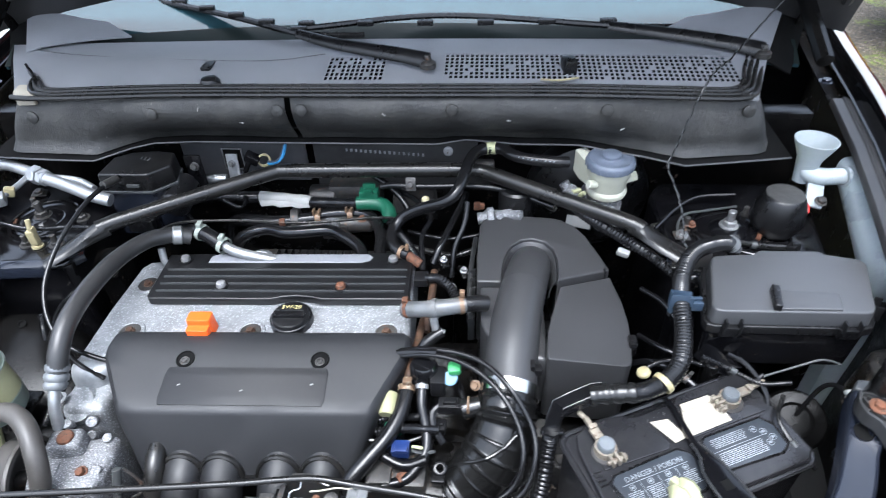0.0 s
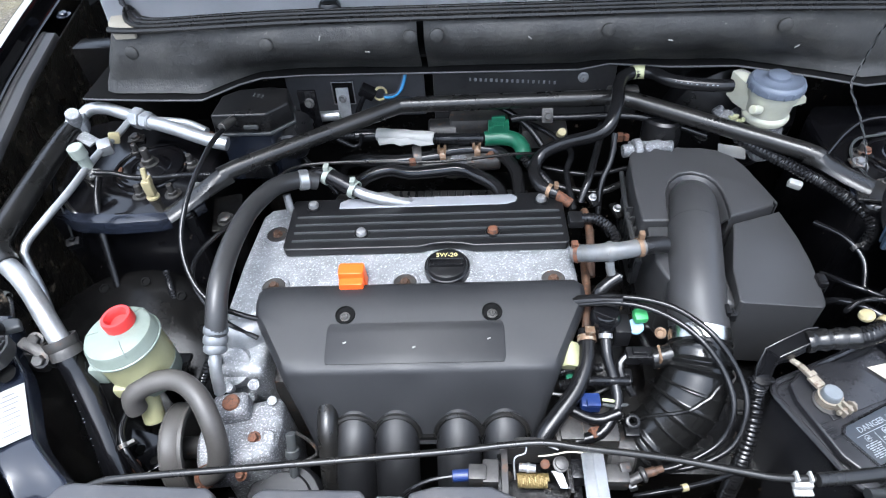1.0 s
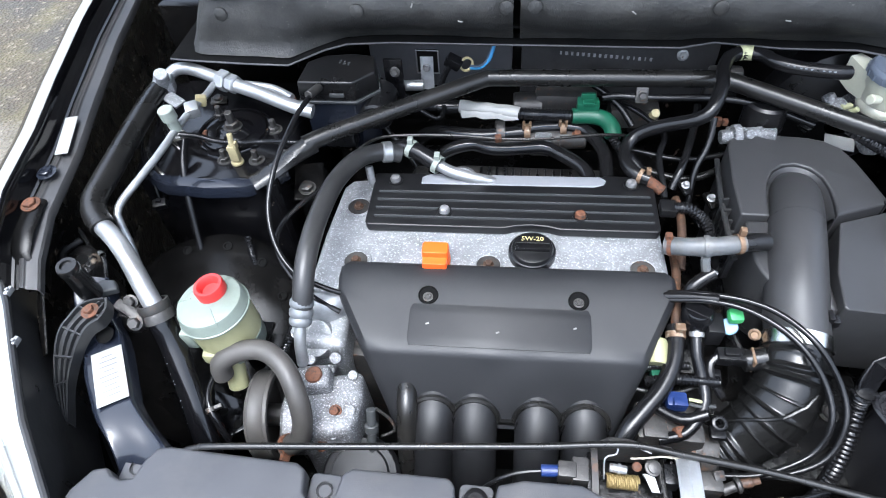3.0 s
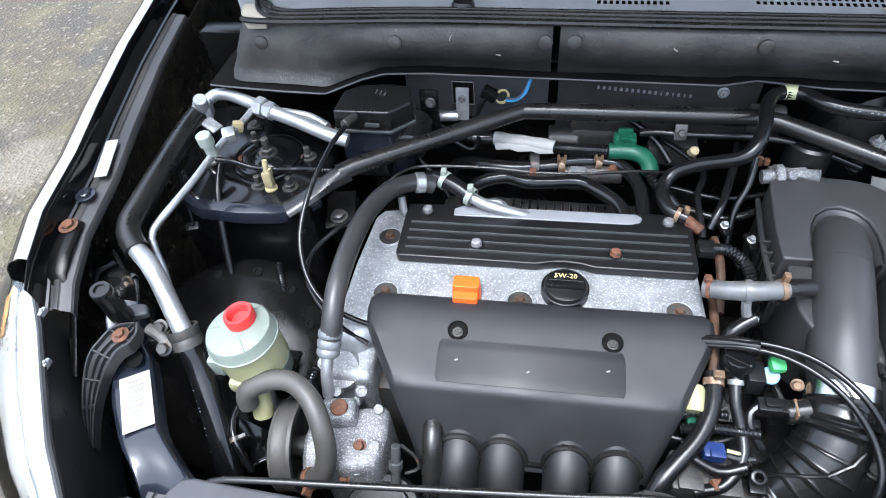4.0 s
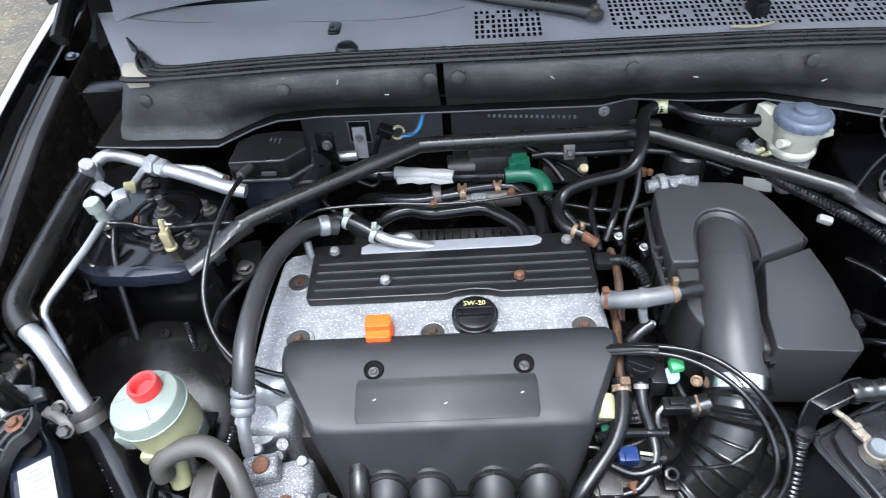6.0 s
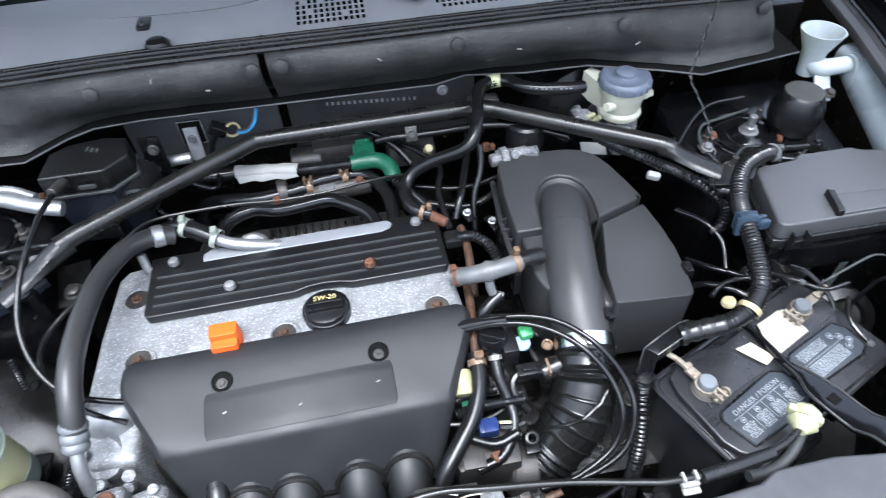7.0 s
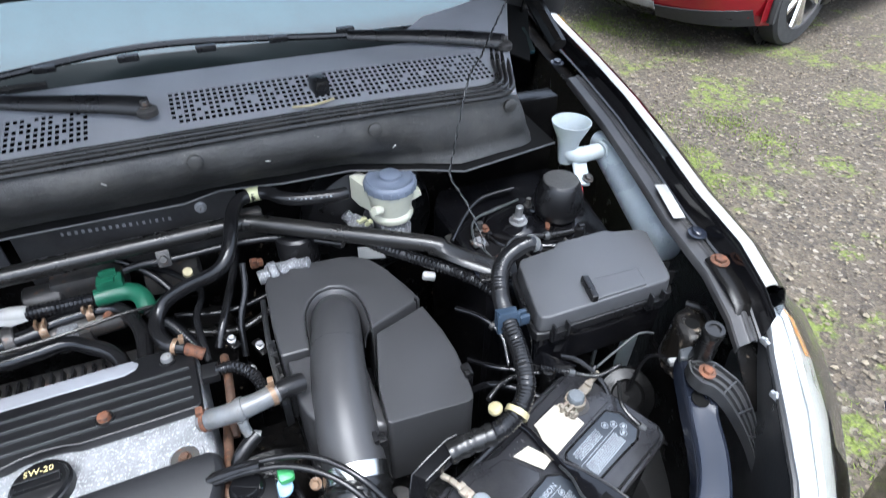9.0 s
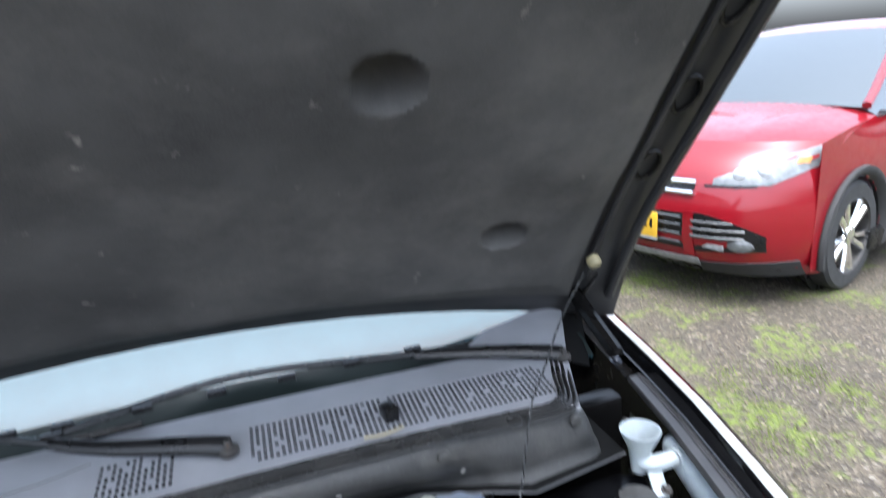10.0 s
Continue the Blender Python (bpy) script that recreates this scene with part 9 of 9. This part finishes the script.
for y in YS:
    a = abs(y) / 0.92
    x0, row = nose_x(y, 0.985), []
    for k in range(9):
        f = k / 8
        row.append((x0 + (1.22 - x0) * f, y * (1 - 0.05 * f), 0.985 + (0.15 - 0.07 * a ** 3) * f ** 0.7 + (0.012 if 0.45 < a < 0.8 else 0) * math.sin(math.pi * f)))
    hood_s.append(row)
def flank(s):
    """A side skin with its wheel openings left out."""
    bm = bmesh.new()
    xs = [0.46 + 3.94 * k / 70 for k in range(71)]
    zw = [(0.24 + 0.82 * k / 16) for k in range(17)]
    vs = {}
    for x in xs:
        top = 0.985 + 0.075 * min(1.0, (x - 0.46) / 0.76) ** 0.7
        for zk in zw:
            z = 0.24 + (zk - 0.24) * (top - 0.24) / 0.82
            w = 1 + (float(np.interp(z, (0.24, 0.4, 0.62, 0.80, 0.95, 1.06), (0.97, 1.0, 0.995, 1.01, 0.99, 0.95))) - 1) * min(1.0, (x - 0.46) / 0.7)
            vs[x, zk] = bm.verts.new((x, s * (0.92 - 0.05 * max(0, x - 3.6)) * w, z))
    for xa, xb in zip(xs, xs[1:]):
        for za, zb in zip(zw, zw[1:]):
            cx, cz = (xa + xb) / 2, (za + zb) / 2
            if min(math.hypot(cx - 0.98, cz - 0.34), math.hypot(cx - 3.55, cz - 0.34)) > 0.405:
                bm.faces.new((vs[xa, za], vs[xb, za], vs[xb, zb], vs[xa, zb]))
    bmesh.ops.delete(bm, geom=[v for v in bm.verts if not v.link_faces], context="VERTS")
    bmesh.ops.solidify(bm, geom=bm.faces[:], thickness=0.004)
    return bm


sides = [flank(1), flank(-1)]
tail = sheet([[(4.4, y, z) for z in (0.25, 0.6, 1.0, 1.1)] for y in (-0.88, 0, 0.88)], 0.004)
spart("body", join(fascia, sheet(hood_s, 0.004), *sides, tail), M_REDPAINT, suv, "glossy red bodywork")
roofz = ((1.22, 1.13, 0.80), (1.35, 1.20, 0.78), (1.75, 1.44, 0.70), (2.05, 1.58, 0.64), (2.4, 1.65, 0.62), (3.2, 1.65, 0.61), (3.9, 1.58, 0.60), (4.35, 1.15, 0.70))
spart("windshield", sheet([[(x, w * k / 5, z - 0.02 * abs(k / 5) ** 2 + (0.012 if 1.22 < x < 2.1 else 0)) for k in range(-5, 6)] for x, z, w in roofz[:4]], 0.004), M_CARGLASS, suv, "raked windshield")
spart("roof", sheet([[(x, w * k / 5, z - 0.03 * abs(k / 5) ** 3) for k in range(-5, 6)] for x, z, w in roofz[3:]], 0.004), M_REDPAINT, suv)
for s in (1, -1):
    spart("side_window", sheet([[(x, s * w, z - 0.03), (x, s * (w + (0.90 - w) * 0.5), (z - 0.03 + 1.06) / 2), (x, s * 0.89, 1.055)] for x, z, w in roofz], 0.004), M_CARGLASS, suv)
    spart("pillar", sweep([Vector((x, s * (w + 0.015), z - 0.01)) for x, z, w in roofz[:4]], 0.03, 8), M_REDPAINT, suv)
    mir = spart("mirror", box((1.45, s * 1.0, 1.10), (0.12, 0.20, 0.14), 0.04), M_REDPAINT, suv)
    spart("arch", sweep([Vector((0.98 + 0.42 * math.cos(a), s * 0.925, 0.34 + 0.42 * math.sin(a))) for a in [radians(-15 + 210 * k / 24) for k in range(25)]], 0.045, 8, flat=0.6), M_TYRE, suv, "dark plastic wheel arch")
    spart("arch", sweep([Vector((3.55 + 0.42 * math.cos(a), s * 0.925, 0.34 + 0.42 * math.sin(a))) for a in [radians(-15 + 210 * k / 24) for k in range(25)]], 0.045, 8, flat=0.6), M_TYRE, suv, "dark plastic wheel arch")
    spart("sill", box((2.2, s * 0.90, 0.28), (2.0, 0.10, 0.14), 0.03), M_BLACK, suv)
    hl = []
    for k in range(7):
        f = k / 6
        y = 0.47 + 0.42 * f
        z0, z1 = 0.765 + 0.09 * max(0.0, f - 0.7) / 0.3, 0.800 + 0.175 * f
        hl.append([(nose_x(y, z) - 0.012, s * y, z) for z in (z0, (2 * z0 + z1) / 3, (z0 + 2 * z1) / 3, z1)])
    lamp = spart("headlamp", sheet(hl, 0.006), M_LAMP, suv, "bright clear headlamp")
    spart("amber_corner", sheet([[(nose_x(y, z) - 0.02, s * y, z) for z in (0.875, 0.905)] for y in (0.815, 0.835, 0.86)], 0.004), M_AMBER, lamp)
    for yl, zl, rl in ((0.60, 0.825, 0.036), (0.70, 0.845, 0.040)):
        spart("lamp_bowl", lathe([(rl, 0), (rl * 1.05, 0.004), (rl * 0.6, 0.010), (0, 0.011)], 20, axis((nose_x(yl, zl) - 0.018, s * yl, zl), (-1, s * 0.4, 0.4))), M_PIPE, lamp, "inner lamp bowl")
    # Black strip painted in as shadow along the lamp's lower edge.
    spart("lamp_shadow", sheet([[(nose_x(y, z) - 0.010, s * y, z) for z in (0.755, 0.765)] for y in (0.42, 0.5, 0.6, 0.7)], 0.004), M_BLACK, lamp)
    pocket = []
    for k in range(7):
        f = k / 6
        y = 0.36 + 0.41 * f
        z0, z1 = 0.355 + 0.02 * f, 0.60 - 0.13 * f * f
        pocket.append([(nose_x(y, z) - 0.006, s * y, z) for z in (z0, (z0 + z1) / 2, z1)])
    pk = spart("lower_grille", sheet(pocket, 0.006), M_BLACK, suv, "dark slatted lower grille")
    for z in (0.455, 0.50, 0.545):
        spart("slat", sweep([Vector((nose_x(y, z) - 0.012, s * y, z)) for y in (0.38, 0.45, 0.55, 0.62 if z > 0.52 else 0.68)], 0.010, 6), M_CLIP, pk)
    fog = spart("fog_lamp", lathe([(0.065, 0), (0.062, 0.012), (0.04, 0.018), (0, 0.02)], 20, axis((nose_x(0.66, 0.42) - 0.004, s * 0.66, 0.415), (-1, s * 0.3, 0)) @ Matrix.Diagonal((1.25, 0.55, 1, 1))), M_LAMP, suv, "clear fog lamp")
    spart("fog_strip", box((nose_x(0.5, 0.39) - 0.008, s * 0.5, 0.40), (0.012, 0.18, 0.03), 0.004), M_CASE, fog)
    spart("red_bar", sheet([[(nose_x(y, z) - 0.014, s * y, z) for z in (0.32, 0.45, 0.60)] for y in (0.325, 0.36, 0.395)], 0.004), M_REDPAINT, suv)
up = spart("upper_grille", sheet([[(nose_x(y, z) - 0.006, y, z) for z in (0.70, 0.745, 0.79)] for y in (-0.36, -0.2, 0, 0.2, 0.36)], 0.006), M_BLACK, suv)
for z in (0.713, 0.772):
    spart("chrome_bar", sweep([Vector((nose_x(y, z) - 0.014, y, z)) for y in (-0.37, -0.2, 0, 0.2, 0.37)], 0.016, 8), M_CHROME, up, "bright chrome bar")
spart("badge", lathe([(0.07, 0), (0.066, 0.008), (0, 0.01)], 24, axis((nose_x(0, 0.745) - 0.02, 0, 0.745), (-1, 0, 0)) @ Matrix.Diagonal((0.55, 1.2, 1, 1))), M_BLUE, up, "plain oval badge")
cg = spart("centre_grille", sheet([[(nose_x(y, z) - 0.006, y, z) for z in (0.36, 0.47, 0.585)] for y in (-0.32, -0.16, 0, 0.16, 0.32)], 0.006), M_BLACK, suv)
for z in (0.40, 0.455, 0.51, 0.56):
    spart("slat", sweep([Vector((nose_x(y, z) - 0.012, y, z)) for y in (-0.31, 0, 0.31)], 0.010, 6), M_CLIP, cg)
spart("skid_plate", sheet([[(nose_x(y, z) - 0.012, y, z) for z in (0.265, 0.285, 0.31)] for y in (-0.42, -0.2, 0, 0.2, 0.42)], 0.006), M_CASE, suv, "silver lower trim")
spart("lower_lip", sheet([[(nose_x(y, z) - 0.004, y, z) for z in (0.20, 0.23, 0.255)] for y in YS[2:-2]], 0.006), M_BLACK, suv)
for s in (1, -1):
    clad = [0.40 + 0.48 * k / 8 for k in range(9)]
    spart("cladding", sheet([[(nose_x(y, z) - 0.008, s * y, z) for z in (0.20, 0.24, 0.285 + 0.05 * (y - 0.40))] for y in clad], 0.006), M_TYRE, suv, "black lower cladding")
pl = spart("number_plate", box((-0.03, 0.0, 0.49), (0.012, 0.31, 0.16), 0.004), M_PLATEY, suv, "yellow number plate")
for k in range(6):
    spart("plate_bar", box((-0.038, -0.11 + 0.044 * k, 0.50), (0.003, 0.02, 0.06), 0), M_BLACK, pl)
spart("plate_frame", box((-0.028, 0.0, 0.402), (0.012, 0.31, 0.018), 0.002), M_LABEL, pl)
spart("underbody", box((2.3, 0, 0.33), (3.9, 1.6, 0.16), 0.03), M_BLACK, suv)


def wheel(x, s):
    w = spart("wheel", lathe([(0.22, -0.11), (0.32, -0.115), (0.345, -0.09), (0.350, -0.03), (0.350, 0.03), (0.345, 0.09), (0.325, 0.11), (0.245, 0.112), (0.238, 0.10), (0.235, 0.0)], 48, axis((x, s * 0.815, 0.35), (0, s, 0))), M_TYRE, suv, "black tyre on a bright alloy rim")
    # Dark steel puts the rim well's shadow into its colour.
    rim = spart("rim", lathe([(0.245, 0.108), (0.238, 0.112), (0.228, 0.104), (0.222, 0.02), (0.05, 0.03), (0.0, 0.03)], 48, axis((x, s * 0.815, 0.35), (0, s, 0))), M_DKSTEEL, w, "rim well darkened for its shadow")
    for k in range(10):
        a = 2 * math.pi * k / 10 + (0.10 if k % 2 else -0.10)
        c, q = math.cos(a), math.sin(a)
        spart("spoke", loft([[(x + r * c - t * q, s * (0.815 + d), 0.35 + r * q + t * c) for t, d in ((-h, e), (-h * 0.6, e + 0.015), (h * 0.6, e + 0.015), (h, e))] for r, h, e in ((0.04, 0.020, 0.075), (0.13, 0.020, 0.085), (0.232, 0.026, 0.092))]), M_CHROME, w, "polished spoke")
    spart("hub_cap", lathe([(0.06, 0.08), (0.055, 0.10), (0.03, 0.105), (0, 0.106)], 24, axis((x, s * 0.815, 0.35), (0, s, 0))), M_CHROME, w)


for x in (0.98, 3.55):
    for s in (1, -1):
        wheel(x, s)
        spart("wheel_well", lathe([(0.40, 0.0), (0.40, 0.006), (0, 0.006)], 32, axis((x, s * 0.80, 0.36), (0, s, 0))), M_BLACK, suv)

# ---- loose stones and grass on the ground ----
rs = np.random.RandomState(5)


def stones(n, box_, r0, r1, seed):
    """Small faceted pebbles scattered over a rectangle, as one mesh."""
    g = np.random.RandomState(seed)
    base = np.array([(1, 0, 0), (-1, 0, 0), (0, 1, 0), (0, -1, 0), (0, 0, 1), (0, 0, -0.6), (0.6, 0.6, 0.55), (-0.6, 0.6, 0.55), (-0.6, -0.6, 0.55), (0.6, -0.6, 0.55)])
    tri = [(4, 6, 7), (4, 7, 8), (4, 8, 9), (4, 9, 6), (0, 6, 9), (2, 7, 6), (1, 8, 7), (3, 9, 8), (0, 2, 6), (2, 1, 7), (1, 3, 8), (3, 0, 9), (5, 2, 0), (5, 1, 2), (5, 3, 1), (5, 0, 3)]
    vs, fs = [], []
    for i in range(n):
        r = r0 + (r1 - r0) * g.rand() ** 3
        s = base * (r * np.array((1, 1, 0.6)) * (0.6 + 0.7 * g.rand(3))) * (0.8 + 0.4 * g.rand(10, 1))
        a = g.rand() * 6.28
        rot = np.array(((math.cos(a), -math.sin(a), 0), (math.sin(a), math.cos(a), 0), (0, 0, 1)))
        p = s @ rot.T + (box_[0] + (box_[1] - box_[0]) * g.rand(), box_[2] + (box_[3] - box_[2]) * g.rand(), r * 0.1 + 0.004)
        k = len(vs)
        vs += p.tolist()
        fs += [(a_ + k, b_ + k, c_ + k) for a_, b_, c_ in tri]
    me = bpy.data.meshes.new("gravel")
    me.from_pydata(vs, [], fs)
    return me


def island_mat(name, a, b, rough=0.9):
    m = bpy.data.materials.new(name)
    m.use_nodes = True
    nt = m.node_tree
    geo = nt.nodes.new("ShaderNodeNewGeometry")
    mx = nt.nodes.new("ShaderNodeMix")
    mx.data_type = "RGBA"
    mx.inputs[6].default_value, mx.inputs[7].default_value = (*a, 1), (*b, 1)
    nt.links.new(geo.outputs["Random Per Island"], mx.inputs[0])
    nt.links.new(mx.outputs[2], nt.nodes["Principled BSDF"].inputs["Base Color"])
    nt.nodes["Principled BSDF"].inputs["Roughness"].default_value = rough
    return m


M_STONE = island_mat("loose_stone", (0.040, 0.031, 0.020), (0.164, 0.139, 0.097))
M_GRASS = island_mat("moss_and_grass", (0.045, 0.068, 0.010), (0.135, 0.170, 0.024))
for name, n, area, r0, r1, seed in (("gravel", 14000, (0.9, 4.6, 0.3, 4.2), 0.003, 0.012, 1), ("gravel", 5000, (-4.5, -0.95, 0.3, 5.0), 0.002, 0.006, 2)):
    me = stones(n, area, r0, r1, seed)
    me.materials.append(M_STONE)
    tagged(new(name, me), "loose grey and brown gravel stones on the ground", "gravel", kind="stuff")


def grass():
    g = np.random.RandomState(9)
    vs, fs = [], []
    for c in range(420):
        cx, cy = 0.95 + 3.5 * g.rand(), 0.2 + 3.9 * g.rand()
        if noise.noise((cx * 1.1, cy * 1.1, 7.0)) < 0.12:
            continue
        spread = 0.03 + 0.10 * g.rand()
        for i in range(int(70 + 130 * g.rand())):
            x, y = cx + spread * g.randn(), cy + spread * g.randn()
            a, h, w = g.rand() * 6.28, 0.005 + 0.012 * g.rand(), 0.0012 + 0.002 * g.rand()
            dx, dy = math.cos(a) * w, math.sin(a) * w
            lx, ly = 0.006 * g.randn(), 0.006 * g.randn()
            k = len(vs)
            vs += [(x - dx, y - dy, 0.0), (x + dx, y + dy, 0.0), (x + lx + dx * 0.5, y + ly + dy * 0.5, h * 0.8), (x + lx * 1.5, y + ly * 1.5, h)]
            fs += [(k, k + 1, k + 2), (k, k + 2, k + 3)]
    me = bpy.data.meshes.new("grass")
    me.from_pydata(vs, [], fs)
    me.materials.append(M_GRASS)
    tagged(new("grass", me), "low green moss and grass tufts in the gravel", "grass", kind="stuff")


grass()
